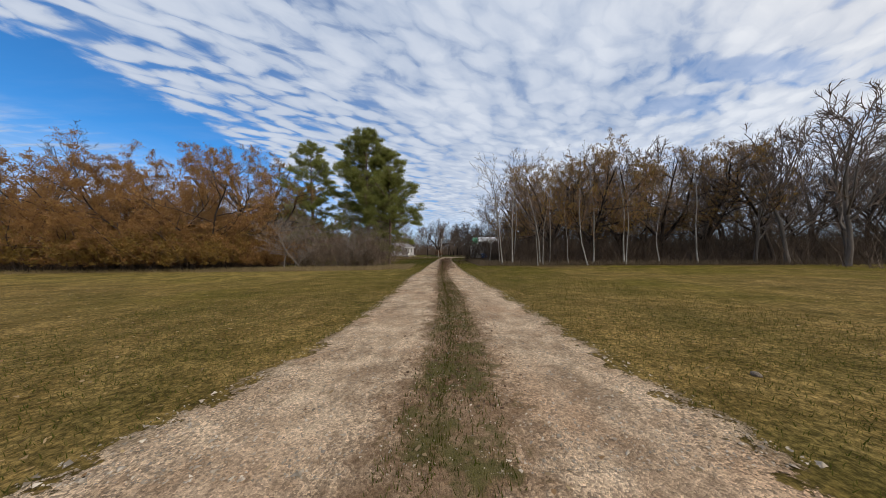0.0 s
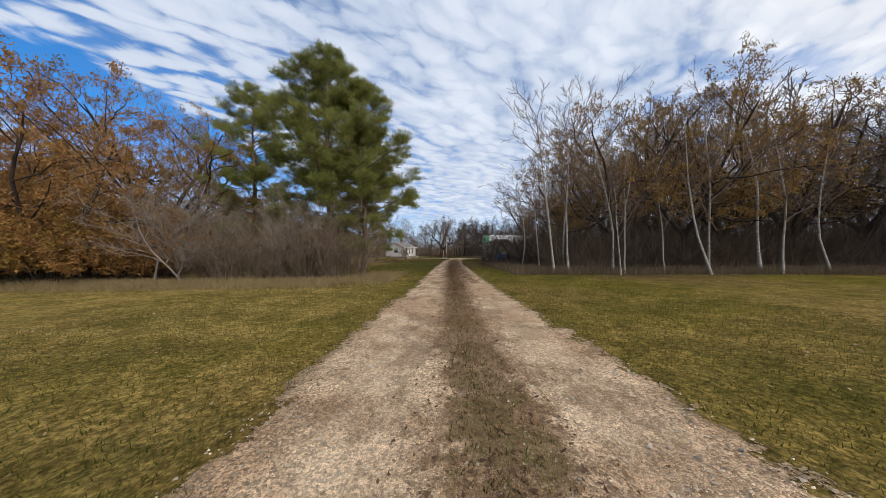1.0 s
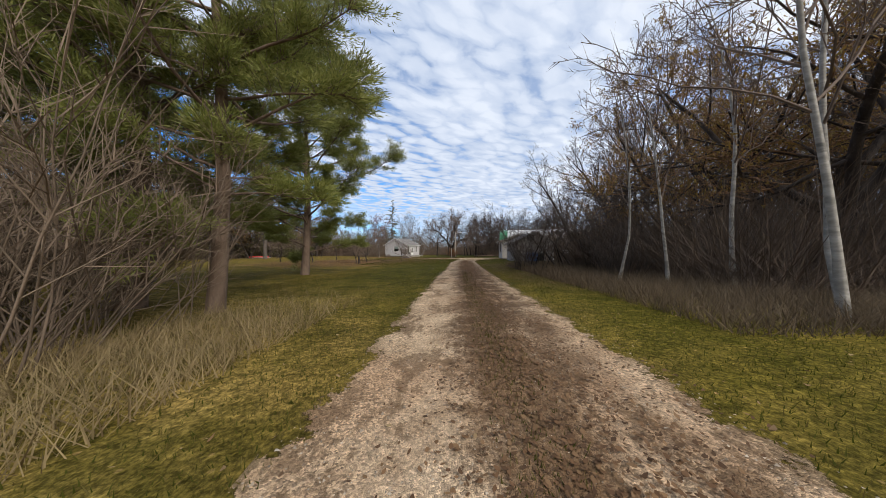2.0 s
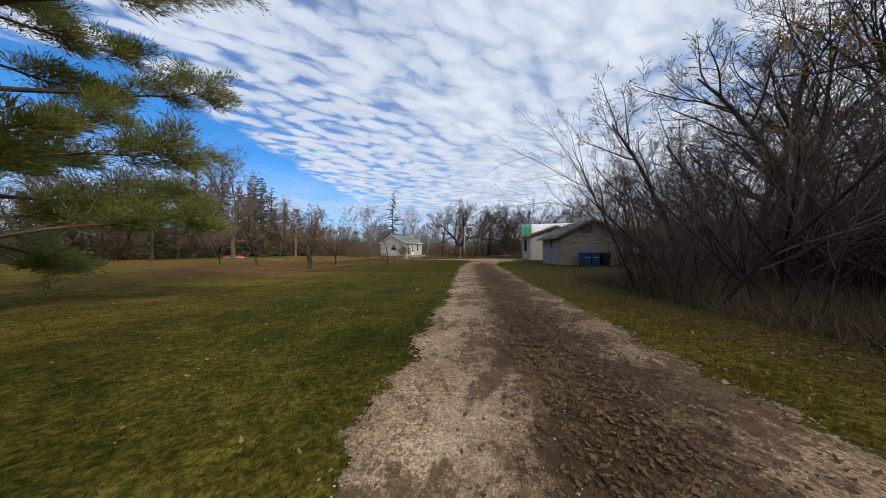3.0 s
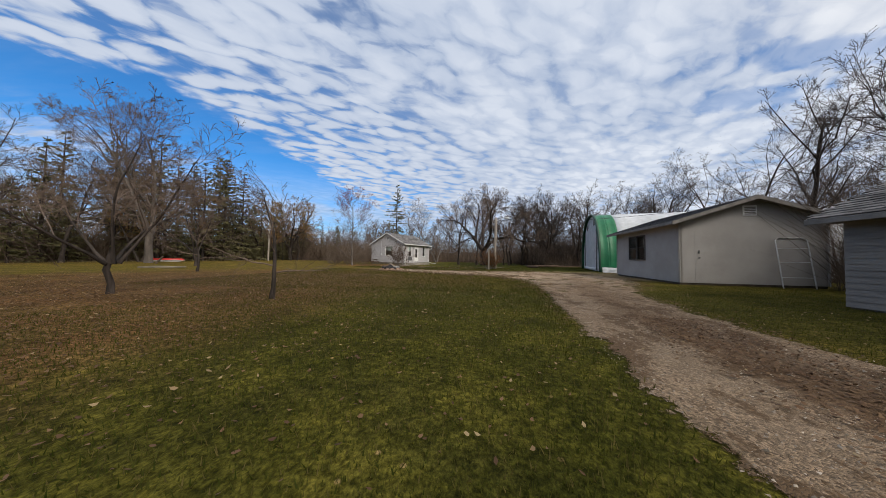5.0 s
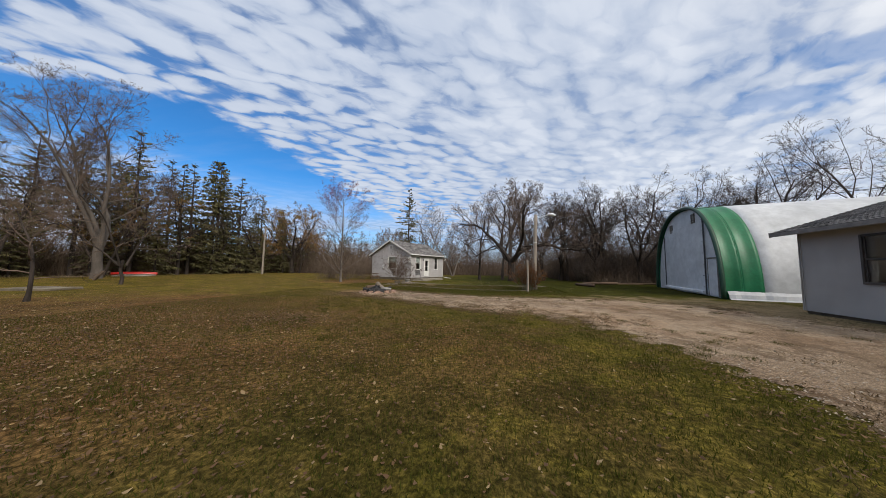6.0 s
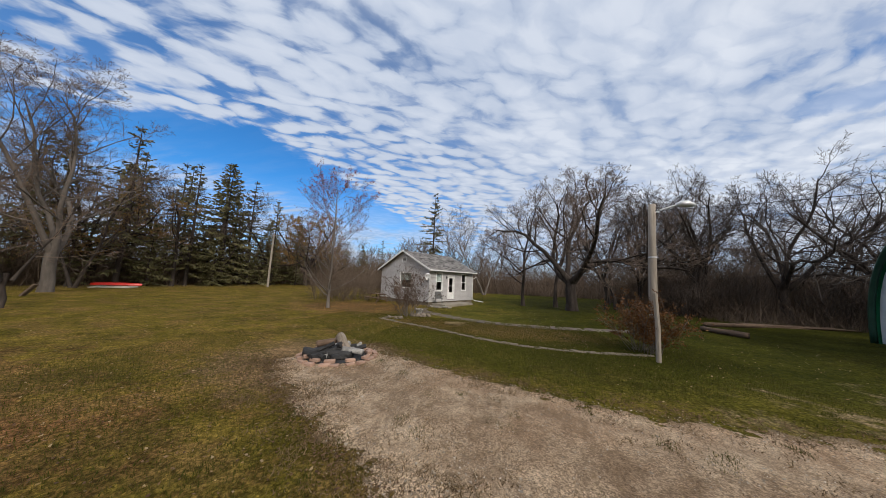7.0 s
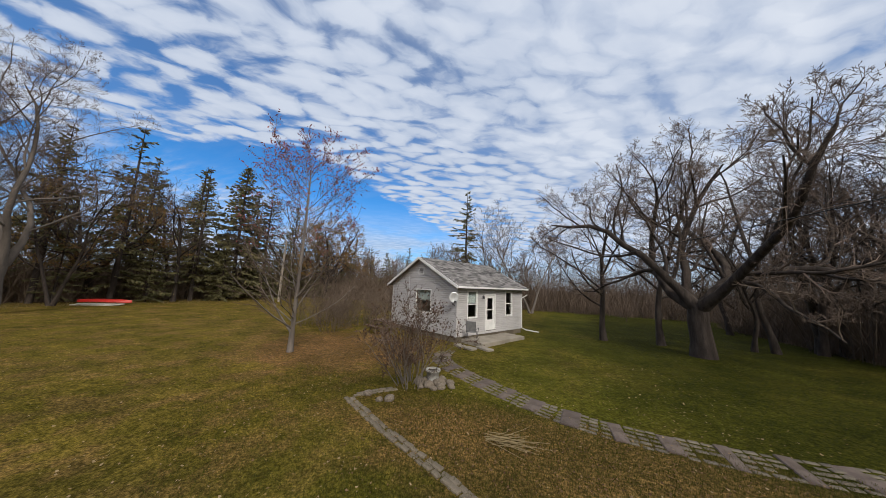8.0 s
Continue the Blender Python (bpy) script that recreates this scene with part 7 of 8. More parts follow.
def build_tyre():
    T = thing("tyre", pose(11.35, 55.55, 0.0, 0, 0, 20), "old car tyre leaning at the shed corner", "tyre")
    sh = Shape()
    torus(sh, 0.24, 0.085, pose(0, 0, 0.30, 62, 0, 0))
    part("tread", sh, M_RUBBER, T, smooth=True)
    sh = Shape()
    torus(sh, 0.15, 0.03, pose(0, 0, 0.30, 62, 0, 0), 16, 6)
    part("rim", sh, M_LAMP, T)


build_tyre()


def build_boat(m):
    """Covered runabout on its trailer in the trees."""
    B = thing("boat_trailer", m, "dull white runabout with a dark cover on a trailer", "boat")
    hull = Shape()
    n, rows_ = 10, []
    for i in range(n + 1):
        f = i / n
        w = 0.95 * (1 - max(0, (f - 0.45) / 0.55) ** 2.2)
        z_top = 1.15 + 0.20 * f
        keel = 0.45 + 0.55 * max(0, (f - 0.55) / 0.45) ** 2
        x = -2.4 + 4.9 * f
        w = max(w, 0.03)
        rows_.append([(x, -w, z_top), (x, -w * 0.9, (z_top + keel) / 2 + 0.05), (x, -w * 0.55, keel + 0.08), (x, 0, keel), (x, w * 0.55, keel + 0.08), (x, w * 0.9, (z_top + keel) / 2 + 0.05), (x, w, z_top)])
    for q in rows_:
        hull.v += q
    hull.f = [(i * 7 + k, (i + 1) * 7 + k, (i + 1) * 7 + k + 1, i * 7 + k + 1) for i in range(n) for k in range(6)]
    hull.f += [tuple(range(7)), tuple(n * 7 + k for k in range(7))[::-1]]
    hull.f += [(i * 7, i * 7 + 6, (i + 1) * 7 + 6, (i + 1) * 7) for i in range(n)]
    part("hull", hull, M_BOATWHITE, B, "dull white hull")
    cv = Shape()
    cv.v = [(-2.3, -0.95, 1.17), (-2.3, 0.95, 1.17), (0.2, 0.97, 1.24), (0.2, -0.97, 1.24), (-2.1, 0, 1.45), (-0.6, 0, 1.95), (0.3, 0, 1.70)]
    cv.f = [(0, 3, 5, 4), (3, 6, 5), (1, 4, 5, 2), (2, 5, 6), (0, 4, 1), (3, 2, 6), (0, 1, 2, 3)]
    part("cover", cv, M_BLACK, B, "dark canvas cover")
    ws = Shape()
    for a, b in (((0.2, -0.8, 1.25), (-0.25, -0.6, 1.75)), ((0.2, 0.8, 1.25), (-0.25, 0.6, 1.75)), ((-0.25, -0.6, 1.75), (-0.25, 0.6, 1.75)), ((0.45, 0, 1.27), (-0.2, 0, 1.75)), ((0.2, -0.8, 1.25), (0.45, 0, 1.27)), ((0.45, 0, 1.27), (0.2, 0.8, 1.25))):
        ws.tube([a, b], [0.03, 0.03], 5)
    part("windscreen_frame", ws, M_BOATWHITE, B)
    tr = Shape()
    for y in (-0.55, 0.55):
        tr.tube([(-2.3, y, 0.42), (1.2, y, 0.42), (2.9, y * 0.1, 0.45)], [0.05] * 3, 6)
    tr.tube([(-0.9, -0.85, 0.32), (-0.9, 0.85, 0.32)], [0.04] * 2, 6)
    tr.tube([(2.6, 0, 0.45), (2.6, 0, 0.0)], [0.03] * 2, 6)
    part("trailer_frame", tr, M_STEEL, B)
    for y in (-0.92, 0.92):
        wh = Shape()
        torus(wh, 0.20, 0.09, pose(-0.9, y, 0.29, 90, 0, 0), 18, 8)
        w_ = part("tyre", wh, M_RUBBER, B, smooth=True)
        hb = Shape()
        hb.tube([(-0.9, y - 0.06, 0.29), (-0.9, y + 0.06, 0.29)], [0.13, 0.13], 10)
        part("rim", hb, M_BOATWHITE, w_)
        fd = Shape()
        fd.tube([(-1.3, y, 0.5), (-1.1, y, 0.66), (-0.7, y, 0.66), (-0.5, y, 0.5)], [0.05] * 4, 6)
        part("mudguard", fd, M_STEEL, B)


build_boat(pose(15.8, 57.0, 0, 0, 0, 168))


def build_old_car(m):
    """Dark vehicle parked in the undergrowth."""
    C = thing("parked_car", m, "dark old pickup parked in the undergrowth", "car")
    b = Shape()
    prof = [(-2.3, 0.45), (-2.35, 0.85), (-2.2, 1.0), (-1.0, 1.08), (-0.45, 1.62), (0.55, 1.66), (0.85, 1.08), (2.2, 1.06), (2.3, 0.5)]
    for y, w in ((-0.86, 1.0), (-0.72, 1.0), (0.72, 1.0), (0.86, 1.0)):
        for x, z in prof:
            yy = y if abs(y) < 0.8 else y * (1.0 if z < 1.1 else 0.84)
            b.v.append((x, yy, z))
    n = len(prof)
    b.f = [(r_ * n + k, r_ * n + (k + 1) % n, (r_ + 1) * n + (k + 1) % n, (r_ + 1) * n + k) for r_ in range(3) for k in range(n)]
    b.f += [tuple(range(n))[::-1], tuple(3 * n + k for k in range(n))]
    part("body", b, M_BLACK, C)
    for y in (-0.80, 0.80):
        g = Shape()
        s_ = math.copysign(0.012, y)
        yy = math.copysign(0.745, y)
        g.box((-0.35, yy - 0.01, 1.14), (0.5, yy + 0.01, 1.52), ch=0.004)
        part("side_window", g, M_BOATWHITE, C, "dusty side window")
        for x in (-1.5, 1.45):
            w_ = Shape()
            torus(w_, 0.23, 0.10, pose(x, y, 0.33, 90, 0, 0), 18, 8)
            tw = part("wheel", w_, M_RUBBER, C, smooth=True)
            h_ = Shape()
            h_.tube([(x, y - 0.07, 0.33), (x, y + 0.07, 0.33)], [0.16, 0.16], 10)
            part("rim", h_, M_STEEL, tw)
    for y in (-0.6, 0.6):
        l_ = Shape()
        l_.box((-2.39, y - 0.12, 0.68), (-2.30, y + 0.12, 0.84), ch=0.02)
        part("headlight", l_, M_BOATWHITE, C)
    bp = Shape()
    bp.box((-2.46, -0.82, 0.42), (-2.33, 0.82, 0.58), ch=0.03)
    part("bumper", bp, M_LAMP, C)


build_old_car(pose(12.2, 49.5, 0, 0, 0, 76))


def build_canoe():
    C = thing("canoe", pose(-47.6, 87.0, 0, 0, 0, 40) @ Matrix.Scale(0.86, 4), "red canoe lying upside down on boards", "canoe")
    sh = Shape()
    n, seg = 14, 9
    for i in range(n + 1):
        f = i / n * 2 - 1
        w = 0.44 * (1 - abs(f) ** 2.6)
        for k in range(seg):
            a = math.pi * k / (seg - 1)
            sh.v.append((2.4 * f, w * math.cos(a), 0.28 + 0.34 * math.sin(a) * (1 - 0.15 * abs(f) ** 3) + 0.06 * abs(f) ** 3 * -1))
    sh.f = [(i * seg + k, (i + 1) * seg + k, (i + 1) * seg + k + 1, i * seg + k + 1) for i in range(n) for k in range(seg - 1)]
    o = len(sh.v)
    sh.v += [(x * 0.99, y * 0.96, z - 0.02) for x, y, z in sh.v]
    sh.f += [(o + a, o + d, o + c, o + b) for a, b, c, d in sh.f]
    part("hull", sh, M_RED, C, "glossy red hull", True)
    for x in (-1.2, 0.0, 1.2):
        th = Shape()
        th.box((x - 0.04, -0.40, 0.28), (x + 0.04, 0.40, 0.31), ch=0.006)
        part("thwart", th, M_OLDWOOD, C)
    S_ = thing("board_stack", pose(-46.7, 86.6, 0, 0, 0, 40), "pale boards stacked beneath the canoe", "boards")
    r = random.Random(4)
    for k in range(5):
        b = Shape()
        b.box((-1.6, -0.16, 0), (1.6, 0.16, 0.09), pose(r.uniform(-0.4, 0.4), -0.55 + 0.33 * (k % 3), 0.095 * (k // 3), 0, 0, r.uniform(-5, 5)), ch=0.01)
        part("board", b, M_BOATWHITE, S_)


build_canoe()


def build_well_cover():
    W_ = thing("well_cover", pose(-26.9, 71.3, 0, 0, 0, 20), "flat concrete slab lying in the grass", "slab")
    s_ = Shape()
    s_.box((-1.15, -0.8, -0.02), (0.0, 0.8, 0.14), ch=0.03)
    part("slab", s_, M_CONCRETE, W_)
    s_ = Shape()
    s_.box((0.02, -0.78, -0.02), (1.1, 0.76, 0.12), ch=0.03)
    part("slab", s_, M_CONCRETE, W_)


build_well_cover()


def build_picnic_table(m):
    P = thing("picnic_table", m, "weathered timber picnic table in front of the house", "table")
    for k in range(5):
        b = Shape()
        b.box((-0.9, -0.37 + 0.15 * k, 0.72), (0.9, -0.23 + 0.15 * k, 0.76), ch=0.008)
        part("top_board", b, M_OLDWOOD, P)
    for y in (-0.72, 0.72):
        for o in (-0.08, 0.07):
            b = Shape()
            b.box((-0.9, y + o - 0.065, 0.42), (0.9, y + o + 0.065, 0.46), ch=0.008)
            part("bench_board", b, M_OLDWOOD, P)
    for x in (-0.62, 0.62):
        for s_ in (-1, 1):
            b = Shape()
            b.box((-0.02, -0.045, 0), (0.02, 0.045, 0.84), pose(x, s_ * 0.62, 0, s_ * 27.5, 0, 0), ch=0.006)
            part("leg", b, M_OLDWOOD, P)
        b = Shape()
        b.box((x - 0.02, -0.78, 0.36), (x + 0.02, 0.78, 0.42), ch=0.006)
        b.box((x - 0.02, -0.36, 0.66), (x + 0.02, 0.36, 0.72), ch=0.006)
        part("cross_beam", b, M_OLDWOOD, P)


build_picnic_table(pose(-17.0, 90.6, 0, 0, 0, -22))


def build_chair():
    """Folding garden chair on the slab."""
    m = pose(-12.0, 90.3, 0, 0, 0, 66.6) @ pose(0.62, -0.62, 0.20, 0, 0, 24)
    C = thing("folding_chair", m, "folding garden chair with grey fabric on the slab", "chair")
    for y in (-0.27, 0.27):
        for pts in ([(-0.28, y, 0.0), (0.16, y, 0.42), (0.30, y, 0.62)], [(0.28, y, 0.0), (-0.18, y, 0.44), (-0.34, y, 1.02)], [(-0.24, y, 0.62), (0.30, y, 0.62)]):
            sh = Shape()
            sh.tube(pts, [0.013] * len(pts), 6)
            part("leg" if len(pts) == 3 else "armrest", sh, M_STEEL, C)
    sh = Shape()
    sh.box((-0.22, -0.26, 0.42), (0.22, 0.26, 0.445), ch=0.008)
    part("seat", sh, M_FABRIC, C)
    sh = Shape()
    sh.box((-0.012, -0.26, 0.0), (0.012, 0.26, 0.56), pose(-0.20, 0, 0.47, 0, -15, 0), ch=0.008)
    part("backrest", sh, M_FABRIC, C)


build_chair()


def build_planter():
    P = thing("planter", pose(-10.5, 84.5, 0) @ Matrix.Diagonal((1, 1, 0.78, 1)), "chipped white bucket planter among stones", "planter")
    sh = Shape()
    seg = 16
    prof = [(0.17, 0.0), (0.185, 0.16), (0.21, 0.40), (0.235, 0.41), (0.235, 0.50), (0.20, 0.50), (0.19, 0.40)]
    sh.v = [(r_ * math.cos(2 * math.pi * k / seg), r_ * math.sin(2 * math.pi * k / seg), z) for r_, z in prof for k in range(seg)]
    sh.f = [(i * seg + k, i * seg + (k + 1) % seg, (i + 1) * seg + (k + 1) % seg, (i + 1) * seg + k) for i in range(len(prof) - 1) for k in range(seg)]
    sh.f.append(tuple((len(prof) - 1) * seg + k for k in range(seg)))
    part("bucket", sh, M_BOATWHITE, P, "dull white bucket", True)
    e = Shape()
    e.v = [(0.188 * math.cos(2 * math.pi * k / seg), 0.188 * math.sin(2 * math.pi * k / seg), 0.43) for k in range(seg)] + [(0, 0, 0.46)]
    e.f = [(k, (k + 1) % seg, seg) for k in range(seg)]
    part("soil", e, M_EARTH, P)


build_planter()


def stone_mesh(seed, squash=0.7):
    bm = bmesh.new()
    bmesh.ops.create_icosphere(bm, subdivisions=2, radius=1.0)
    for v_ in bm.verts:
        v_.co *= 1 + 0.32 * noise.noise(v_.co * 1.1 + Vector((seed * 7.1, 0, 0)))
        v_.co.z *= squash
    me = bpy.data.meshes.new("stone")
    bm.to_mesh(me)
    bm.free()
    me.materials.append(M_FIELD)
    me.shade_smooth()
    return me


STONES = [stone_mesh(k) for k in range(3)]
rs = random.Random(12)
for x, y, s_ in ((-10.85, 84.25, 0.17), (-10.2, 84.35, 0.2), (-10.3, 84.75, 0.16), (-10.75, 84.1, 0.12), (-11.6, 82.75, 0.13), (-11.1, 82.6, 0.10), (-10.9, 82.75, 0.14), (-9.95, 84.6, 0.14), (-10.45, 84.12, 0.17), (-10.05, 84.15, 0.15), (-10.75, 84.45, 0.13), (-9.8, 84.35, 0.12), (-10.2, 83.95, 0.11), (-10.6, 83.9, 0.10), (3.2, 4.6, 0.05)):
    o = new("stone", STONES[rs.randrange(3)])
    o.matrix_world = pose(x, y, s_ * 0.3, 0, 0, rs.uniform(0, 360)) @ Matrix.Scale(s_, 4)
    tagged(o, "rounded pale field stone lying in the grass", "stone", "field stones")
o = new("stone", STONES[1])
o.matrix_world = pose(-1.95, 43.15, 0.02, 0, 0, 70) @ Matrix.Diagonal((0.10, 0.05, 0.03, 1))
tagged(o, "flat pale stone sunk in the lawn beside the drive", "stone", "field stones")
b = Shape()
b.tube([(0, 0, 0.03), (0.02, 0.03, 0.45), (0.0, 0.08, 0.85)], [0.09, 0.10, 0.085], 9)
single("stump", b, M_BARK_DARK, "short grey stump post standing on the lawn", "stump", m=pose(-10.7, 52.5, 0))
b = Shape()
b.box((-0.17, -0.07, 0), (0.17, 0.07, 1.0), pose(0, 0, 0, 34, 0, 0), ch=0.03)
single("board", b, M_BRUSH, "dark board leaning at a tree trunk", "board", m=pose(-37.4, 78.4, 0.0, 0, 0, 130))


def curve_points(ctrl, step):
    """Evenly spaced points and headings along a smooth line."""
    dense_ = []
    for i in range(len(ctrl) - 1):
        p = [ctrl[max(0, min(len(ctrl) - 1, i + k))] for k in (-1, 0, 1, 2)]
        for j in range(30):
            f = j / 30
            dense_.append(tuple(0.5 * ((2 * b_) + (c_ - a_) * f + (2 * a_ - 5 * b_ + 4 * c_ - d_) * f * f + (3 * b_ - a_ - 3 * c_ + d_) * f ** 3) for a_, b_, c_, d_ in zip(*p)))
    dense_.append(ctrl[-1])
    out, acc = [], 0.0
    for a_, b_ in zip(dense_, dense_[1:]):
        seg = math.hypot(b_[0] - a_[0], b_[1] - a_[1])
        acc += seg
        if acc >= step:
            acc -= step
            out.append((b_[0], b_[1], math.atan2(b_[1] - a_[1], b_[0] - a_[0])))
    return out


# low concrete kerb round the bed
K = thing("kerb", pose(0, 0, 0), "low worn concrete edging round the garden bed", "edging", kind="structure")
kb = Shape()
kb.box((-0.106, -0.062, -0.05), (0.106, 0.062, 0.030), ch=0.014)
kme = kb.mesh("kerb_stone", M_CONCRETE, False, True)
for line in ([(-11.95, 82.38), (-10.2, 81.55), (-8.6, 80.9), (-7.0, 80.15), (-5.5, 79.5), (-4.1, 79.2), (-2.2, 79.3), (-0.4, 79.75)], [(-11.9, 82.5), (-11.55, 83.0), (-11.2, 83.45)]):
    for i, (x, y, a) in enumerate(curve_points(line, 0.104)):
        o = new("kerb_stone", kme)
        o.parent = K
        off = 0.062 if i % 2 else -0.062
        o.matrix_local = pose(x - math.sin(a) * off + rs.uniform(-0.012, 0.012), y + math.cos(a) * off + rs.uniform(-0.012, 0.012), rs.uniform(-0.022, 0.008), rs.uniform(-3, 3), rs.uniform(-3, 3), math.degrees(a) + rs.uniform(-6, 6)) @ Matrix.Diagonal((rs.uniform(0.86, 1.03), rs.uniform(0.8, 1.1), 1, 1))

# brick path with dark slabs, from the slab at the door
PV = thing("garden_path", pose(0, 0, 0), "garden path of pale bricks and brown stone slabs", "path", kind="structure")
pb = Shape()
pb.box((-0.104, -0.052, -0.03), (0.104, 0.052, 0.018), ch=0.014)
pme = pb.mesh("paver", M_PAVER, False, True)
sb = Shape()
sb.box((-0.17, -0.42, -0.03), (0.17, 0.42, 0.026), ch=0.020)
sme = sb.mesh("slab", M_SLATE, False, True)
PATH_LINE = [(-11.7, 88.6), (-11.5, 87.4), (-10.9, 86.5), (-9.8, 85.65), (-8.2, 84.7), (-7.2, 84.2), (-6.0, 83.85), (-4.9, 83.78), (-3.9, 83.8), (-2.75, 83.95), (-1.8, 84.15), (0.2, 84.6), (1.6, 84.9)]
for i, (x, y, a) in enumerate(curve_points(PATH_LINE, 0.228)):
    a *= 0.6
    nx, ny = -math.sin(a), math.cos(a)
    if i % 4 == 3:
        o = new("slab", sme)
        o.parent = PV
        o.matrix_local = pose(x, y, rs.uniform(-0.010, 0.004), rs.uniform(-1.5, 1.5), rs.uniform(-1.5, 1.5), math.degrees(a) + rs.uniform(-7, 7)) @ Matrix.Diagonal((rs.uniform(0.65, 1.25), rs.uniform(0.82, 1.05), 1, 1))
        continue
    for k in range(5):
        if rs.random() < 0.06:
            continue
        off = (k - 2) * 0.178 + rs.uniform(-0.012, 0.012)
        slide = rs.uniform(-0.02, 0.02)
        o = new("paver", pme)
        o.parent = PV
        o.matrix_local = pose(x + nx * off + math.cos(a) * slide, y + ny * off + math.sin(a) * slide, rs.uniform(-0.014, 0.004), rs.uniform(-2, 2), rs.uniform(-3, 3), math.degrees(a) + rs.uniform(-5, 5)) @ Matrix.Diagonal((rs.uniform(0.82, 1.03), rs.uniform(0.85, 1.15), 1, 1))

# bundle of dry stalks lying on the bed
B_ = thing("stalk_bundle", pose(-7.75, 82.2, 0.0, 0, 0, 15), "loose bundle of long dry tan stalks on the bed", "stalks")
for k in range(26):
    sh = Shape()
    a_ = radians(rs.gauss(0, 16))
    pts, _d = bend(rs, (rs.uniform(-0.45, -0.1), rs.uniform(-0.14, 0.14), 0.03 + 0.004 * k), (math.cos(a_), math.sin(a_), rs.uniform(-0.02, 0.06)), rs.uniform(0.5, 1.0), 4, 0.06, 0.0)
    sh.tube(pts, [0.008, 0.008, 0.007, 0.006, 0.004], 4)
    part("stalk", sh, M_STRAW, B_)

# ---- scattered stuff ----
NR = np.random.default_rng(5)


def scatter(name, pts, size, aspect, mat, label, category, flat=0.25, lift=0.012, tri=False, height=None, sway=0.35):
    """Many small leaves or blades as one mesh. Leaves lie nearly flat; blades (tri) stand up."""
    n = len(pts)
    yaw = NR.uniform(0, 2 * np.pi, n)
    s_ = size * NR.uniform(0.6, 1.35, n)
    if tri:
        h_ = height * (NR.uniform(0.5, 1.35, n) if height < 1.5 else 0.22 + 1.25 * NR.uniform(0, 1, n) ** 1.7)
        w_ = size * NR.uniform(0.6, 1.3, n)
        lean_ = NR.normal(0, sway, (n, 2)) * h_[:, None]
        v_ = np.zeros((n, 3, 3))
        v_[:, 0] = np.c_[pts[:, 0] - w_ * np.cos(yaw), pts[:, 1] - w_ * np.sin(yaw), pts[:, 2] - 0.004]
        v_[:, 1] = np.c_[pts[:, 0] + w_ * np.cos(yaw), pts[:, 1] + w_ * np.sin(yaw), pts[:, 2] - 0.004]
        v_[:, 2] = np.c_[pts[:, 0] + lean_[:, 0], pts[:, 1] + lean_[:, 1], pts[:, 2] + h_]
        k = 3
    else:
        tz = NR.normal(0, flat, (n, 2))
        ax = np.c_[np.cos(yaw), np.sin(yaw), tz[:, 0]] * (s_ * 0.5)[:, None]
        bx = np.c_[-np.sin(yaw), np.cos(yaw), tz[:, 1]] * (s_ * 0.5 * aspect)[:, None]
        c_ = pts + np.c_[np.zeros(n), np.zeros(n), lift + np.abs(ax[:, 2]) + np.abs(bx[:, 2]) * 0.6]
        bx = bx * NR.uniform(0.6, 1.3, n)[:, None]
        s1, s2 = NR.uniform(-0.45, 0.35, n)[:, None], NR.uniform(-0.45, 0.35, n)[:, None]
        curl = np.c_[np.zeros(n), np.zeros(n), s_ * NR.uniform(0.0, 0.22, n)]
        v_ = np.stack([c_ - ax + curl, c_ + bx + ax * s1, c_ + bx * 0.7 + ax * 0.6, c_ + ax + curl, c_ - bx * 0.6 + ax * 0.55, c_ - bx + ax * s2], axis=1)
        k = 6
    me = bpy.data.meshes.new(name)
    me.vertices.add(n * k)
    me.vertices.foreach_set("co", v_.reshape(-1).astype(np.float32))
    me.loops.add(n * k)
    me.loops.foreach_set("vertex_index", np.arange(n * k, dtype=np.int32))
    me.polygons.add(n)
    me.polygons.foreach_set("loop_start", np.arange(0, n * k, k, dtype=np.int32))
    me.update(calc_edges=True)
    me.validate()
    me.materials.append(mat)
    return tagged(new(name, me), label, category, kind="stuff")


ROAD_S = np.linspace(1, len(EDGES) - 1, 700)
ROAD_E = np.array([road_row(float(q)) for q in ROAD_S])


def on_road(p):
    """How far inside the drive a point lies: 0 outside, else the fraction from left to right."""
    out = np.zeros(len(p))
    for i in range(0, len(p), 4000):
        q = p[i:i + 4000]
        mid = (ROAD_E[:, :2] + ROAD_E[:, 2:]) / 2
        j = np.argmin((q[:, None, 0] - mid[None, :, 0]) ** 2 + (q[:, None, 1] - mid[None, :, 1]) ** 2, axis=1)
        a, b_ = ROAD_E[j, :2], ROAD_E[j, 2:]
        d_ = b_ - a
        out[i:i + 4000] = ((q[:, :2] - a) * d_).sum(1) / (d_ ** 2).sum(1)
    return out


def strip(n, y0, y1, half):
    """Random points in a band about the drive's line, denser near it."""
    y = NR.uniform(y0, y1, n)
    mid = np.interp(y, ROAD_E[:525, 1], (ROAD_E[:525, 0] + ROAD_E[:525, 2]) / 2)
    x = mid + np.sign(NR.uniform(-1, 1, n)) * half * NR.uniform(0, 1, n) ** 1.6
    return np.c_[x, y, np.zeros(n)]


def lawn_pts(n, x0, x1, y0, y1):
    return np.c_[NR.uniform(x0, x1, n), NR.uniform(y0, y1, n), np.zeros(n)]


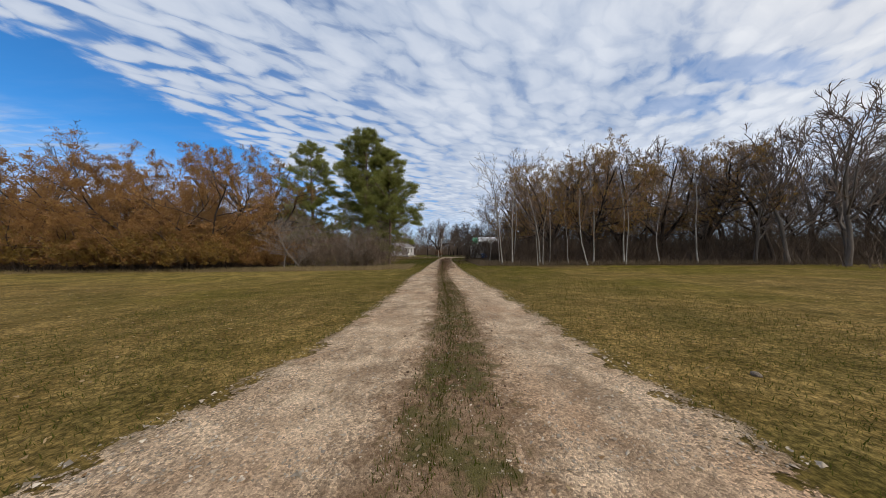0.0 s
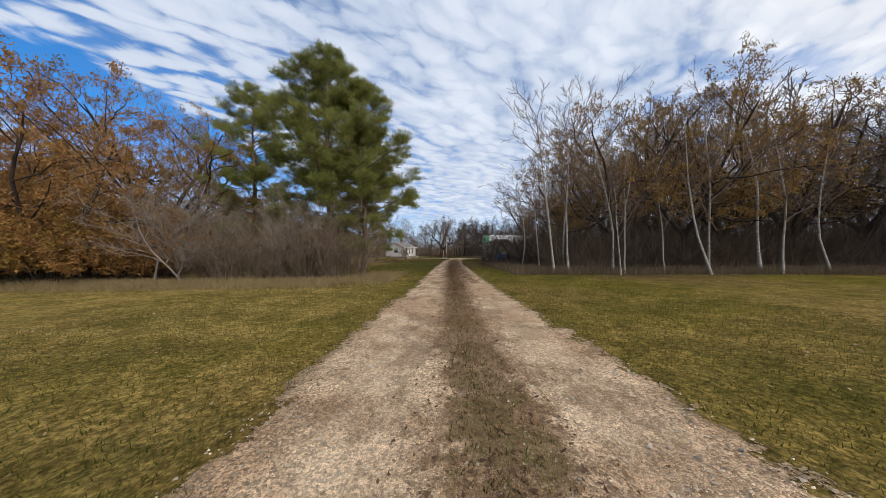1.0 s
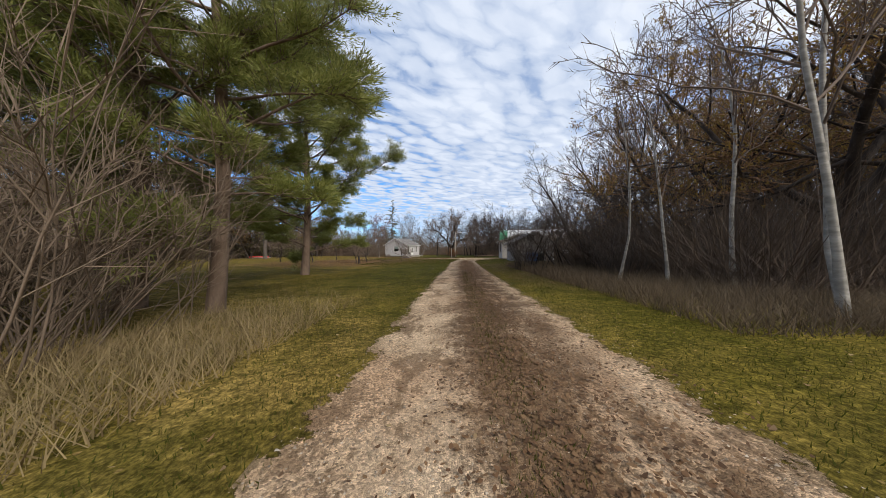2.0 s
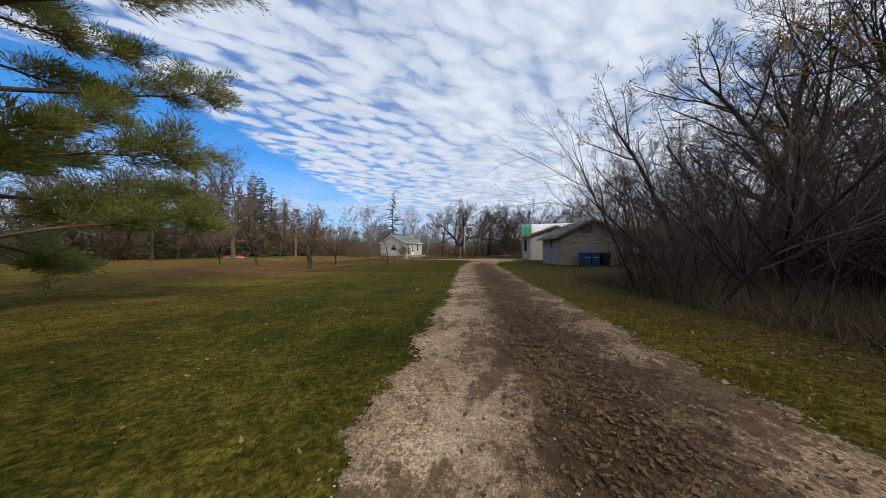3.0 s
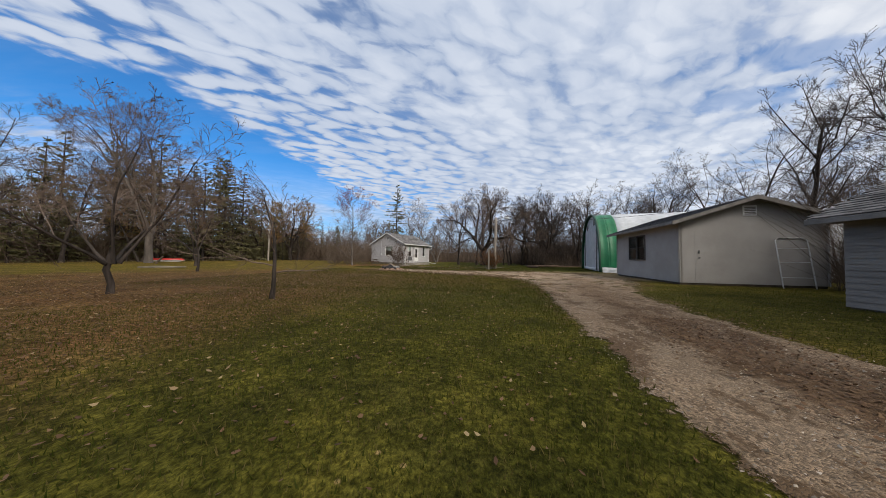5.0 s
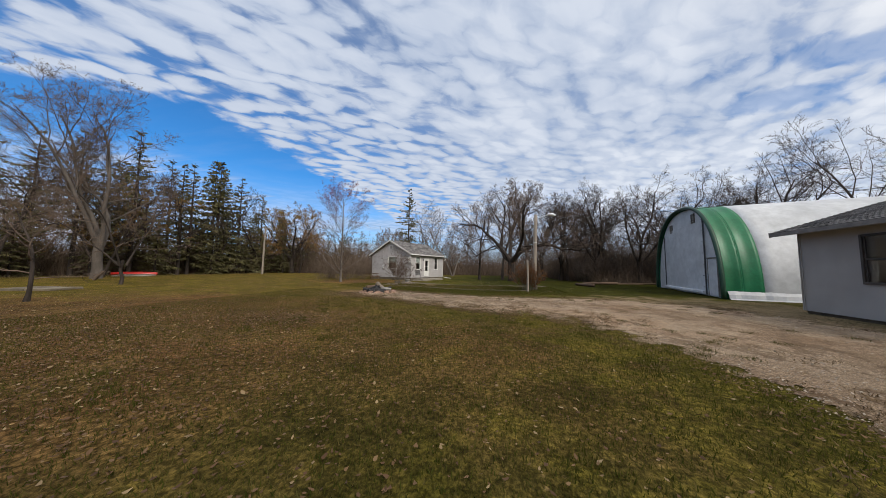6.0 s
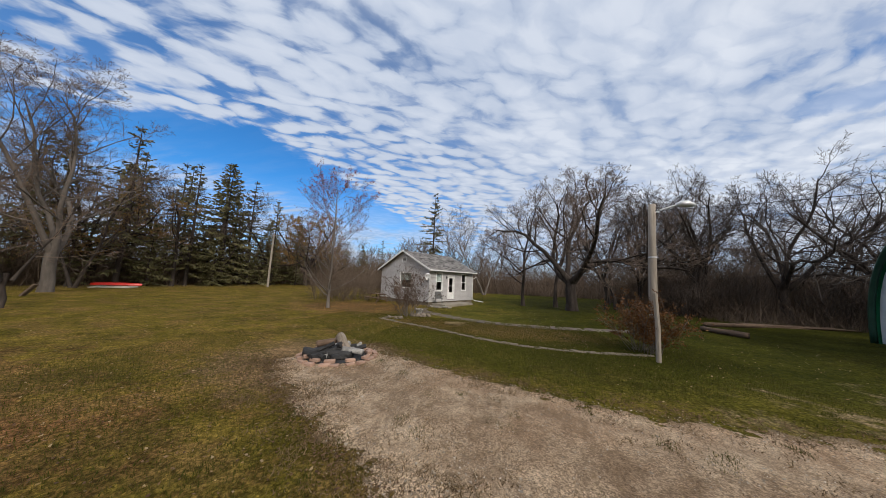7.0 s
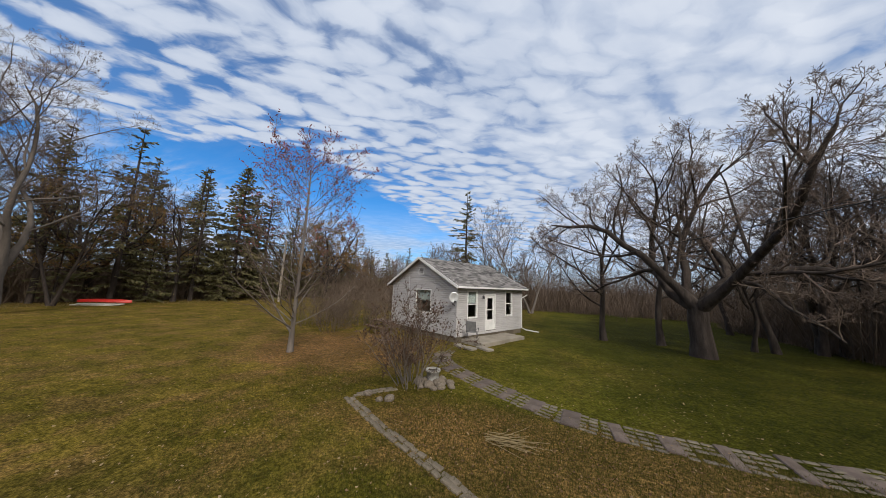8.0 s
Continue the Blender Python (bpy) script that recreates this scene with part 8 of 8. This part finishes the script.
# mown grass near the camera's way
g_pts = np.concatenate([strip(330000, 2.5, 66, 8.0), lawn_pts(230000, -15, 2, 61, 84), lawn_pts(60000, -10, 1, 50, 62), lawn_pts(50000, -10, -1, 77, 84)])
fr_ = on_road(g_pts)
inside_road = (fr_ > 0.04) & (fr_ < 0.96)
edge_ = np.minimum(fr_, 1 - fr_)
keep = ~inside_road | ((edge_ < 0.07) & (NR.uniform(0, 1, len(fr_)) < 0.5 - 6.5 * edge_)) | ((np.abs(fr_ - 0.52) < 0.09) & (NR.uniform(0, 1, len(fr_)) < np.where(g_pts[:, 1] < 14, 0.9, 0.35)) & (g_pts[:, 1] < 40))
g_pts = g_pts[keep]
g_pts[:, 2] = np.where(inside_road[keep], 0.03, 0.0)
tc_ = lawn_pts(150, -9, 5, 62, 77)
tp_ = (tc_[:, None, :] + np.c_[NR.normal(0, 0.09, (150 * 90, 2)), np.zeros(150 * 90)].reshape(150, 90, 3)).reshape(-1, 3)
tp_[:, 2] = 0.012
g_pts = np.concatenate([g_pts, tp_])
scatter("grass", g_pts, 0.005, 1, M_BLADE, "short mown grass, green with dry blades", "grass", tri=True, height=0.045)
# tall dry grass along the thicket and the wood
t1 = np.c_[NR.uniform(-20, -5.2, 22000), np.zeros(22000), np.zeros(22000)]
t1[:, 1] = 24.2 + np.maximum(0, t1[:, 0] + 13) * 0.05 + NR.normal(0, 0.8, 22000)
t2 = np.c_[NR.uniform(-5.6, -3.0, 5000), NR.normal(27.0, 1.6, 5000), np.zeros(5000)]
t3 = np.c_[NR.uniform(-60, -20, 7000), NR.normal(24.0, 1.0, 7000), np.zeros(7000)]
t4 = np.c_[NR.uniform(-56, -45, 6000), NR.uniform(58, 105, 6000), np.zeros(6000)]
scatter("dry_grass", np.concatenate([t1, t2, t3, t4]), 0.006, 1, M_STRAW, "tall tan dry grass along the thicket", "grass", tri=True, height=0.30, sway=0.6)
w1 = np.c_[NR.uniform(6, 40, 26000), np.zeros(26000), np.zeros(26000)]
w1[:, 1] = 28.2 - np.maximum(0, w1[:, 0] - 12) * 0.12 + np.abs(NR.normal(0, 2.2, 26000)) - 0.6
w2 = np.c_[NR.uniform(3.1, 7.5, 24000), NR.uniform(28, 47.0, 24000), np.zeros(24000)]
scatter("weeds", np.concatenate([w1, w2[w2[:, 0] > 3.0 + 0.02 * w2[:, 1]]]), 0.007, 1, M_WEED, "brown dead weeds under the trees", "weeds", tri=True, height=0.42, sway=0.55)
# fallen leaves
l_pts = np.concatenate([lawn_pts(5200, -16, 14, 3, 50), lawn_pts(5200, -24, 6, 44, 84), lawn_pts(1500, -14, -2, 78, 90), np.c_[NR.normal(-11, 5.5, 3500), NR.normal(63.5, 4.0, 3500), np.zeros(3500)], np.c_[NR.normal(-8.3, 1.1, 350), NR.normal(67.6, 0.7, 350), np.zeros(350)]])
q_ = on_road(l_pts)
l_pts[:, 2] = np.where((q_ > 0) & (q_ < 1), 0.03, 0.02)
scatter("fallen_leaves", l_pts, 0.042, 0.62, M_FALLEN, "pale tan fallen leaves on the grass", "leaves", flat=0.3)
y_ = np.concatenate([NR.uniform(4, 62, 15000), NR.uniform(22, 58, 30000)])
row = np.array([np.interp(y_, ROAD_E[:525, 1], ROAD_E[:525, k]) for k in (0, 2)])
f_ = np.clip(np.where(y_ > 24, 0.60, 0.52) + NR.normal(0, 0.085, 45000) * np.where(y_ > 24, 1.75, 0.9), 0.03, 0.99)
s_pts = np.c_[row[0] + (row[1] - row[0]) * f_, y_, np.full(45000, 0.028)]
o_pts = np.c_[NR.normal(-12.5, 5.2, 40000), NR.normal(60.5, 5.0, 40000), np.full(40000, 0.015)]
m_pts = np.c_[NR.normal(-16.3, 2.3, 6000), NR.normal(86.3, 2.0, 6000), np.full(6000, 0.015)]
b_pts = np.c_[NR.uniform(-10.5, -2.0, 1800), NR.normal(82.0, 0.9, 1800), np.full(1800, 0.015)]
e_pts = np.c_[NR.uniform(5.0, 34.0, 7000), NR.normal(25.8, 0.6, 7000), np.full(7000, 0.015)]
p_pts = np.c_[NR.normal(-10.2, 1.3, 2600), NR.normal(75.0, 1.2, 2600), np.full(2600, 0.015)]
k_pts = np.c_[NR.uniform(-20, -4.5, 7000), NR.normal(24.8, 0.9, 7000), np.full(7000, 0.02)]
c_pts = np.concatenate([np.c_[NR.normal(-11, 5.0, 4500), NR.normal(64.0, 4.0, 4500), np.full(4500, 0.015)], np.c_[NR.normal(-8.4, 1.2, 1900), NR.normal(67.6, 0.6, 1900), np.full(1900, 0.015)]])
d_pts = np.c_[NR.uniform(1.9, 8.0, 9000), NR.uniform(33.0, 50.0, 9000), np.full(9000, 0.02)]
o_pts = np.concatenate([o_pts, d_pts, c_pts, k_pts, p_pts[np.hypot(p_pts[:, 0] + 9.35, p_pts[:, 1] - 75.6) > 1.1]])
o_pts = o_pts[(on_road(o_pts) < 0) | (on_road(o_pts) > 1)]
ei_ = NR.integers(326, len(ROAD_E), 5200)
ef_ = np.where(NR.uniform(0, 1, 5200) < 0.6, NR.normal(0.01, 0.045, 5200), NR.normal(0.99, 0.045, 5200))
f_pts = np.c_[ROAD_E[ei_, :2] + (ROAD_E[ei_, 2:] - ROAD_E[ei_, :2]) * ef_[:, None], np.full(5200, 0.02)]
scatter("leaf_litter", np.concatenate([f_pts, s_pts, o_pts, m_pts, b_pts, e_pts]), 0.038, 0.6, M_FALLEN_DARK, "brown leaf litter on the drive and under the trees", "leaves", flat=0.22)


def chips(n_):
    """Loose stone chips on the drive as one mesh."""
    y = np.concatenate([NR.uniform(3.3, 66, n_), NR.uniform(62, 76, n_ // 3)])
    y[:n_] = np.where(NR.uniform(0, 1, n_) < 0.4, 3.3 + 62.0 * NR.uniform(0, 1, n_) ** 1.7, y[:n_])
    s_idx = np.interp(y[:n_], ROAD_E[:525, 1], ROAD_S[:525])
    s_idx = np.concatenate([s_idx, NR.uniform(13, len(EDGES) - 1, n_ // 3)])
    rows_ = np.array([np.interp(s_idx, ROAD_S, ROAD_E[:, k]) for k in range(4)]).T
    f = NR.uniform(0.02, 0.98, len(s_idx))
    c_ = rows_[:, :2] + (rows_[:, 2:] - rows_[:, :2]) * f[:, None]
    n_all = len(c_)
    r_ = np.where((c_[:, 1] > 20) & (c_[:, 1] < 64), 0.0058, 0.0085) * NR.lognormal(0, 0.42, n_all)
    base_ = np.array([(1, 0, -0.2), (-0.5, 0.87, -0.2), (-0.5, -0.87, -0.2), (0.3, 0.2, 0.50)])
    jit = base_[None] + NR.normal(0, 0.22, (n_all, 4, 3))
    a = NR.uniform(0, 6.283, n_all)
    rot = np.stack([jit[:, :, 0] * np.cos(a)[:, None] - jit[:, :, 1] * np.sin(a)[:, None], jit[:, :, 0] * np.sin(a)[:, None] + jit[:, :, 1] * np.cos(a)[:, None], jit[:, :, 2]], axis=2)
    v_ = rot * r_[:, None, None] + np.c_[c_, np.full(n_all, 0.028)][:, None, :]
    tri_ = np.array([(0, 1, 3), (1, 2, 3), (2, 0, 3)])
    idx = (np.arange(n_all)[:, None, None] * 4 + tri_[None]).reshape(-1)
    me = bpy.data.meshes.new("gravel")
    me.vertices.add(n_all * 4)
    me.vertices.foreach_set("co", v_.reshape(-1).astype(np.float32))
    me.loops.add(n_all * 9)
    me.loops.foreach_set("vertex_index", idx.astype(np.int32))
    me.polygons.add(n_all * 3)
    me.polygons.foreach_set("loop_start", np.arange(0, n_all * 9, 3, dtype=np.int32))
    me.update(calc_edges=True)
    me.validate()
    me.materials.append(M_STONE)
    tagged(new("gravel", me), "loose pale limestone chips on the drive", "gravel", kind="stuff")


chips(52000)


def brush_band(n, f):
    """Points of a band of undergrowth: f turns two random numbers into x and y."""
    a, b_ = NR.uniform(0, 1, n), NR.uniform(0, 1, n)
    x, y = f(a, b_)
    return np.c_[x, y, np.zeros(n)]


brush = np.concatenate([
    brush_band(70000, lambda a, b_: (7.5 + 50 * a, 31.0 + 16 * b_ - np.maximum(0, 50 * a - 15) * 0.28)),
    brush_band(14000, lambda a, b_: (20 + 16 * a, 46 + 46 * b_)),
    brush_band(16000, lambda a, b_: (9 + 30 * a, 92 + 18 * b_)),
    brush_band(14000, lambda a, b_: (-62 + 44 * a, 27 + 11 * b_)),
    brush_band(26000, lambda a, b_: (-68 + 14 * a, 48 + 75 * b_)),
])
scatter("undergrowth", brush, 0.013, 1, M_BRUSH, "dark leafless undergrowth between the trees", "undergrowth", tri=True, height=2.4, sway=0.7)
belt_ = np.concatenate([brush_band(26000, lambda a, b_: (-66 + 14 * a, 52 + 66 * b_)), brush_band(9000, lambda a, b_: (-60 + 28 * a, 114 + 10 * b_))])
scatter("undergrowth", belt_, 0.035, 1, M_BRUSH, "dark brown undergrowth below the shelter belt", "undergrowth", tri=True, height=5.0, sway=0.6)
tall_ = np.concatenate([brush_band(34000, lambda a, b_: (8 + 46 * a, 32.5 + 12 * b_ - np.maximum(0, 46 * a - 15) * 0.28)), brush_band(26000, lambda a, b_: (17 + 24 * a, 44 + 28 * b_)), brush_band(9000, lambda a, b_: (12.4 + 8 * a, 61 + 4 * b_)), brush_band(6000, lambda a, b_: (14.5 + 7 * a, 51.5 + 3.5 * b_)), brush_band(9000, lambda a, b_: (22 + 16 * a, 70 + 24 * b_)), brush_band(46000, lambda a, b_: (7 + 34 * a, 97 + 15 * b_))])
scatter("undergrowth", tall_, 0.013, 1, M_BRUSH, "dark tangled brush in the wood behind the sheds", "undergrowth", tri=True, height=4.2, sway=0.5)
far_brush = np.concatenate([
    brush_band(70000, lambda a, b_: (-80 + 130 * a, 117 + 24 * b_)),
    brush_band(14000, lambda a, b_: (30 + 40 * a, 14 + 110 * b_)),
    brush_band(9000, lambda a, b_: (-110 + 35 * a, 20 + 100 * b_)),
])
scatter("far_undergrowth", far_brush, 0.018, 1, M_BRUSH, "grey-brown brush along the distant wood", "undergrowth", tri=True, height=5.4, sway=0.45)
poles = np.concatenate([
    brush_band(2600, lambda a, b_: (9 + 50 * a, 31.0 + 16 * b_ - np.maximum(0, 50 * a - 15) * 0.28)),
    brush_band(1800, lambda a, b_: (20 + 20 * a, 46 + 60 * b_)),
    brush_band(2200, lambda a, b_: (-70 + 14 * a, 48 + 75 * b_)),
    brush_band(5200, lambda a, b_: (-80 + 130 * a, 117 + 25 * b_)),
    brush_band(1500, lambda a, b_: (6 + 34 * a, 97 + 16 * b_)),
])
scatter("young_stems", poles, 0.018, 1, M_TWIG_DARK, "thin bare young stems crowding the wood", "saplings", tri=True, height=6.0)
ring = NR.uniform(0, 2 * np.pi, 16000)
rad = NR.uniform(190, 260, 16000)
belt = np.c_[rad * np.cos(ring), 50 + rad * np.sin(ring), np.zeros(16000)]
scatter("far_woods", belt, 0.35, 1, M_TWIG, "hazy grey-brown belt of distant woods", "woods", tri=True, height=8.0)


# dead weeds that creep over the far end of the drive
hubs = np.where(NR.uniform(0, 1, 300) < 0.72, NR.integers(457, len(ROAD_E), 300), NR.integers(377, len(ROAD_E), 300))
hub_f = np.concatenate([NR.normal(0.06, 0.13, 150), NR.normal(0.97, 0.06, 80), NR.uniform(0.1, 0.9, 70)])
hub_xy = ROAD_E[hubs, :2] + (ROAD_E[hubs, 2:] - ROAD_E[hubs, :2]) * hub_f[:, None]
count_ = np.where(np.arange(300) < 150, 6, np.where(np.arange(300) < 230, 6, 4))
tuft = np.repeat(hub_xy, count_, axis=0)
tuft = tuft + NR.normal(0, 0.24, tuft.shape)
blades = np.repeat(tuft, 20, axis=0)
blades = blades + NR.normal(0, 0.085, blades.shape)
blades = np.c_[blades, np.full(len(blades), 0.02)]
blades = blades[np.hypot(blades[:, 0] + 9.35, blades[:, 1] - 75.6) > 1.05]
scatter("dead_weeds", blades, 0.007, 1, M_DEADWEED, "low brown dead weeds creeping over the gravel", "weeds", tri=True, height=0.032, sway=1.1)
